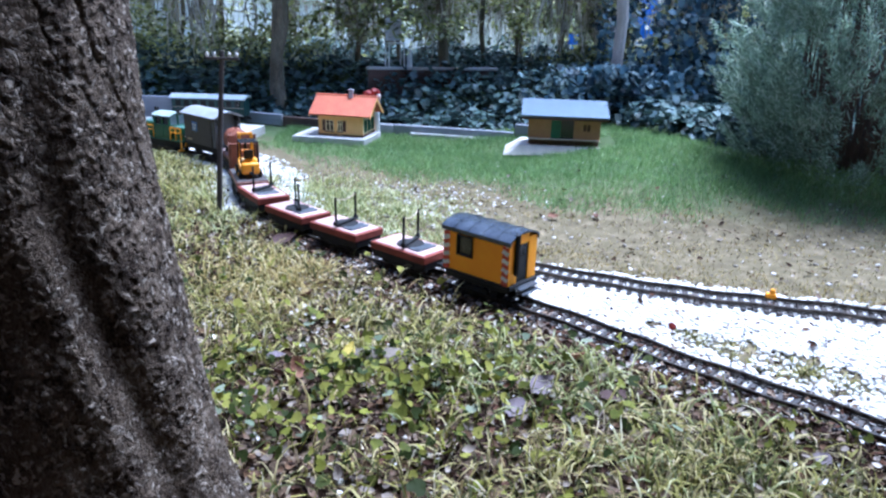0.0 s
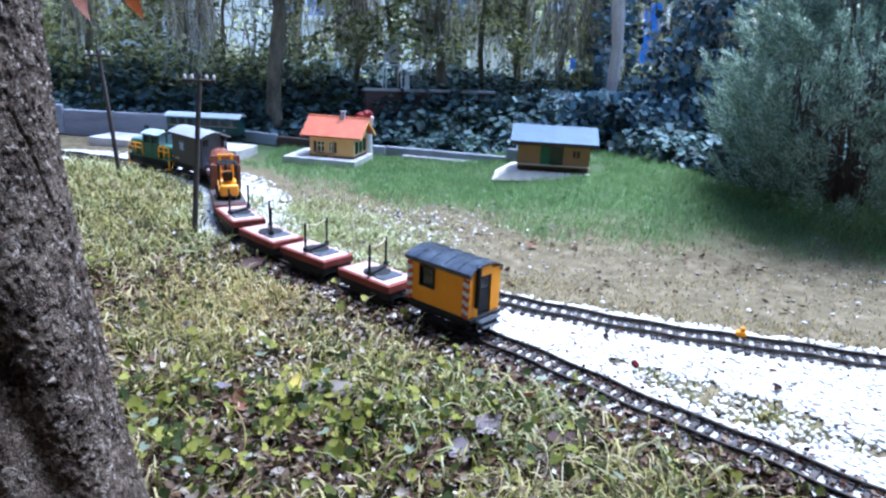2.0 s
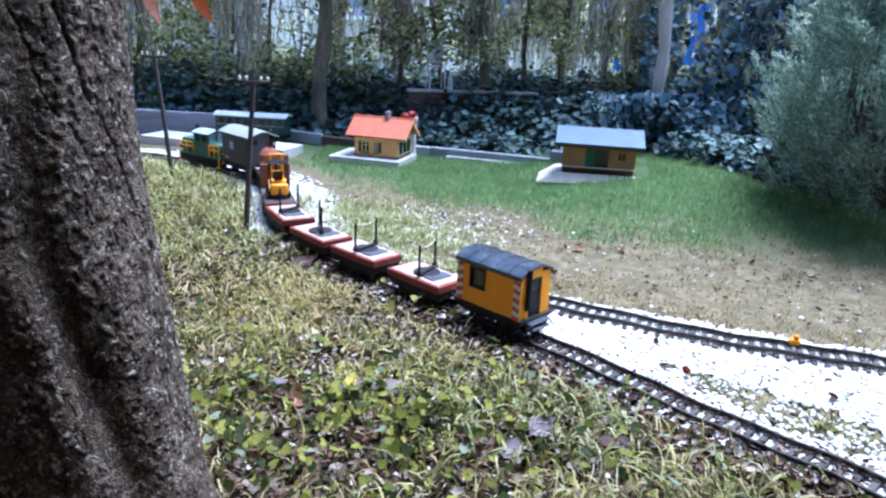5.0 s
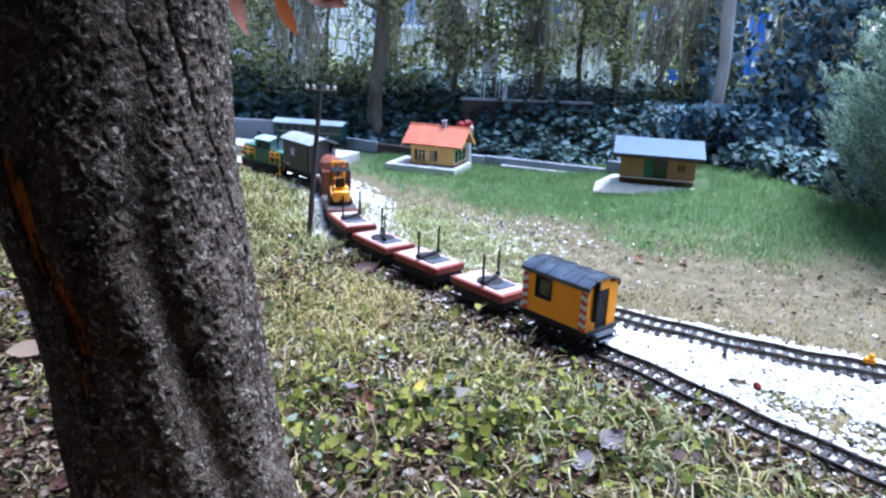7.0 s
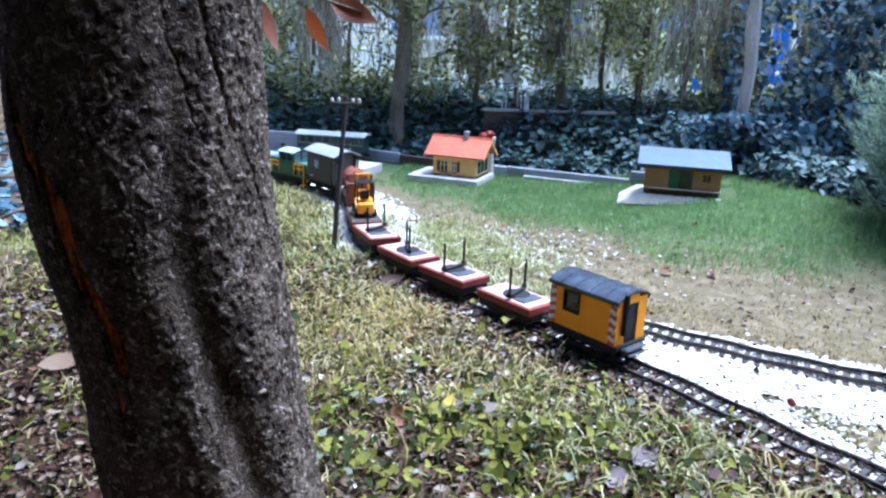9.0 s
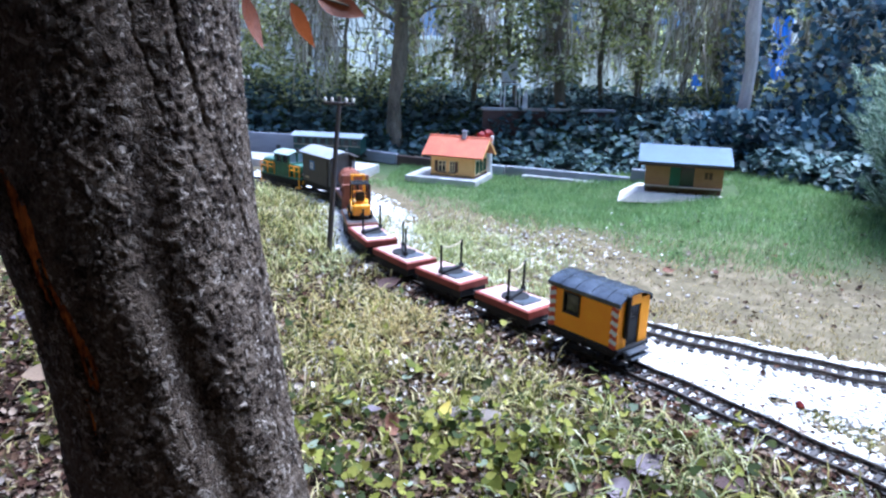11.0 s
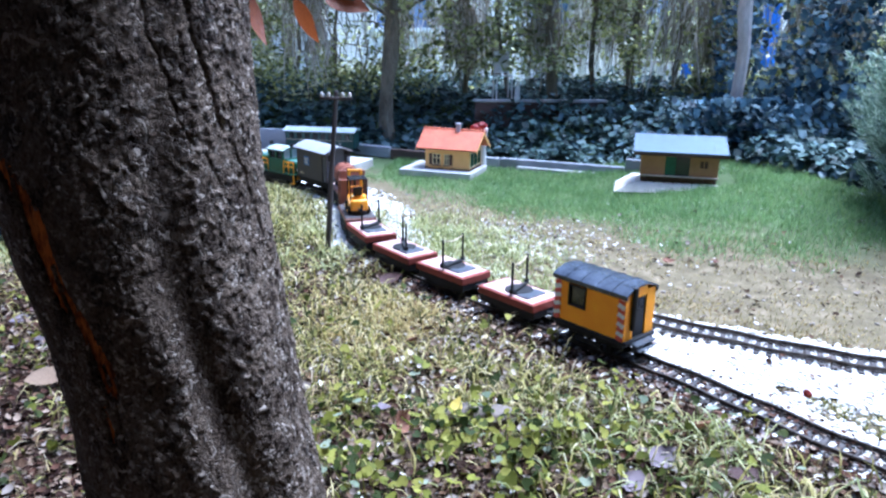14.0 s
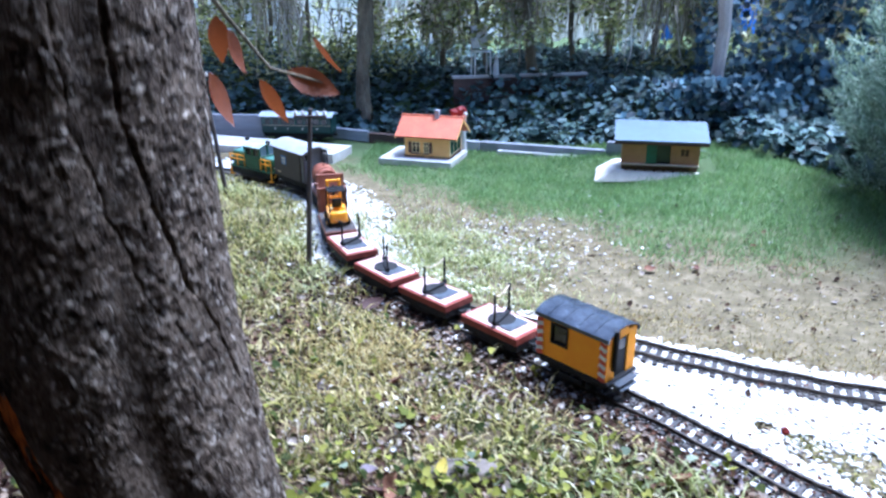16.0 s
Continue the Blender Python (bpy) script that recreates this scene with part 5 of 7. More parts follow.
coach(Matrix.Translation((-1.048, 3.45, gz(-1.05, 3.4) + 0.004)) @ Matrix.Rotation(radians(-3), 4, "Z"))


# telegraph poles
def telegraph_pole(x, y, top, label):
    z = gz(x, y)
    p = thing("telegraph_pole", Matrix.Translation((x, y, z)), label, "pole", "telegraph poles along the line")
    tip = Vector((top[0] - x, top[1] - y, top[2] - z))
    part("mast", tube(B(), [(0, 0, -0.03), tip * 0.5, tip], [0.0078, 0.0068, 0.0055], 12), "pole_wood", p, smooth=True)
    c = tip - Vector((0, 0, 0.018))
    part("cross_arm", box(B(), c + Vector((0, -0.006, 0)), (0.082, 0.006, 0.007), 0.001), "pole_wood", p)
    for dx in (-0.036, -0.018, 0.018, 0.036):
        bm = tube(B(), [c + Vector((dx, -0.006, 0.002)), c + Vector((dx, -0.006, 0.006)), c + Vector((dx, -0.006, 0.011)), c + Vector((dx, -0.006, 0.015))], [0.0025, 0.0044, 0.0040, 0.0024], 10)
        part("insulator", bm, "porcelain", p, smooth=True)
    return p


telegraph_pole(-0.582, 1.905, (-0.545, 1.915, 0.430), "thin dark telegraph pole with four white insulators")
telegraph_pole(-1.027, 2.490, (-1.058, 2.478, 0.445), "leaning dark telegraph pole on the grassy bank")


# ---- the near tree ----
def bend(z, heights, angles):
    """Bearing of a winding line on the trunk at height z (heights rise)."""
    return float(np.interp(z, heights, angles))


def torn(t, z):
    """Over zero where a strip of bark has come away from the trunk."""
    mid = bend(z, (0.20, 0.284, 0.343, 0.38, 0.449, 0.493, 0.56), (4.64, 4.625, 4.60, 4.53, 4.415, 4.25, 4.05)) + 0.03 * math.sin(z * 47)
    fade = 1 - ((z - 0.40) / 0.16) ** 2
    edge = noise.noise(Vector((t * 16, z * 9, 3))) + 0.9 * noise.noise(Vector((t * 44, z * 22, 8)))
    return fade * 0.7 - ((t - mid) / 0.11) ** 2 + 1.0 * edge


def step01(v, a, b):
    v = min(1.0, max(0.0, (v - a) / (b - a)))
    return v * v * (3 - 2 * v)


tree = thing("tree", Matrix.Translation((-0.335, 0.685, 0)), "thick tree with rough grey-brown bark and few orange leaves", "tree")
angles = np.r_[np.linspace(3.85, 6.95, 400, endpoint=False), np.linspace(6.95, 3.85 + 2 * math.pi, 70, endpoint=False)]
tz = np.r_[np.linspace(-0.06, 0.08, 20, endpoint=False), np.linspace(0.08, 0.72, 480, endpoint=False), np.linspace(0.72, 1.55, 50)]
NA, NZ = len(angles), len(tz)
verts = []
for z in tz:
    zc = min(z, 0.66)
    up = step01(z, 0.22, 0.50)
    cx, cy = -0.006 - 0.024 * up - 0.2094 * zc + 0.1629 * zc * zc + 0.03 * max(0, z - 0.8), 0.0416 + 0.0749 * zc
    r0 = 0.1135 - 0.0185 * zc + 0.016 * up + 0.035 * math.exp(-max(z + 0.04, 0) / 0.045)
    at_f = bend(z, (0.10, 0.171, 0.213, 0.268, 0.32, 0.37, 0.464, 0.554), (5.66, 5.573, 5.501, 5.428, 5.392, 5.351, 5.40, 5.477))
    at_r = bend(z, (0.10, 0.187, 0.231, 0.293, 0.344, 0.396), (5.36, 5.282, 5.223, 5.168, 5.07, 5.034))
    at_c = bend(z, (0.10, 0.174, 0.252, 0.322, 0.381, 0.454, 0.506, 0.553, 0.65), (6.70, 6.63, 6.544, 6.424, 6.33, 6.132, 5.919, 5.802, 5.62))
    low = step01(z, 0.52, 0.26)
    for t in angles:
        ct, st = math.cos(t), math.sin(t)
        q = Vector((ct * 0.11, st * 0.11, z))
        fur = -(0.005 + 0.006 * low) * math.exp(-(((t - at_f) / 0.15) ** 2))
        rid = 0.0035 * low * math.exp(-(((t - at_r) / 0.16) ** 2)) + 0.004 * low * math.exp(-(((t - at_f - 0.42) / 0.22) ** 2))
        h = 0.0022 * noise.noise(q * 14) + 0.0006 * noise.noise(q * 45)
        if 3.8 < t < 7.0:
            warp = q + 0.004 * noise.noise_vector(q * 75)
            # small curling flakes, thicker on the ridges than in the furrow
            flat = 0.35 + 0.65 * step01(abs(t - at_f), 0.03, 0.22)
            flat *= 0.45 + 0.55 * step01(t, 4.7, 5.1)
            h += flat * 0.0015 * step01(noise.noise(Vector((warp.x * 170, warp.y * 170, warp.z * 130))), 0.08, 0.30)
            h += flat * 0.0005 * step01(noise.noise(Vector((warp.x * 75 + 5, warp.y * 75, warp.z * 55))), -0.02, 0.16)
            wob = 0.020 * noise.noise(Vector((2, 5, z * 60))) + 0.02 * noise.noise(Vector((8, 5, z * 21)))
            h -= 0.0040 * math.exp(-(((t - at_c - wob) / 0.017) ** 2)) * (0.5 + 0.5 * step01(noise.noise(Vector((1, 3, z * 40))), -0.25, 0.1))
            h -= 0.0018 * math.exp(-(((t - at_c + 0.30 - 2 * wob) / 0.013) ** 2)) * step01(z, 0.36, 0.5)
            if torn(t, z) > 0:
                h -= 0.0035
        r = r0 + fur + rid + h
        verts.append((cx + r * ct, cy + r * st, z))
ti = np.arange(NZ * NA).reshape(NZ, NA)
tq = np.stack([ti[:-1], np.roll(ti, -1, 1)[:-1], np.roll(ti, -1, 1)[1:], ti[1:]], -1).reshape(-1, 4)
me = bpy.data.meshes.new("trunk")
me.from_pydata(verts, [], tq.tolist())
me.polygons.foreach_set("use_smooth", [True] * len(me.polygons))
me.materials.append(M["bark"])
me.materials.append(M["scar"])
bare = [t < 5.2 and torn(t, z) > 0 for z in tz[:-1] for t in angles]
me.polygons.foreach_set("material_index", np.array(bare, dtype=np.int32))
trunk = new("trunk", me)
trunk.parent = tree

def limb(p0, d, length, r, depth, out):
    """Grows a crooked branch and its twigs as tubes; returns the tips."""
    pts, p, dd = [Vector(p0)], Vector(p0), Vector(d).normalized()
    for k in range(6):
        dd = (dd + Vector((random.uniform(-0.22, 0.22), random.uniform(-0.22, 0.22), random.uniform(-0.1, 0.16)))).normalized()
        p = p + dd * length / 6
        pts.append(p.copy())
    out.append((pts, [r * (1 - 0.75 * k / 6) for k in range(7)]))
    tips = [pts[-1], pts[4]]
    if depth:
        for k in (2, 3, 4, 5, 6):
            side = Vector((random.uniform(-1, 1), random.uniform(-1, 1), random.uniform(-0.3, 0.6)))
            tips += limb(pts[k], dd * 0.5 + side, length * 0.55, r * 0.4, depth - 1, out)
    return tips


def leaf_form(lobes=0.0, fold=0.25, length=1.0, width=0.42, curl=0.2, n=7):
    """A leaf along x with a folded midrib: verts and faces."""
    vs, fs = [], []
    for k in range(n + 1):
        u = k / n
        w = width * (math.sin(math.pi * u ** 0.8) + 0.02) * (1 + lobes * math.sin(u * 18))
        z = curl * (u - 0.5) ** 2
        vs += [(u * length, -w / 2, z + fold * w / 2), (u * length, 0, z), (u * length, w / 2, z + fold * w / 2)]
    for k in range(n):
        i = 3 * k
        fs += [(i, i + 3, i + 4, i + 1), (i + 1, i + 4, i + 5, i + 2)]
    return vs, fs


def form_mesh(name, vs, fs, material, size=1.0):
    me = bpy.data.meshes.new(name)
    me.from_pydata([(x * size, y * size, z * size) for x, y, z in vs], [], fs)
    me.polygons.foreach_set("use_smooth", [True] * len(me.polygons))
    me.materials.append(M[material])
    return me


random.seed(5)
branches, tips = [], []
# limbs towards the camera side are unseen, added to carry shading leaves
for d in ((-0.8, 0.1, 0.8), (-0.7, 0.6, 0.8), (-0.25, -0.8, 0.8), (-0.35, 0.5, 1.0), (-0.6, -0.5, 0.9), (-0.4, -0.6, 1.1), (-0.9, -0.5, 0.35), (-0.3, -0.9, 0.4), (-0.9, 0.35, 0.35), (0.05, -0.9, 0.45), (0.35, -0.9, 0.5), (-0.1, -0.9, 0.8), (0.9, -0.25, 0.45), (0.75, -0.6, 0.5), (-0.6, -0.9, 0.4)):
    tips += limb((0.0, 0.01, 1.45), d, 1.25, 0.055, 2, branches)
bm = B()
for pts, rs in branches:
    tube(bm, pts, rs, 7)
tagged(part("branching", bm, "bark_far", tree, smooth=True), "crooked limbs and twigs", kind="stuff")
lv, lf = leaf_form(curl=0.5, n=3, width=0.55)
tipa = np.array([tuple(t) for t in tips])
n = 24000
pick = tipa[rng.integers(0, len(tipa), n)] + rng.normal(0, 0.12, (n, 3))
pick = pick[(pick[:, 2] > 1.15) & ((pick[:, 0] < 0.0) | (pick[:, 1] < -0.30))]
n = len(pick)
# unseen slab of leaves over the camera side, added to keep skylight off the trunk
shade_n = 14000
over = np.stack([rng.uniform(-1.5, 1.4, shade_n), rng.uniform(-1.6, 0.26, shade_n), rng.uniform(1.3, 1.95, shade_n)], 1)
over = over[(over[:, 1] < -0.22) | (over[:, 0] > 0.55)]
pick = np.vstack([pick, over])
n = len(pick)
crown = strew("crown", lv, lf, mats_of(pick, rng.uniform(0.07, 0.12, n), rng.uniform(0, 6.28, n), rng.uniform(-0.4, 1.2, n), rng.uniform(-1, 1, n)), "leaf_dead", tree)
tagged(crown, "crown of browning leaves, thickened out of view to shade the trunk", kind="stuff")
# drooping twig with the orange leaves that hang into view
twig = part("twig", tube(B(), [(-0.05, 0.09, 0.86), (-0.07, 0.25, 0.80), (-0.06, 0.38, 0.70), (-0.02, 0.41, 0.633), (0.05, 0.415, 0.613)], [0.006, 0.004, 0.003, 0.002, 0.0015], 7), "bark_far", tree, smooth=True)
hang = [((-0.090, 0.415, 0.620), 0.076, 72, 18, 30), ((-0.022, 0.413, 0.610), 0.066, 62, 20, -40), ((0.018, 0.417, 0.620), 0.074, 22, -6, 60), ((-0.062, 0.40, 0.690), 0.060, 80, 110, 20), ((-0.05, 0.395, 0.675), 0.06, 70, 60, 70), ((0.05, 0.415, 0.66), 0.060, 40, -30, -50)]
lv2, lf2 = leaf_form(curl=0.35, fold=0.3, width=0.46, n=9)
lm = form_mesh("leaf", lv2, lf2, "leaf_orange")
for (px, py, pz), size, droop, yaw, roll in hang:
    piece("leaf", lm, tree, Matrix.Translation((px - 0.018, py, pz + 0.006)) @ Euler((radians(roll), radians(droop), radians(yaw))).to_matrix().to_4x4() @ Matrix.Scale(size, 4))


# ---- bush ----
bush = thing("bush", Matrix.Translation((1.34, 2.36, gz(1.34, 2.36))), "large feathery grey-green conifer bush", "bush")
random.seed(11)
stems = []
for k in range(84):
    a, tilt = random.uniform(0, 6.28), random.uniform(0.05, 1.05)
    ln = random.uniform(0.62, 1.10) * (1 - 0.30 * tilt)
    d = Vector((math.cos(a) * tilt, math.sin(a) * tilt, 1)).normalized()
    p = Vector((math.cos(a) * 0.14 * random.random(), math.sin(a) * 0.14 * random.random(), 0))
    pts = [p.copy()]
    for j in range(8):
        d = (d + Vector((random.uniform(-0.12, 0.12), random.uniform(-0.12, 0.12), 0.10))).normalized()
        p = p + d * ln * 0.8 / 8
        reach = math.hypot(p.x, p.y)
        if reach > 0.20:
            p.x, p.y = p.x * 0.20 / reach, p.y * 0.20 / reach
        pts.append(p.copy())
    stems.append(pts)
for pts in stems:
    part("stem", tube(B(), pts, [0.006 * (1 - 0.8 * j / 8) for j in range(9)], 5), "board_brown", bush)
def bush_reach(a, z):
    """Radius of the bush at bearing a and height z: broad and ragged below, tapering above."""
    r = float(np.interp(z, (0.0, 0.2, 0.36, 0.5, 0.7, 1.0, 1.2), (0.34, 0.42, 0.44, 0.36, 0.28, 0.14, 0.03)))
    return r * (1 + 0.20 * noise.noise(Vector((math.cos(a) * 2.2, math.sin(a) * 2.2, z * 6))))


sp = []
for k in range(900):
    a, z = random.uniform(0, 6.28), random.uniform(0.04, 1.1) ** 1.15
    rr = bush_reach(a, z) * random.uniform(0.35, 1.0) ** 0.5
    hub = Vector((math.cos(a) * rr, math.sin(a) * rr, z))
    lead = Vector((math.cos(a) * 0.8, math.sin(a) * 0.8, random.uniform(0.5, 1.3))).normalized()
    long = random.uniform(0.07, 0.15)
    for w in range(170):
        u = random.random()
        c = hub + lead * long * (u - 0.4) + Vector((random.gauss(0, 1), random.gauss(0, 1), random.gauss(0, 1))) * 0.020 * (1.15 - u)
        d = (lead + Vector((random.gauss(0, 0.6), random.gauss(0, 0.6), random.gauss(0, 0.5)))).normalized()
        sp.append((c.x, c.y, c.z, math.atan2(d.y, d.x), -math.asin(d.z), random.uniform(0, 3.1)))
sp = np.array(sp)
nv, nf = [(0, -0.05, 0), (0, 0.05, 0), (0.5, 0.07, 0.02), (1, 0, 0), (0.5, -0.07, 0.02)], [(0, 4, 2, 1), (4, 3, 2)]
foliage = strew("foliage", nv, nf, mats_of(sp[:, :3], rng.uniform(0.012, 0.028, len(sp)), sp[:, 3], sp[:, 4], sp[:, 5]), "conifer", bush)
tagged(foliage, "dense soft needle sprays", kind="stuff")

# ---- gaps in the leaves ----
GAPS = ((-0.056, -0.10, 0.020, 0.05), (0.0655, -0.034, 0.030, 0.026), (0.150, -0.050, 0.022, 0.020), (0.18, -0.048, 0.009, 0.012), (0.250, -0.050, 0.011, 0.034), (0.276, -0.005, 0.014, 0.045), (0.29, 0.02, 0.03, 0.02), (-0.255, 0.0, 0.055, 0.05), (-0.335, 0.0, 0.02, 0.05), (-0.17, 0.01, 0.012, 0.03), (0.03, 0.03, 0.03, 0.03), (-0.10, 0.03, 0.03, 0.018))


def in_gap(x, y, z):
    """True for most leaves that would close one of the thin places in the hedge, as seen from the track."""
    u, v = (x + 0.01) / (y - 0.085), (z - 0.576) / (y - 0.085)
    hit = np.zeros(len(x), bool)
    for a, b, ra, rb in GAPS:
        hit |= ((u - a) / ra) ** 2 + ((v - b) / rb) ** 2 < 1 + 0.5 * np.sin(900 * u) * np.sin(700 * v)
    return hit & (rng.uniform(0, 1, len(x)) < 0.86)


# ---- ivy bank ----
ivy_v = [(0, 0, 0), (0.05, -0.42, 0.06), (0.38, -0.30, 0.03), (0.62, -0.42, 0.05), (1.0, 0, -0.06), (0.62, 0.42, 0.05), (0.38, 0.30, 0.03), (0.05, 0.42, 0.06), (0.42, 0, -0.02)]
ivy_f = [(0, 1, 8), (1, 2, 8), (2, 3, 8), (3, 4, 8), (4, 5, 8), (5, 6, 8), (6, 7, 8), (7, 0, 8)]


def bank_edge(x):
    edge = np.where(x < -0.9, 3.53, 3.42 - 0.26 * np.clip(x, -0.5, 1.3))
    return np.where(x > 0.66, np.maximum(edge - 1.9 * (x - 0.66), 2.42), edge)


n = 30000
ix = rng.uniform(-2.8, 3.2, n)
iy = bank_edge(ix) + rng.uniform(0, 1, n) ** 1.3 * 1.5
iy = iy + 0.05 * np.sin(23 * ix) * np.sin(17 * iy)
lump = 0.5 + 0.5 * np.sin(6.3 * ix + 2 * np.sin(3.1 * iy)) * np.sin(7.7 * iy - ix)
iz = ground_z(ix, iy) + rng.uniform(0.0, 1.0, n) * (0.035 + 0.12 * lump * S((iy - bank_edge(ix)) / 0.25) * (1 - 0.6 * S((ix - 0.6) / 0.2))) + 0.05 * S((ix - 0.1) / 0.5) * rng.uniform(0, 1, n)
strew("ivy_bank", ivy_v, ivy_f, mats_of(np.stack([ix, iy, iz], 1), rng.uniform(0.020, 0.050, n), rng.uniform(-3.0, -0.1, n), rng.uniform(-0.5, 1.0, n), rng.uniform(-0.6, 0.6, n)), "ivy_bank")
tagged(bpy.data.objects["ivy_bank"], "bank covered with dark glossy ivy leaves", "ivy", kind="stuff")


# ivy and dead leaves over the ground towards the side wall
n = 3500
ix, iy = rng.uniform(-3.6, -1.40, n), rng.uniform(1.2, 3.4, n)
ok_ = (off_line(ix, iy, MAIN) > 0.16) & ~((ix > -1.9) & (iy > 2.75)) & (rng.uniform(0, 1, n) < 0.25 + 0.75 * S((0.5 + 0.5 * np.sin(4.3 * ix + 2 * np.sin(3 * iy)) * np.sin(5.1 * iy)) * 1.6))
ix, iy = ix[ok_], iy[ok_]
n = len(ix)
iz = ground_z(ix, iy) + rng.uniform(0.004, 0.07, n)
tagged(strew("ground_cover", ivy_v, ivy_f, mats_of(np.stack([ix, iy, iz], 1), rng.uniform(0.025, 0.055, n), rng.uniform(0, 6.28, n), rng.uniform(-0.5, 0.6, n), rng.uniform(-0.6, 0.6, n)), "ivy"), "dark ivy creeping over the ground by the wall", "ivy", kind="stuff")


# ---- trees and hedge behind ----
def far_tree(x, y, h, r, lean, leaves, spread, low, label, material="leaf_green", size=(0.022, 0.050), bark="bark_far"):
    z0 = gz(x, y)
    t = thing("hedge_tree", Matrix.Translation((x, y, z0)), label, "tree", "trees behind the garden border")
    pts = [(lean * u * h + 0.035 * math.sin(6 * u + x * 9) * u + 0.012 * math.sin(23 * u + x * 5), 0.02 * math.sin(7 * u + x), u * h - 0.05) for u in np.linspace(0, 1, 16)]
    part("trunk", tube(B(), pts, [r * (1.15 - 0.5 * k / 15) * (1 + 0.16 * math.sin(k * 2.3 + x * 7)) for k in range(16)], 9), bark, t, smooth=True)
    bm = B()
    cs = []
    for k in range(18):
        u = random.uniform(low, 1.0)
        a = random.uniform(0, 6.28)
        b = Vector((lean * u * h, 0, u * h))
        e = b + Vector((math.cos(a) * spread, math.sin(a) * spread * 0.6, random.uniform(-0.05, 0.25)))
        mid = b.lerp(e, 0.5) + Vector((0, 0, 0.03))
        tube(bm, [b, mid, e], [r * 0.28, r * 0.18, r * 0.08], 5)
        cs += [b.lerp(e, v) for v in (0.45, 0.7, 0.85, 1.0, 1.1)]
    tagged(part("branching", bm, "bark_far", t), "fine branches", kind="stuff")
    cs = np.array([tuple(c) for c in cs])
    pick_ = (rng.uniform(0, 1, leaves) ** 1.9 * len(cs)).astype(int)
    pk = cs[rng.permutation(len(cs))][pick_] + rng.normal(0, 0.06, (leaves, 3)) * np.array([1.2, 1, 0.8])
    wx, wy, wz = pk[:, 0] + x, pk[:, 1] + y, pk[:, 2] + z0
    open_ = in_gap(wx, wy, wz)
    pk = pk[~open_]
    leaves = len(pk)
    f = strew("crown", lv_small, lf_small, mats_of(pk, rng.uniform(*size, leaves), rng.uniform(0, 6.28, leaves), rng.uniform(-0.3, 1.1, leaves), rng.uniform(-0.9, 0.9, leaves)), material, t)
    tagged(f, "uneven crown of small leaves with gaps", kind="stuff")
    return t


lv_small, lf_small = leaf_form(curl=0.3, n=2, width=0.6)
random.seed(21)
far_tree(-0.79, 3.72, 2.3, 0.034, 0.02, 2600, 0.42, 0.16, "slim hedge tree with a straight pale trunk")
far_tree(0.762, 3.28, 2.3, 0.025, -0.006, 900, 0.36, 0.42, "slim hedge tree with a pale pinkish trunk above ivy", bark="bark_pale")
far_tree(0.02, 3.95, 2.2, 0.024, -0.03, 2300, 0.34, 0.22, "thin dark hedge tree")
for k in range(19):
    x = -2.7 + k * 0.32 + random.uniform(-0.14, 0.14)
    y = random.uniform(3.95, 4.9)
    far_tree(x, y, random.uniform(1.7, 2.4), random.uniform(0.008, 0.024), random.uniform(-0.13, 0.13), 1600, 0.40, random.uniform(0.08, 0.2), "thin leafy hedge tree with a dark trunk")
for k in range(16):
    x = -4.2 + k * 0.60 + random.uniform(-0.2, 0.2)
    far_tree(x, random.uniform(5.6, 7.0), random.uniform(1.9, 2.7), random.uniform(0.02, 0.045), random.uniform(-0.06, 0.06), 900, 0.6, 0.05, "leafy tree in the neighbouring garden", size=(0.035, 0.08))
# dry strands that droop from the boughs, one curtain of them for each stretch
strand_v, strand_f = [(-0.5, 0, 0), (0.5, 0, 0), (-0.4, 0.06, -0.35), (0.4, 0.06, -0.35), (-0.3, 0.02, -0.7), (0.3, 0.02, -0.7), (0, 0.05, -1)], [(0, 1, 3, 2), (2, 3, 5, 4), (4, 5, 6)]
n = 9000
kx = rng.uniform(-1.9, 1.6, 64)
kx = kx[np.abs(kx / 4.25 + 0.052) > 0.03]
ki = rng.integers(0, len(kx), n)
sx_ = kx[ki] + rng.normal(0, 0.07, n)
sy_ = 4.25 + 0.5 * np.sin(kx[ki] * 7) + rng.normal(0, 0.08, n)
sz_ = rng.uniform(0.52, 1.3, n)
shut = ~in_gap(sx_, sy_, sz_ - 0.12)
sx_, sy_, sz_ = sx_[shut], sy_[shut], sz_[shut]
n = len(sx_)
m_ = mats_of(np.stack([sx_, sy_, sz_], 1), np.stack([rng.uniform(0.003, 0.009, n), np.ones(n), rng.uniform(0.12, 0.36, n)], 1), rng.uniform(-0.7, 0.7, n), rng.normal(0, 0.12, n), rng.normal(0, 0.12, n))
tagged(strew("hanging_strands", strand_v, strand_f, m_, "strand"), "grey-brown dry strands drooping from the hedge", "dry foliage", kind="stuff")
# undergrowth between the trunks
n = 13000
cxs, cys, czs = rng.uniform(-2.9, 2.4, 170), rng.uniform(3.85, 4.9, 170), rng.uniform(0.16, 0.62, 170) ** 1.1
ci = rng.integers(0, 170, n)
ux, uy, uz = cxs[ci] + rng.normal(0, 0.085, n), cys[ci] + rng.normal(0, 0.06, n), czs[ci] + rng.normal(0, 0.06, n)
clear = ~((ux > -0.62) & (ux < 0.40) & (uz < 0.36)) & ~in_gap(ux, uy, uz)
ux, uy, uz = ux[clear], uy[clear], uz[clear]
n = len(ux)
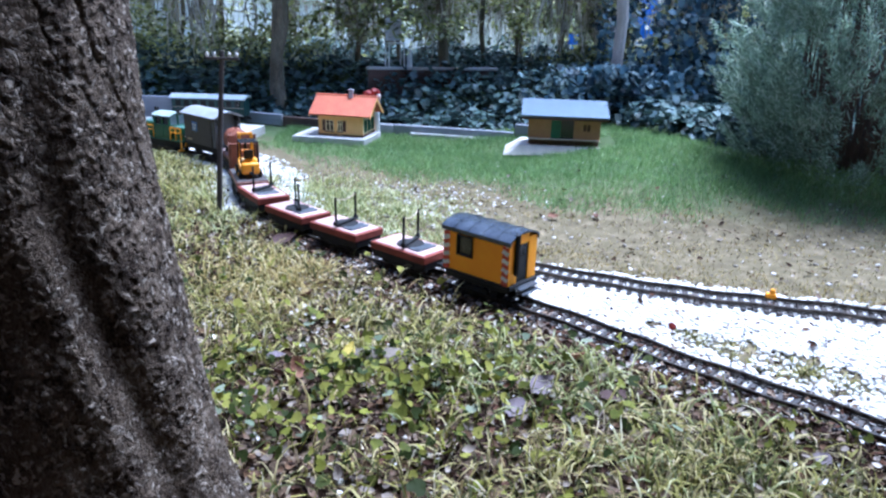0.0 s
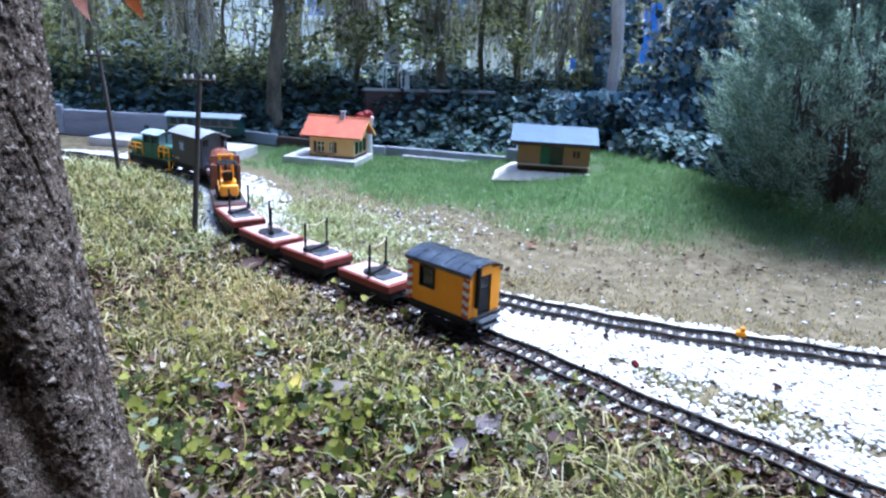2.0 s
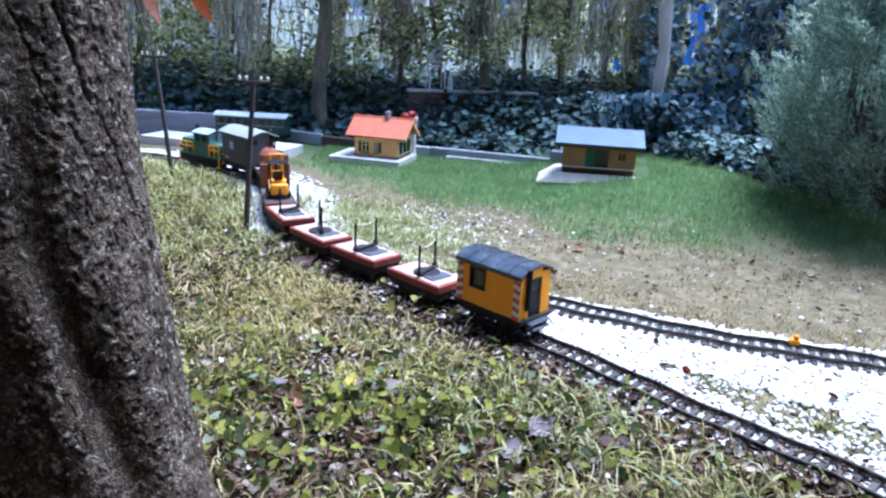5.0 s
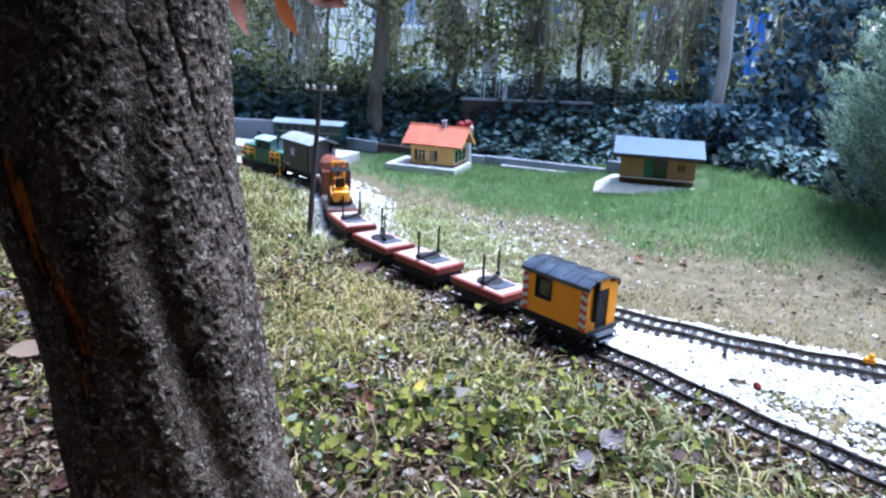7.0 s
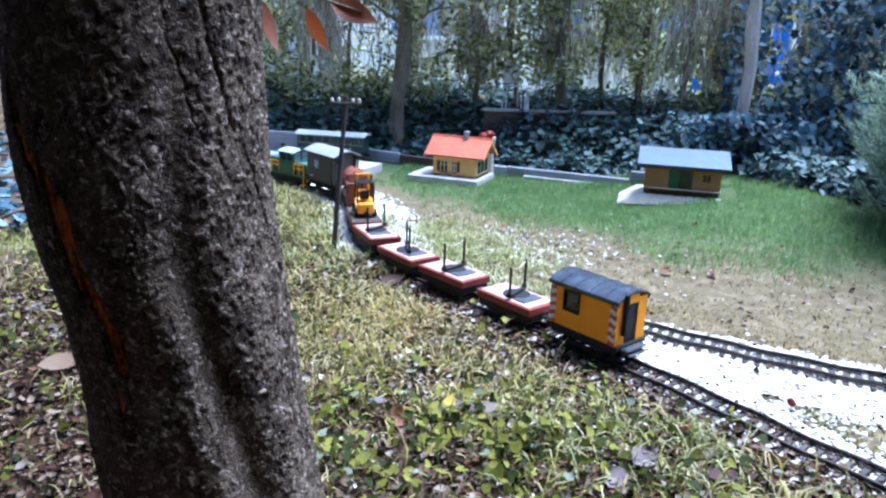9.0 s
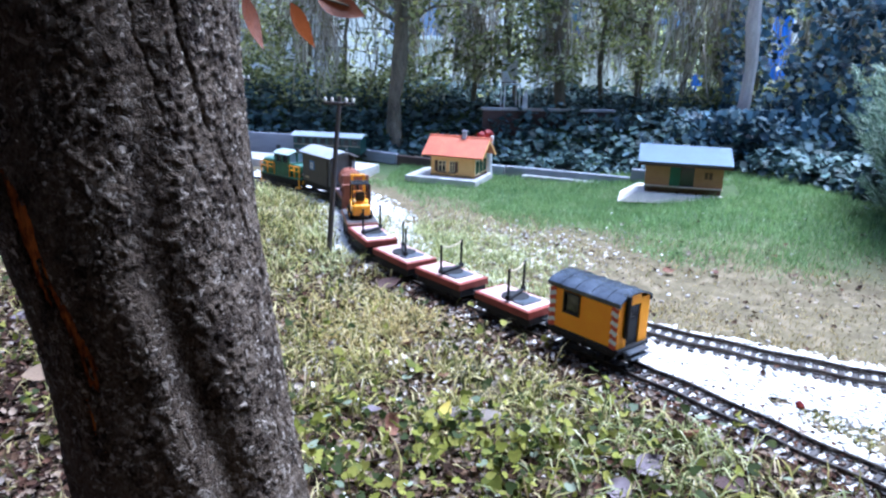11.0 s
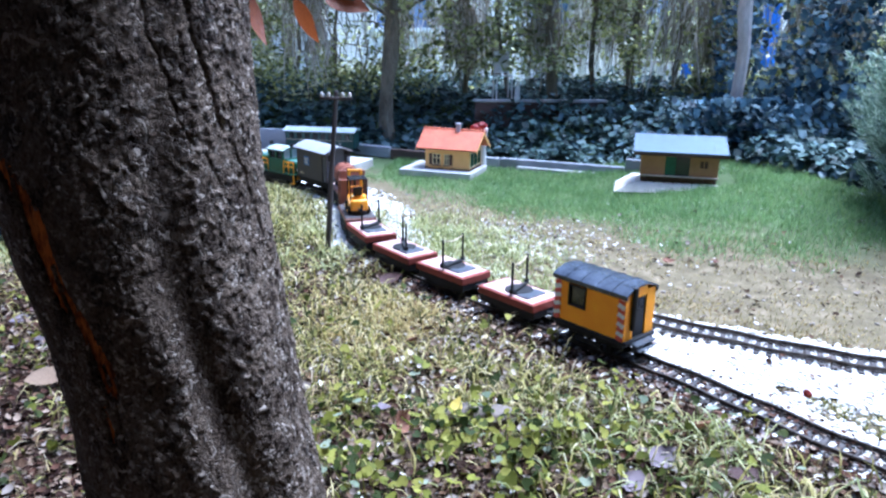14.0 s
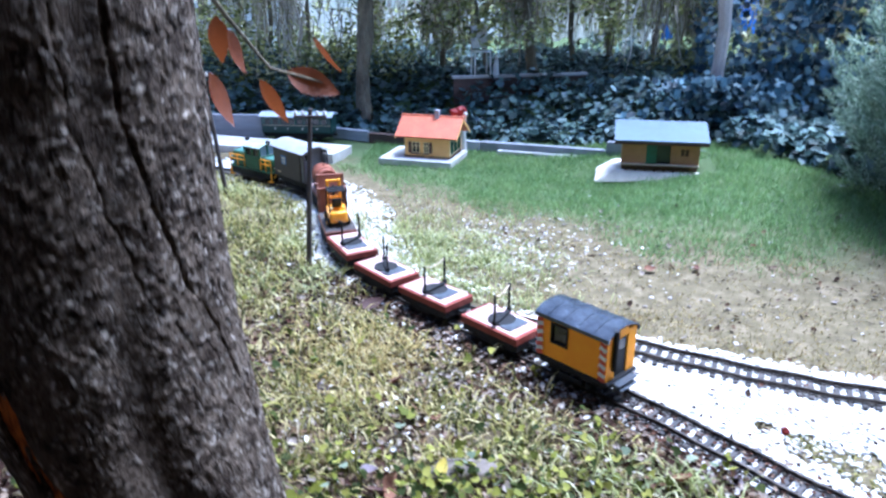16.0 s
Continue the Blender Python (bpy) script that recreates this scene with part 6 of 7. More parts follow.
tagged(strew("undergrowth", lv_small, lf_small, mats_of(np.stack([ux, uy, uz], 1), rng.uniform(0.025, 0.06, n), rng.uniform(0, 6.28, n), rng.uniform(-0.3, 1.0, n), rng.uniform(-0.9, 0.9, n)), "leaf_green"), "loose green undergrowth between the trunks", "shrubs", kind="stuff")
# leafy boughs that hang over the top of the bank
n = 7500
cxs, cys, czs = rng.uniform(-1.7, 1.1, 110), rng.uniform(3.75, 4.15, 110), rng.uniform(0.30, 0.85, 110)
ci = rng.integers(0, 110, n)
ux, uy, uz = cxs[ci] + rng.normal(0, 0.075, n), cys[ci] + rng.normal(0, 0.05, n), czs[ci] + rng.normal(0, 0.04, n) - 0.35 * (rng.normal(0, 0.07, n)) ** 2
clear = ~((ux > -0.55) & (ux < 0.40) & (uz < 0.40)) & ~in_gap(ux, uy, uz)
ux, uy, uz = ux[clear], uy[clear], uz[clear]
n = len(ux)
tagged(strew("overhang", lv_small, lf_small, mats_of(np.stack([ux, uy, uz], 1), rng.uniform(0.018, 0.042, n), rng.uniform(0, 6.28, n), rng.uniform(-0.2, 1.1, n), rng.uniform(-0.9, 0.9, n)), "leaf_green"), "green leafy boughs hanging over the bank", "shrubs", kind="stuff")
# dense dark hedge at the far end, with gaps to the house
n = 17000
ux, uz = rng.uniform(-8, 8, n), rng.uniform(-0.6, 1.9, n)
uy = 12.3 + rng.uniform(0, 0.7, n) + 0.02 * ux
gap = (uz < 0.55 + 0.25 * np.sin(1.3 * ux)) | (np.sin(2.1 * ux + 1.3 * np.sin(3.3 * uz)) * np.sin(4.1 * uz + 1.9 * np.sin(1.7 * ux)) < 0.15)
gap &= ~in_gap(ux, uy, uz)
ux, uy, uz = ux[gap], uy[gap], uz[gap]
n = len(ux)
tagged(strew("far_hedge", lv_small, lf_small, mats_of(np.stack([ux, uy, uz], 1), rng.uniform(0.10, 0.24, n), rng.uniform(0, 6.28, n), rng.uniform(-0.2, 1.2, n), rng.uniform(-0.9, 0.9, n)), "leaf_green"), "far hedge of mixed leaves with gaps", "hedge", kind="stuff")
# tall ivy-clad mass to the right of the shed
n = 21000
hx = rng.uniform(0.75, 3.4, n)
hy = 3.35 - 0.18 * (hx - 0.8) + rng.uniform(0, 0.55, n)
hz_ = rng.uniform(0.05, 1.5, n) ** 1.0
keep = hz_ < 0.75 + 0.9 * S((hx - 0.75) / 0.9) + 0.18 * np.sin(hx * 9) + rng.normal(0, 0.12, n)
keep &= ~in_gap(hx, hy, hz_)
P = np.stack([hx, hy, hz_], 1)[keep]
n = len(P)
near_n = 900
ring = np.stack([0.74 + rng.normal(0, 0.13, near_n), 3.19 + rng.uniform(-0.05, 0.08, near_n), gz(0.74, 3.2) + rng.uniform(0.0, 0.24, near_n)], 1)
P = np.vstack([P, ring])
n = len(P)
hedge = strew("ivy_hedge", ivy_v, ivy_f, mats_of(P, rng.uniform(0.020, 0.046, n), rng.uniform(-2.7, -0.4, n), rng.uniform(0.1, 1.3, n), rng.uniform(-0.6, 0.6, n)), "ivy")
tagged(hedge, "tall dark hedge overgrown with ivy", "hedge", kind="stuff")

# low wall at the top of the bank with a stand and an ornament on it; sheets for unidentified patches beyond
rail = ob_box("garden_wall", (-0.36, 3.84), (0.30, 3.97), 0.10, 0.128, 0.024, "board_brown", "low dark wall with a pale coping on top of the bank", "wall")
part("coping", box(B(), (0, 0, 0.135), (0.69, 0.034, 0.014), 0.003), "concrete", rail)


def coping_z(x):
    return 3.84 + (x + 0.36) * 0.197, 0.242


def white_ornament(x):
    y, z = coping_z(x)
    bm = tube(B(), [(0, 0, 0), (0, 0, 0.012), (0, 0, 0.02), (0, 0, 0.045), (0.002, 0, 0.060), (0.003, 0, 0.070), (0.002, 0, 0.084), (0.001, 0, 0.092)], [0.016, 0.016, 0.012, 0.015, 0.011, 0.007, 0.010, 0.004], 14)
    ob = part("garden_ornament", bm, "white", None, smooth=True)
    ob.matrix_basis = Matrix.Translation((x, y, z))
    return tagged(ob, "small white garden ornament standing on the coping", "garden ornament")


white_ornament(-0.150)


def patch_sheet(x, y, z, w, h, material, label):
    """A draped sheet for an unidentified bright patch; its cross bar and thin pole are made up."""
    z0 = gz(x, y)
    c = thing("patch_sheet", Matrix.Translation((x, y, z0)), label, "cloth")
    part("pole", tube(B(), [(0, 0.02, -0.03), (0, 0.02, z + h / 2 - z0 + 0.01)], 0.008, 8), "board_brown", c)
    part("cross_bar", tube(B(), [(-w / 2 - 0.01, 0.008, z + h / 2 - z0), (w / 2 + 0.01, 0.008, z + h / 2 - z0)], 0.005, 6), "board_brown", c)
    bm, rows = B(), []
    for i in range(9):
        f = i / 8
        rows.append([bm.verts.new((-w / 2 + w * k / 20, -0.006 + 0.012 * (0.3 + f) * math.sin(k * 1.1 + x * 5) + 0.006 * math.sin(k * 2.3), z + h / 2 - z0 - h * f * (1 + 0.06 * math.sin(k * 0.7 + x)))) for k in range(21)])
    for a, b in zip(rows, rows[1:]):
        for k in range(20):
            bm.faces.new((a[k], a[k + 1], b[k + 1], b[k]))
    bmesh.ops.solidify(bm, geom=bm.faces[:], thickness=0.003)
    part("sheet", bm, material, c, smooth=True)
    return c


# made-up sheets where unidentified white and blue patches show between the trunks
patch_sheet(0.33, 5.2, 0.40, 0.30, 0.22, "white", "unidentified white patch beyond the hedge trees, built as a sheet")
patch_sheet(0.76, 5.25, 0.30, 0.24, 0.16, "white", "small unidentified white patch beyond the hedge trees, built as a sheet")
patch_sheet(1.26, 5.2, 0.32, 0.11, 0.30, "white", "narrow unidentified white patch beyond the hedge trees, built as a sheet")
patch_sheet(1.41, 5.2, 0.55, 0.12, 0.42, "patch_blue", "unidentified bright blue patch beyond the hedge trees, built as a sheet")
patch_sheet(0.909, 5.15, 0.335, 0.075, 0.09, "patch_blue", "small unidentified blue patch beyond the hedge trees, built as a sheet")


def garden_chair(m):
    c = thing("garden_chair", m, "small white chair-shaped plant stand on the coping", "plant stand")
    for x in (-0.2, 0.2):
        for y in (-0.2, 0.2):
            part("leg", tube(B(), [(x * 1.05, y * 1.05, 0), (x, y, 0.42)], 0.018, 8), "white", c)
    part("seat", box(B(), (0, 0, 0.43), (0.44, 0.44, 0.03), 0.01), "white", c)
    part("backrest", box(B(), (0, 0.21, 0.67), (0.42, 0.03, 0.40), 0.012, rot=(-8, 0, 0)), "white", c)
    for x in (-0.22, 0.22):
        part("armrest", box(B(), (x, 0, 0.63), (0.05, 0.42, 0.025), 0.008), "white", c)
    return c


chair_y, chair_z = coping_z(-0.225)
garden_chair(Matrix.Translation((-0.225, chair_y + 0.005, chair_z)) @ Matrix.Rotation(radians(25), 4, "Z") @ Matrix.Diagonal((0.20, 0.12, 0.27, 1)))


def far_house(x, y, w, d, h, yaw, label):
    z = gz(x, y) - 0.1
    hs = thing("far_house", Matrix.Translation((x, y, z)) @ Matrix.Rotation(radians(yaw), 4, "Z"), label, "house")
    bm = B()
    cols = 5
    ww, wh = 1.0, 1.3
    xs = [-w / 2 + w * (k + 0.5) / cols for k in range(cols)]
    u = -w / 2
    for xx in xs:
        box(bm, ((u + xx - ww / 2) / 2, -d / 2, h / 2), (xx - ww / 2 - u, 0.25, h))
        box(bm, (xx, -d / 2, 0.5), (ww, 0.25, 1.0))
        box(bm, (xx, -d / 2, (1.0 + wh + h) / 2), (ww, 0.25, h - 1.0 - wh))
        u = xx + ww / 2
    box(bm, ((u + w / 2) / 2, -d / 2, h / 2), (w / 2 - u, 0.25, h))
    box(bm, (0, d / 2, h / 2), (w, 0.25, h))
    for e in (-1, 1):
        box(bm, (e * (w / 2 - 0.125), 0, h / 2), (0.25, d - 0.25, h))
    part("wall", bm, "house_far", hs)
    for xx in xs:
        win = part("window", box(B(), (xx, -d / 2 + 0.02, 1.0 + wh / 2), (ww, 0.03, wh)), "glass_far", hs)
        bm = B()
        box(bm, (xx, -d / 2 - 0.02, 1.0 + wh / 2), (0.06, 0.05, wh))
        box(bm, (xx, -d / 2 - 0.14, 0.97), (ww + 0.2, 0.10, 0.06))
        part("window_frame", bm, "white", win)
    prof = [(-d / 2 - 0.4, h), (0, h + 1.4), (d / 2 + 0.4, h), (d / 2 + 0.4, h - 0.12), (-d / 2 - 0.4, h - 0.12)]
    part("roof", prism(B(), prof, -w / 2 - 0.3, w / 2 + 0.3), "roof_far", hs)
    return hs


far_house(0.2, 16.5, 15.0, 5.0, 2.9, 48, "pale rendered house beyond the garden")

# plain walls closing the garden; south and east are added unseen to shade the trunk
bm = box(B(), (0, -0.95, 1.2), (9.0, 0.25, 2.8))
tagged(part("shade_wall_south", bm, "wall_plain"), "unseen plain wall behind the viewpoint, added to shade the trunk", "wall", kind="structure")
bm = box(B(), (1.75, 0.35, 1.2), (0.25, 2.35, 2.8))
tagged(part("shade_wall_east", bm, "wall_plain"), "unseen plain wall beside the viewpoint, added to shade the trunk", "wall", kind="structure")
bm = box(B(), (-3.9, 2.85, 1.2), (0.25, 7.3, 2.8))
tagged(part("wall_west", bm, "wall_tan"), "plain rendered house wall along the side", "wall", kind="structure")

# ---- grass ----
blade_v = [(-0.5, 0, 0), (0.5, 0, 0), (-0.38, 0.10, 0.5), (0.38, 0.10, 0.5), (0, 0.36, 1.0)]
blade_f = [(0, 1, 3, 2), (2, 3, 4)]
flop_v = [(-0.5, 0, 0), (0.5, 0, 0), (-0.5, 0.14, 0.40), (0.5, 0.14, 0.40), (-0.38, 0.42, 0.64), (0.38, 0.42, 0.64), (0, 0.82, 0.62)]
flop_f = [(0, 1, 3, 2), (2, 3, 5, 4), (4, 5, 6)]


def in_rect(x, y, cx, cy, yaw, hx_, hy_):
    c, s = math.cos(radians(yaw)), math.sin(radians(yaw))
    u, v = (x - cx) * c + (y - cy) * s, (y - cy) * c - (x - cx) * s
    return (np.abs(u) < hx_) & (np.abs(v) < hy_)


def blades(name, n, xr, yr, keep, length, width, material, label, tuft=0, long=False):
    if tuft:
        k = n // tuft
        cx, cy = rng.uniform(*xr, k), rng.uniform(*yr, k)
        x, y = np.repeat(cx, tuft) + rng.normal(0, 0.014, k * tuft), np.repeat(cy, tuft) + rng.normal(0, 0.014, k * tuft)
    else:
        x, y = rng.uniform(*xr, n), rng.uniform(*yr, n)
    d1, d2 = off_line(x, y, MAIN), off_line(x, y, SIDE)
    free = (d1 > np.where(y > 1.95, 0.07, 0.047)) & (d2 > 0.062) & (ballast_mask(x, y) < 0.3) & (np.hypot(x + 0.335, y - 0.685) > 0.145)
    free &= ~in_rect(x, y, HX - 0.039, HY - 0.01, HYAW, 0.158, 0.116) & ~in_rect(x, y, SX - 0.01, SY, SYAW, 0.20, 0.092)
    free &= ~((x < -0.68) & (y > 3.0 - 0.28 * (x + 0.75)))
    free &= rng.uniform(0, 1, len(x)) < keep(x, y)
    x, y = x[free], y[free]
    k = len(x)
    ln = rng.uniform(*length, k)
    size = np.stack([rng.uniform(*width, k), ln, ln], 1)
    pl = np.stack([x, y, ground_z(x, y) - 0.002], 1)
    m = mats_of(pl, size, rng.uniform(0, 6.28, k), rng.normal(0, 0.25, k), rng.normal(-0.25, 0.45, k))
    return tagged(strew(name, flop_v if long else blade_v, flop_f if long else blade_f, m, material), label, "grass", kind="stuff")


def patchy(x, y, a, b):
    return 0.5 + 0.5 * np.sin(a * x + 2.1 * np.sin(b * y)) * np.sin(b * y - 1.7 * np.sin(a * 0.7 * x))


def track_side(x, y):
    """Distance across the main line, positive towards the lawn."""
    return (y - 1.089) * 0.745 + (x - 0.432) * 0.667


def near_cover(x, y):
    side = track_side(x, y)
    clump = patchy(x, y, 17, 19) ** 2.2 * 1.0 + 0.25 * patchy(x, y, 41, 37) ** 2
    strip = S((-side - 0.075) / 0.13) * np.where(y < 1.75, 1, 0) + np.where(y >= 1.75, 0.8, 0)
    bare = 1 - 0.7 * np.exp(-(((x + 0.03) / 0.34) ** 2 + ((y - 0.98) / 0.15) ** 2))
    bare = bare * (1 - 0.8 * S((-0.50 - x) / 0.2) * S((1.75 - y) / 0.2))
    return np.where(side < -0.04, (0.05 + 0.80 * clump * (0.35 + 0.65 * np.maximum(S((y - 0.95) / 0.4), S((x - 0.05) / 0.2))) + 0.16 * S((x - 0.0) / 0.2) * S((1.15 - y) / 0.2)) * (0.10 + 0.90 * strip) * bare, 0)


blades("grass_near", 170000, (-1.35, 0.85), (0.70, 2.55), lambda x, y: near_cover(x, y), (0.018, 0.060), (0.0018, 0.0042), "grass", "patchy yellow-green grass among litter", tuft=11, long=True)
blades("grass_straw", 105000, (-1.35, 0.85), (0.70, 2.55), lambda x, y: near_cover(x, y) * (0.3 + 0.7 * patchy(x, y, 5, 7)), (0.018, 0.055), (0.0012, 0.0030), "grass_dry", "dry straw-coloured grass", tuft=9, long=True)

blades("grass_long", 15000, (-0.25, 0.75), (0.75, 1.35), lambda x, y: np.where(track_side(x, y) < -0.10, (np.exp(-(((x - 0.15) / 0.15) ** 2 + ((y - 1.08) / 0.09) ** 2)) + 0.6 * np.exp(-(((x - 0.36) / 0.14) ** 2 + ((y - 0.90) / 0.09) ** 2))) * (0.08 + 0.92 * patchy(x, y, 29, 23) ** 2.2), 0), (0.030, 0.075), (0.0018, 0.0036), "grass_pale", "long pale grass lying over among the weeds", tuft=8, long=True)
blades("grass_gold", 34000, (-0.75, 0.05), (1.15, 1.85), lambda x, y: np.where(track_side(x, y) < -0.10, np.exp(-(((x + 0.36) / 0.16) ** 2 + ((y - 1.47) / 0.12) ** 2)) * (0.15 + 0.85 * patchy(x, y, 19, 23) ** 1.6), 0), (0.018, 0.055), (0.0014, 0.0030), "grass_gold", "golden dry grass by the curve", tuft=10, long=True)


def lawn_cover(x, y):
    side = track_side(x, y)
    rise = np.minimum(y + 0.72 * x - 2.40, y + 0.22 * x - 2.15) + 0.08 * np.sin(5 * x) * np.sin(7 * y) + 0.05 * np.sin(19 * x + 4 * y)
    return np.where((side > 0.03) & (y < bank_edge(x) - 0.03), S((rise + 0.10) / 0.26) * (0.45 + 0.55 * patchy(x, y, 7, 11)), 0)


def dry_cover(x, y):
    side = track_side(x, y)
    mid = (np.minimum(y + 0.72 * x - 2.40, y + 0.22 * x - 2.15) <= 0.12) & (y > 1.40 - 0.2 * x)
    left = np.exp(-(((x + 0.26) / 0.24) ** 2 + ((y - 1.98) / 0.34) ** 2))
    strip = np.exp(-((y + 0.42 * x - 1.78) / 0.07) ** 2) * S((x - 0.05) / 0.2)
    return np.where((side > 0.05) & mid, 0.09 + 0.28 * patchy(x, y, 9, 13) ** 2 + 0.65 * left + 0.5 * strip, 0)


blades("lawn_grass", 210000, (-0.75, 2.0), (1.9, 3.45), lawn_cover, (0.014, 0.032), (0.0014, 0.0026), "lawn", "short bright green lawn grass", tuft=6)
blades("lawn_dry", 90000, (-0.7, 1.9), (1.35, 2.6), dry_cover, (0.005, 0.014), (0.0012, 0.0024), "grass_gold", "thin yellowed grass on bare soil", tuft=7)
blades("lawn_straw", 70000, (-0.7, 1.9), (1.35, 2.7), dry_cover, (0.005, 0.013), (0.0012, 0.0022), "weed_olive", "flat olive moss and dry lawn", tuft=7)

blades("verge_grass", 42000, (-0.62, 0.25), (1.55, 2.5), lambda x, y: np.where(track_side(x, y) > 0.03, np.exp(-(((x + 0.26 + 0.25 * (y - 2.0)) / 0.20) ** 2 + ((y - 2.0) / 0.30) ** 2)) * (0.15 + 0.85 * patchy(x, y, 21, 17) ** 1.4), 0), (0.018, 0.052), (0.0016, 0.0036), "grass_pale", "pale yellow-green grass clumps beside the curve", tuft=9, long=True)

blades("grass_tuft", 34000, (0.25, 0.95), (0.85, 1.40), lambda x, y: np.exp(-(((0.745 * (x - 0.55) - 0.667 * (y - 1.142)) / 0.16) ** 2 + ((0.667 * (x - 0.55) + 0.745 * (y - 1.142)) / 0.042) ** 2)) * (0.05 + 0.9 * patchy(x, y, 41, 37) ** 2.5), (0.010, 0.036), (0.0014, 0.0028), "grass", "small tuft of grass in the gravel", tuft=8, long=True)

blades("bank_grass", 46000, (-1.5, -0.5), (1.75, 2.85), lambda x, y: np.where(track_side(x, y) < 0.3, 0.10 + 0.75 * patchy(x, y, 14, 12) ** 2.2, 0), (0.018, 0.055), (0.0018, 0.0042), "grass", "longer yellow-green grass on the bank by the curve", tuft=9, long=True)

blades("bank_pale_grass", 22000, (-1.5, -0.5), (1.70, 2.85), lambda x, y: np.where(track_side(x, y) < 0.3, 0.05 + 0.8 * patchy(x, y, 11, 15) ** 2.4, 0), (0.022, 0.065), (0.0018, 0.0040), "grass_pale", "pale green grass tufts on the bank by the curve", tuft=10, long=True)

# ---- weeds, litter, pebbles ----
def spots(n, keep, xr=(-1.6, 1.3), yr=(0.45, 2.5), gap=0.045):
    x, y = rng.uniform(*xr, n), rng.uniform(*yr, n)
    ok_ = (off_line(x, y, MAIN) > gap) & (off_line(x, y, SIDE) > gap) & (np.hypot(x + 0.335, y - 0.685) > 0.145)
    ok_ &= rng.uniform(0, 1, n) < keep(x, y)
    return x[ok_], y[ok_]


def front(x, y):
    side = (y - 1.089) * 0.745 + (x - 0.432) * 0.667
    return np.where(side < -0.03, 1.0, 0)


weed_v = [(0.10, 0, -0.04), (-0.10, -0.34, 0.08), (0.18, -0.56, 0.05), (0.46, -0.50, 0.0), (0.56, -0.40, 0.03), (0.80, -0.30, -0.06), (0.84, -0.12, -0.02), (0.94, 0, -0.08), (0.84, 0.12, -0.02), (0.80, 0.30, -0.06), (0.56, 0.40, 0.03), (0.46, 0.50, 0.0), (0.18, 0.56, 0.05), (-0.10, 0.34, 0.08), (0.42, 0, -0.05)]
weed_f = [(k, k + 1, 14) for k in range(13)] + [(13, 0, 14)]
x, y = spots(34000, lambda x, y: front(x, y) * (0.05 + 0.18 * np.exp(-(((x + 0.85) / 0.25) ** 2 + ((y - 1.25) / 0.3) ** 2)) + 1.0 * np.exp(-(((x + 0.13) / 0.28) ** 2 + ((y - 1.00) / 0.15) ** 2))) * patchy(x, y, 17, 14) ** 0.8, yr=(0.5, 1.75))
n = len(x)
pl = np.stack([x, y, ground_z(x, y) + rng.uniform(0.008, 0.050, n)], 1)
tagged(strew("ground_ivy", weed_v, weed_f, mats_of(pl, rng.uniform(0.008, 0.016, n) * (1 + 0.35 * (rng.uniform(0, 1, n) < 0.2)), rng.uniform(0, 6.28, n), rng.uniform(-1.0, 1.1, n), rng.uniform(-0.9, 0.9, n)), "weed"), "low green weeds and clover leaves", "weeds", kind="stuff")
k = rng.uniform(0, 1, n) < 0.025
pl2 = pl[k] + np.array([0.01, 0.006, 0.004])
tagged(strew("pale_weeds", weed_v, weed_f, mats_of(pl2, rng.uniform(0.010, 0.018, len(pl2)), rng.uniform(0, 6.28, len(pl2)), rng.uniform(-0.4, 0.4, len(pl2)), rng.uniform(-0.4, 0.4, len(pl2))), "weed_pale"), "pale grey-green weed leaves", "weeds", kind="stuff")
# stalks under the weed leaves
st_v = [(-0.5, 0, 0), (0.5, 0, 0), (0.4, 0, 1), (-0.4, 0, 1)]
pl3 = pl[::2].copy()
hgt = pl3[:, 2] - ground_z(pl3[:, 0], pl3[:, 1])
pl3[:, 2] -= hgt
tagged(strew("weed_stalks", st_v, [(0, 1, 2, 3)], mats_of(pl3, np.stack([np.full(len(pl3), 0.0014), hgt + 0.01, hgt + 0.004], 1), rng.uniform(0, 6.28, len(pl3)), rng.normal(0, 0.3, len(pl3))), "weed"), "thin weed stalks", "weeds", kind="stuff")

lv3, lf3 = leaf_form(curl=0.9, fold=0.5, width=0.6, n=4)
x, y = spots(52000, lambda x, y: front(x, y) * (0.25 + 0.4 * patchy(x, y, 12, 10) + 0.4 * (track_side(x, y) > -0.16)) * (y < 2.3) + 0.012, xr=(-1.3, 0.9), yr=(0.6, 2.4))
n = len(x)
pl = np.stack([x, y, ground_z(x, y) + rng.uniform(0.001, 0.010, n)], 1)
tagged(strew("leaf_litter", lv3, lf3, mats_of(pl, rng.uniform(0.006, 0.022, n), rng.uniform(0, 6.28, n), rng.uniform(-0.5, 0.5, n), rng.uniform(-0.7, 0.7, n)), "litter"), "small brown leaf litter and bark crumbs", "leaf litter", kind="stuff")


x, y = spots(30000, lambda x, y: np.where((track_side(x, y) < -0.04) & (y < 2.1), 0.06 * (x > -0.5) + 0.9 * np.exp(-(((x + 0.22) / 0.26) ** 2 + ((y - 1.40) / 0.17) ** 2)) + 0.3 * np.exp(-((track_side(x, y) + 0.10) / 0.06) ** 2), 0) * patchy(x, y, 27, 31), xr=(-1.2, 0.9), yr=(0.7, 2.1))
n = len(x)
pl = np.stack([x, y, ground_z(x, y) + rng.uniform(0.002, 0.014, n)], 1)
tagged(strew("pale_litter", lv3, lf3, mats_of(pl, rng.uniform(0.005, 0.016, n), rng.uniform(0, 6.28, n), rng.uniform(-0.6, 0.6, n), rng.uniform(-0.8, 0.8, n)), "litter_pale"), "bleached leaf scraps and chips among the grass", "leaf litter", kind="stuff")


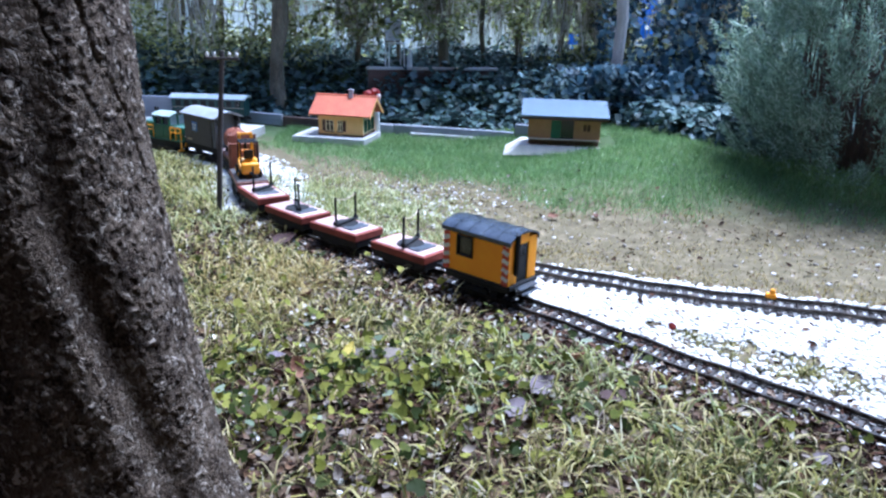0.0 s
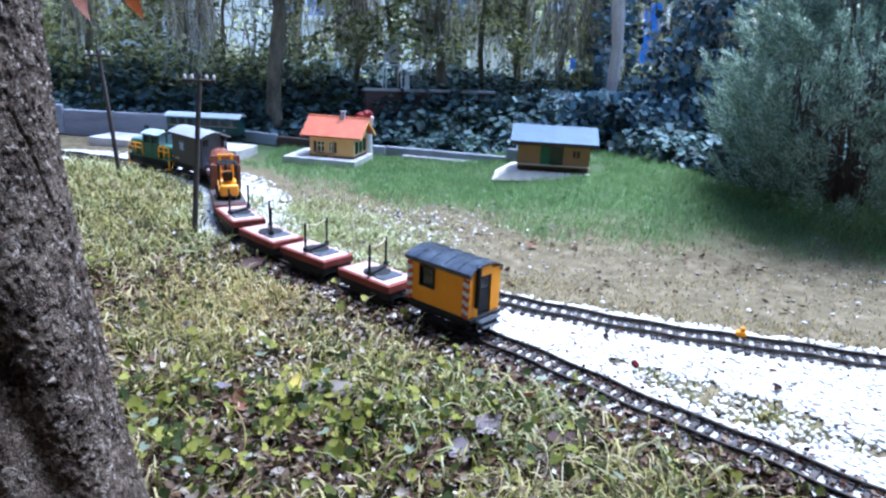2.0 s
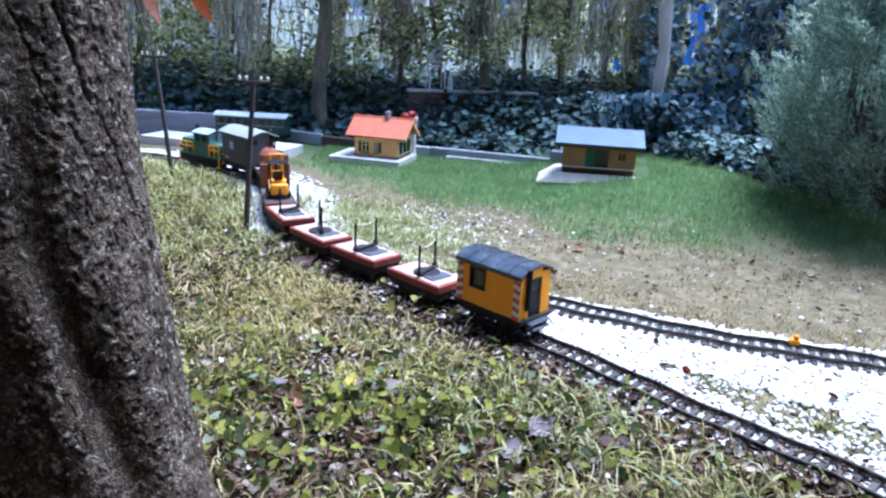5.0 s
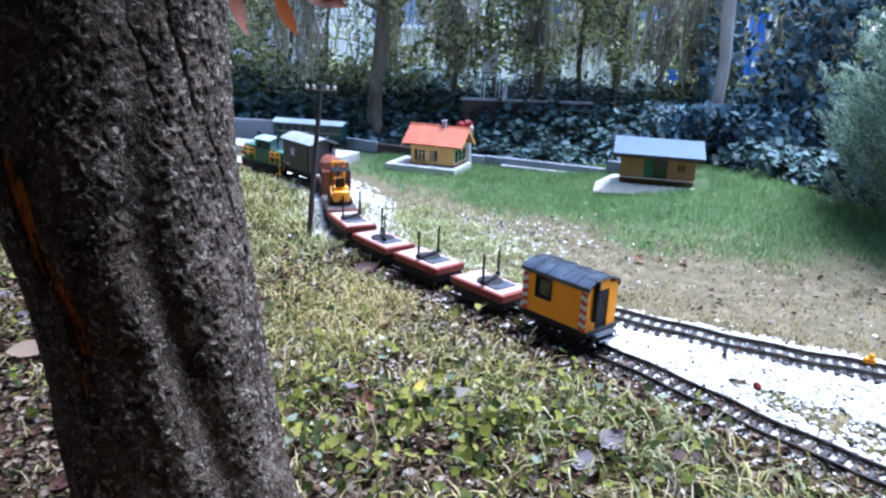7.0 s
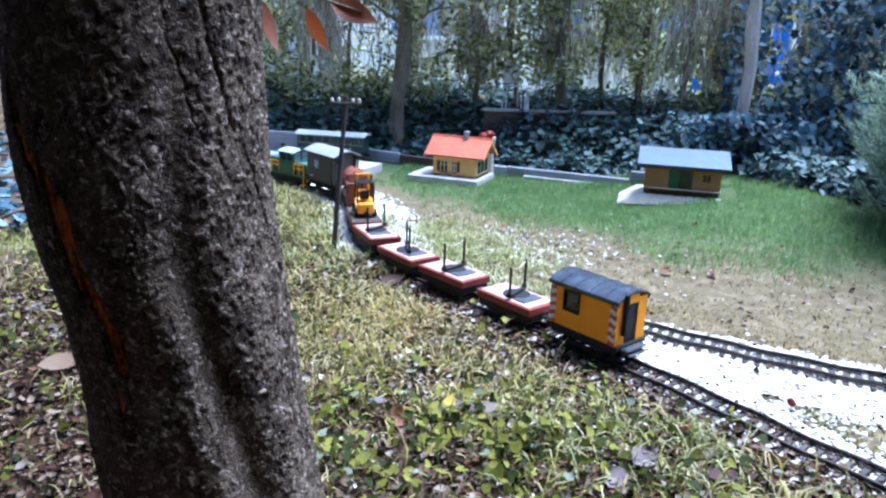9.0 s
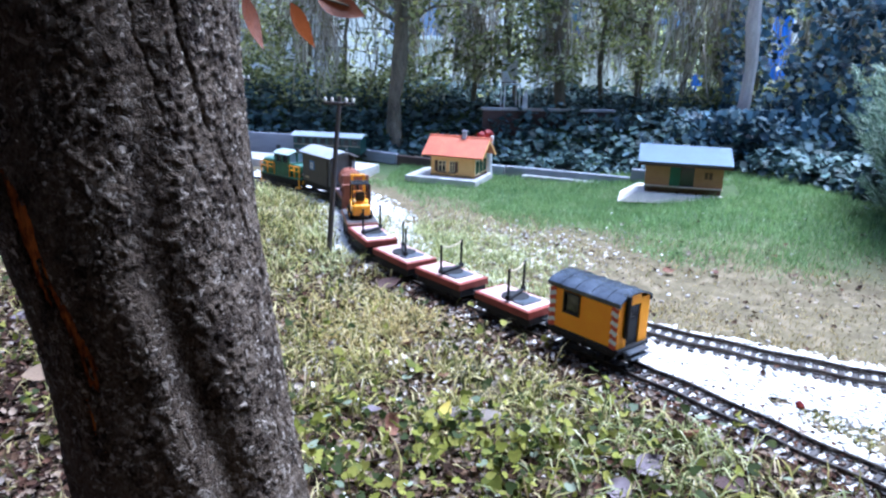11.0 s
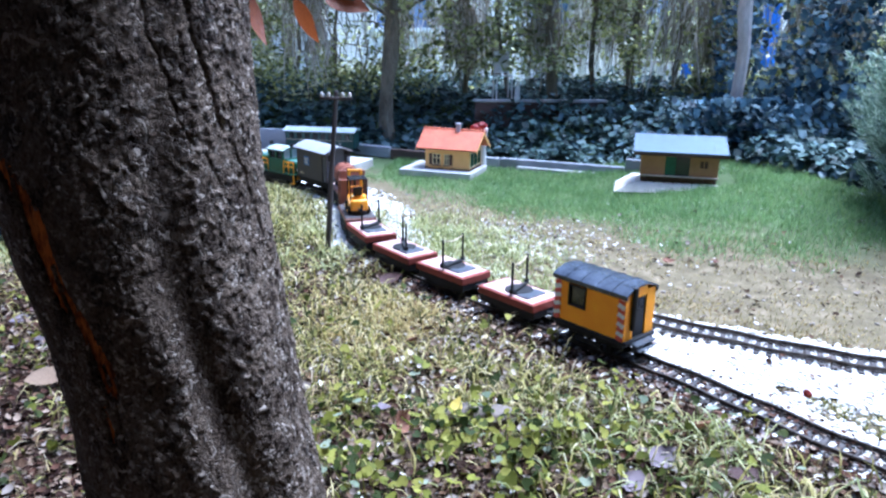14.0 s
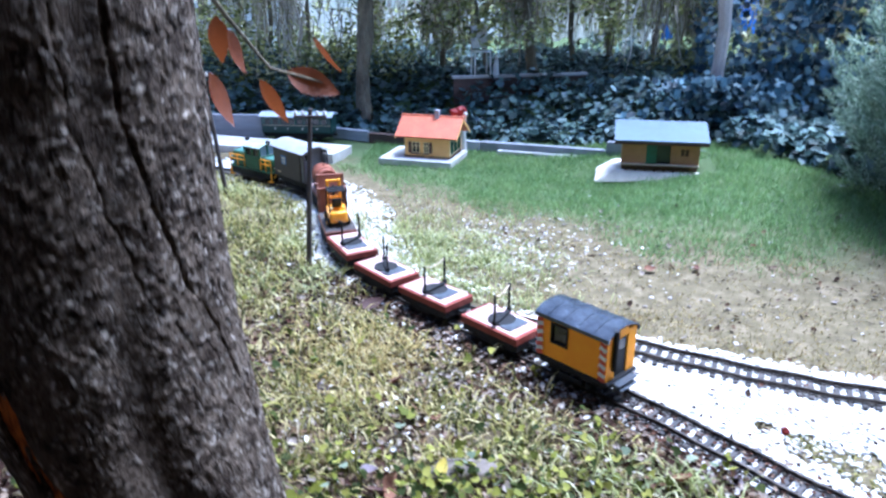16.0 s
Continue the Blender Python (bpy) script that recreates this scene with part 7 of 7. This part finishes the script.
# dark litter, laid thicker by the track and left of the trunk as shade too
x, y = spots(60000, lambda x, y: np.where((track_side(x, y) < -0.03) & (y < 1.9), np.exp(-((track_side(x, y) + 0.04) / 0.07) ** 2) + 0.85 * S((-0.42 - x) / 0.2) + 0.4 * np.exp(-(((x + 0.03) / 0.34) ** 2 + ((y - 0.98) / 0.17) ** 2)), 0) * (0.35 + 0.65 * patchy(x, y, 23, 19)), xr=(-1.2, 0.9), yr=(0.7, 2.0), gap=0.036)
n = len(x)
pl = np.stack([x, y, ground_z(x, y) + rng.uniform(0.001, 0.012, n)], 1)
tagged(strew("track_litter", lv3, lf3, mats_of(pl, rng.uniform(0.006, 0.018, n), rng.uniform(0, 6.28, n), rng.uniform(-0.5, 0.5, n), rng.uniform(-0.7, 0.7, n)), "litter_dark"), "dark red-brown leaf litter, also standing in for shade beside the track", "leaf litter", kind="stuff")


# crumbs, chips and clods on the bare ground beyond the siding
for crumb, count, stuff_m, text in (("dry_crumbs", 9000, "litter", "brown crumbs and clods on the bare ground"), ("pale_chips", 2600, "litter_pale", "pale chips on the bare ground")):
    x, y = spots(count, lambda x, y: np.where((track_side(x, y) > 0.06) & (ballast_mask(x, y) < 0.3) & (np.minimum(y + 0.72 * x - 2.40, y + 0.22 * x - 2.15) < 0.03), 0.25 + 0.75 * patchy(x, y, 13, 17) ** 2, 0), xr=(-0.5, 1.5), yr=(1.1, 2.6), gap=0.06)
    n = len(x)
    pl = np.stack([x, y, ground_z(x, y) + rng.uniform(0.001, 0.005, n)], 1)
    tagged(strew(crumb, lv3, lf3, mats_of(pl, rng.uniform(0.003, 0.009, n), rng.uniform(0, 6.28, n), rng.uniform(-0.5, 0.5, n), rng.uniform(-0.6, 0.6, n)), stuff_m), text, "leaf litter", kind="stuff")


# crumbs of leaf and soil that have blown between the sleepers and on to the gravel
x, y = rng.uniform(-0.6, 1.3, 60000), rng.uniform(0.4, 2.0, 60000)
d = off_line(x, y, MAIN)
k = ((d < 0.048) & (rng.uniform(0, 1, len(x)) < 0.50 * (0.3 + patchy(x, y, 31, 27)))) | ((ballast_mask(x, y) > 0.3) & (rng.uniform(0, 1, len(x)) < 0.035 + 0.10 * np.exp(-(((x - 0.52) / 0.16) ** 2 + ((y - 1.18) / 0.10) ** 2))))
x, y = x[k], y[k]
n = len(x)
pl = np.stack([x, y, ground_z(x, y) + BED_Z + rng.uniform(0.004, 0.010, n)], 1)
tagged(strew("bed_litter", lv3, lf3, mats_of(pl, rng.uniform(0.004, 0.013, n), rng.uniform(0, 6.28, n), rng.uniform(-0.4, 0.4, n), rng.uniform(-0.5, 0.5, n)), "litter_dark"), "dark leaf crumbs blown over the gravel", "leaf litter", kind="stuff")


def pebble_form(seed, flat=0.6):
    r = np.random.default_rng(seed)
    t = (1 + 5 ** 0.5) / 2
    v = np.array([(-1, t, 0), (1, t, 0), (-1, -t, 0), (1, -t, 0), (0, -1, t), (0, 1, t), (0, -1, -t), (0, 1, -t), (t, 0, -1), (t, 0, 1), (-t, 0, -1), (-t, 0, 1)], float) / 1.9
    v = v * r.uniform(0.75, 1.15, (12, 1)) * np.array([1.0, 0.8, flat])
    f = [(0, 11, 5), (0, 5, 1), (0, 1, 7), (0, 7, 10), (0, 10, 11), (1, 5, 9), (5, 11, 4), (11, 10, 2), (10, 7, 6), (7, 1, 8), (3, 9, 4), (3, 4, 2), (3, 2, 6), (3, 6, 8), (3, 8, 9), (4, 9, 5), (2, 4, 11), (6, 2, 10), (8, 6, 7), (9, 8, 1)]
    return v, f


def stones(name, x, y, size, lift, material, label, seed):
    n = len(x)
    v, f = pebble_form(seed)
    pl = np.stack([x, y, ground_z(x, y) + lift], 1)
    return tagged(strew(name, v, f, mats_of(pl, rng.uniform(*size, n), rng.uniform(0, 6.28, n), rng.uniform(-0.5, 0.5, n), rng.uniform(-0.5, 0.5, n)), material), label, "gravel", kind="stuff")


# white gravel between the tracks and along the far line
x, y = rng.uniform(-0.15, 1.6, 26000), rng.uniform(0.5, 1.75, 26000)
k = (ballast_mask(x, y) > 0.3) & (off_line(x, y, MAIN) > 0.03)
stones("ballast_gravel", x[k], y[k], (0.0035, 0.0085), BED_Z + 0.001, "gravel", "white marble gravel between the tracks", 1)
x, y = rng.uniform(-1.7, 0.6, 110000), rng.uniform(1.0, 3.1, 110000)
d = off_line(x, y, MAIN)
reach = np.where(y > 1.80, 0.10 + 0.07 * (track_side(x, y) > track_side(np.interp(y, MAIN[:, 1], MAIN[:, 0]), y)), 0.055)
k = (d < reach * rng.uniform(0.6, 1.2, len(x))) & (rng.uniform(0, 1, len(x)) < np.where(y > 1.95, 0.9, 0.75))
stones("line_gravel", x[k], y[k], (0.0035, 0.0080), BED_Z - 0.001, "gravel", "white gravel along the curving track", 2)
x, y = rng.uniform(-0.1, 1.7, 30000), rng.uniform(0.9, 1.9, 30000)
k = (off_line(x, y, SIDE) < 0.075 * rng.uniform(0.6, 1.2, len(x)))
stones("siding_gravel", x[k], y[k], (0.0035, 0.0080), BED_Z - 0.001, "gravel", "white gravel along the siding", 3)
u, v = rng.uniform(-1, 1, 450), rng.uniform(-1, 1, 450)
k = u * u + v * v < 1
x, y = 0.55 + 0.745 * 0.21 * u[k] + 0.667 * 0.055 * v[k], 1.142 - 0.667 * 0.21 * u[k] + 0.745 * 0.055 * v[k]
stones("tuft_gravel", x, y, (0.003, 0.0075), 0.002, "gravel", "white gravel strewn among the small grass tuft", 6)
# scattered pebbles in the grass and on the bare patch
x, y = spots(9000, lambda x, y: 0.35 * (track_side(x, y) < 0) * (1 - 0.85 * S((-0.42 - x) / 0.2) * (y < 1.6)) + 0.04 + 0.61 * np.exp(-(((x + 0.15) / 0.3) ** 2 + ((y - 1.42) / 0.16) ** 2)), xr=(-1.3, 1.2), yr=(0.6, 2.7), gap=0.05)
stones("pebbles", x, y, (0.003, 0.008), 0.001, "pebble", "pale pebbles scattered in the grass", 4)
x, y = spots(5200, lambda x, y: np.exp(-(((x + 0.06) / 0.22) ** 2 + ((y - 2.12) / 0.2) ** 2)), xr=(-0.5, 0.7), yr=(1.7, 2.6))
stones("patch_pebbles", x, y, (0.003, 0.009), 0.0, "pebble", "pale stones on the bare patch of lawn", 5)

# fallen leaves, each a thing of its own
dead_meshes = [form_mesh("leaf_blade", *leaf_form(curl=c_, fold=f_, width=w_, n=8), mt) for c_, f_, w_, mt in ((0.9, 0.7, 0.6, "leaf_dead"), (0.4, 0.35, 0.7, "leaf_mauve"), (0.6, 0.5, 0.5, "leaf_dead"), (0.3, 0.3, 0.55, "leaf_yellow"), (0.5, 0.4, 0.6, "leaf_tan"))]
LEAF_TEXT = ("curled dark brown fallen leaf", "mauve-grey dry fallen leaf", "reddish brown fallen leaf", "bright yellow fallen leaf", "pale tan curled fallen leaf")


def fallen(x, y, size, yaw, which, lift=0.012, tilt=0.0, roll=0.0):
    ob = new("fallen_leaf", dead_meshes[which])
    ob.matrix_basis = Matrix.Translation((x, y, gz(x, y) + lift)) @ Euler((radians(roll), radians(tilt), radians(yaw))).to_matrix().to_4x4() @ Matrix.Scale(size, 4)
    return tagged(ob, LEAF_TEXT[which] + " lying in the grass", "leaf", "fallen leaves")


fallen(-0.395, 1.675, 0.062, 20, 2, 0.016, -14, 30)
fallen(-0.235, 1.035, 0.055, 80, 0, 0.016, -5, 60)
fallen(-0.150, 1.080, 0.034, 75, 3, 0.030, -30, 20)
fallen(-0.275, 1.090, 0.030, 10, 1, 0.026, 0, 0)
fallen(0.120, 0.960, 0.050, 130, 1, 0.012, 10, -30)
fallen(0.130, 1.010, 0.048, 40, 1, 0.012, -15, 25)
fallen(0.225, 0.990, 0.075, 15, 2, 0.010, 0, 0)
fallen(-0.86, 1.10, 0.085, 30, 4, 0.012, -5, 10)
fallen(-0.13, 1.505, 0.035, 100, 2, 0.01, 0, 20)
fallen(0.29, 1.948, 0.035, 20, 0, 0.006, 0, 20)
fallen(0.42, 1.95, 0.032, 70, 0, 0.006, 0, 10)
random.seed(31)
for k in range(46):
    x, y = random.uniform(-1.1, 0.7), random.uniform(0.75, 1.6)
    if front(np.array([x]), np.array([y]))[0] > 0 and math.hypot(x + 0.335, y - 0.685) > 0.17:
        fallen(x, y, random.uniform(0.022, 0.048), random.uniform(0, 360), random.choice((0, 1, 2, 1, 0)), random.uniform(0.006, 0.018), random.uniform(-25, 25), random.uniform(-40, 40))

# flat piece of weathered stone in the weeds
bm = B()
bmesh.ops.create_icosphere(bm, subdivisions=4, radius=1.0)
for v in bm.verts:
    v.co += v.normal * (0.22 * noise.noise(v.co * 1.7) + 0.08 * noise.noise(v.co * 6))
    v.co = Vector((v.co.x * 0.066, v.co.y * 0.028, max(-0.5, v.co.z) * 0.020))
st = part("flat_stone", bm, "stone", None, smooth=True)
st.matrix_basis = pose(-0.112, 1.120, gz(-0.11, 1.12) + 0.008, 0, 0, 6)
tagged(st, "flat grey-brown stone half hidden in weeds", "stone")
bm = B()
bmesh.ops.create_icosphere(bm, subdivisions=3, radius=0.007)
for v in bm.verts:
    v.co += v.normal * 0.003 * noise.noise(v.co * 120)
st = part("red_pebble", bm, "red_dark", None, smooth=True)
st.matrix_basis = pose(0.422, 1.274, gz(0.42, 1.27) + 0.010)
tagged(st, "small dark red pebble beside the track", "pebble")
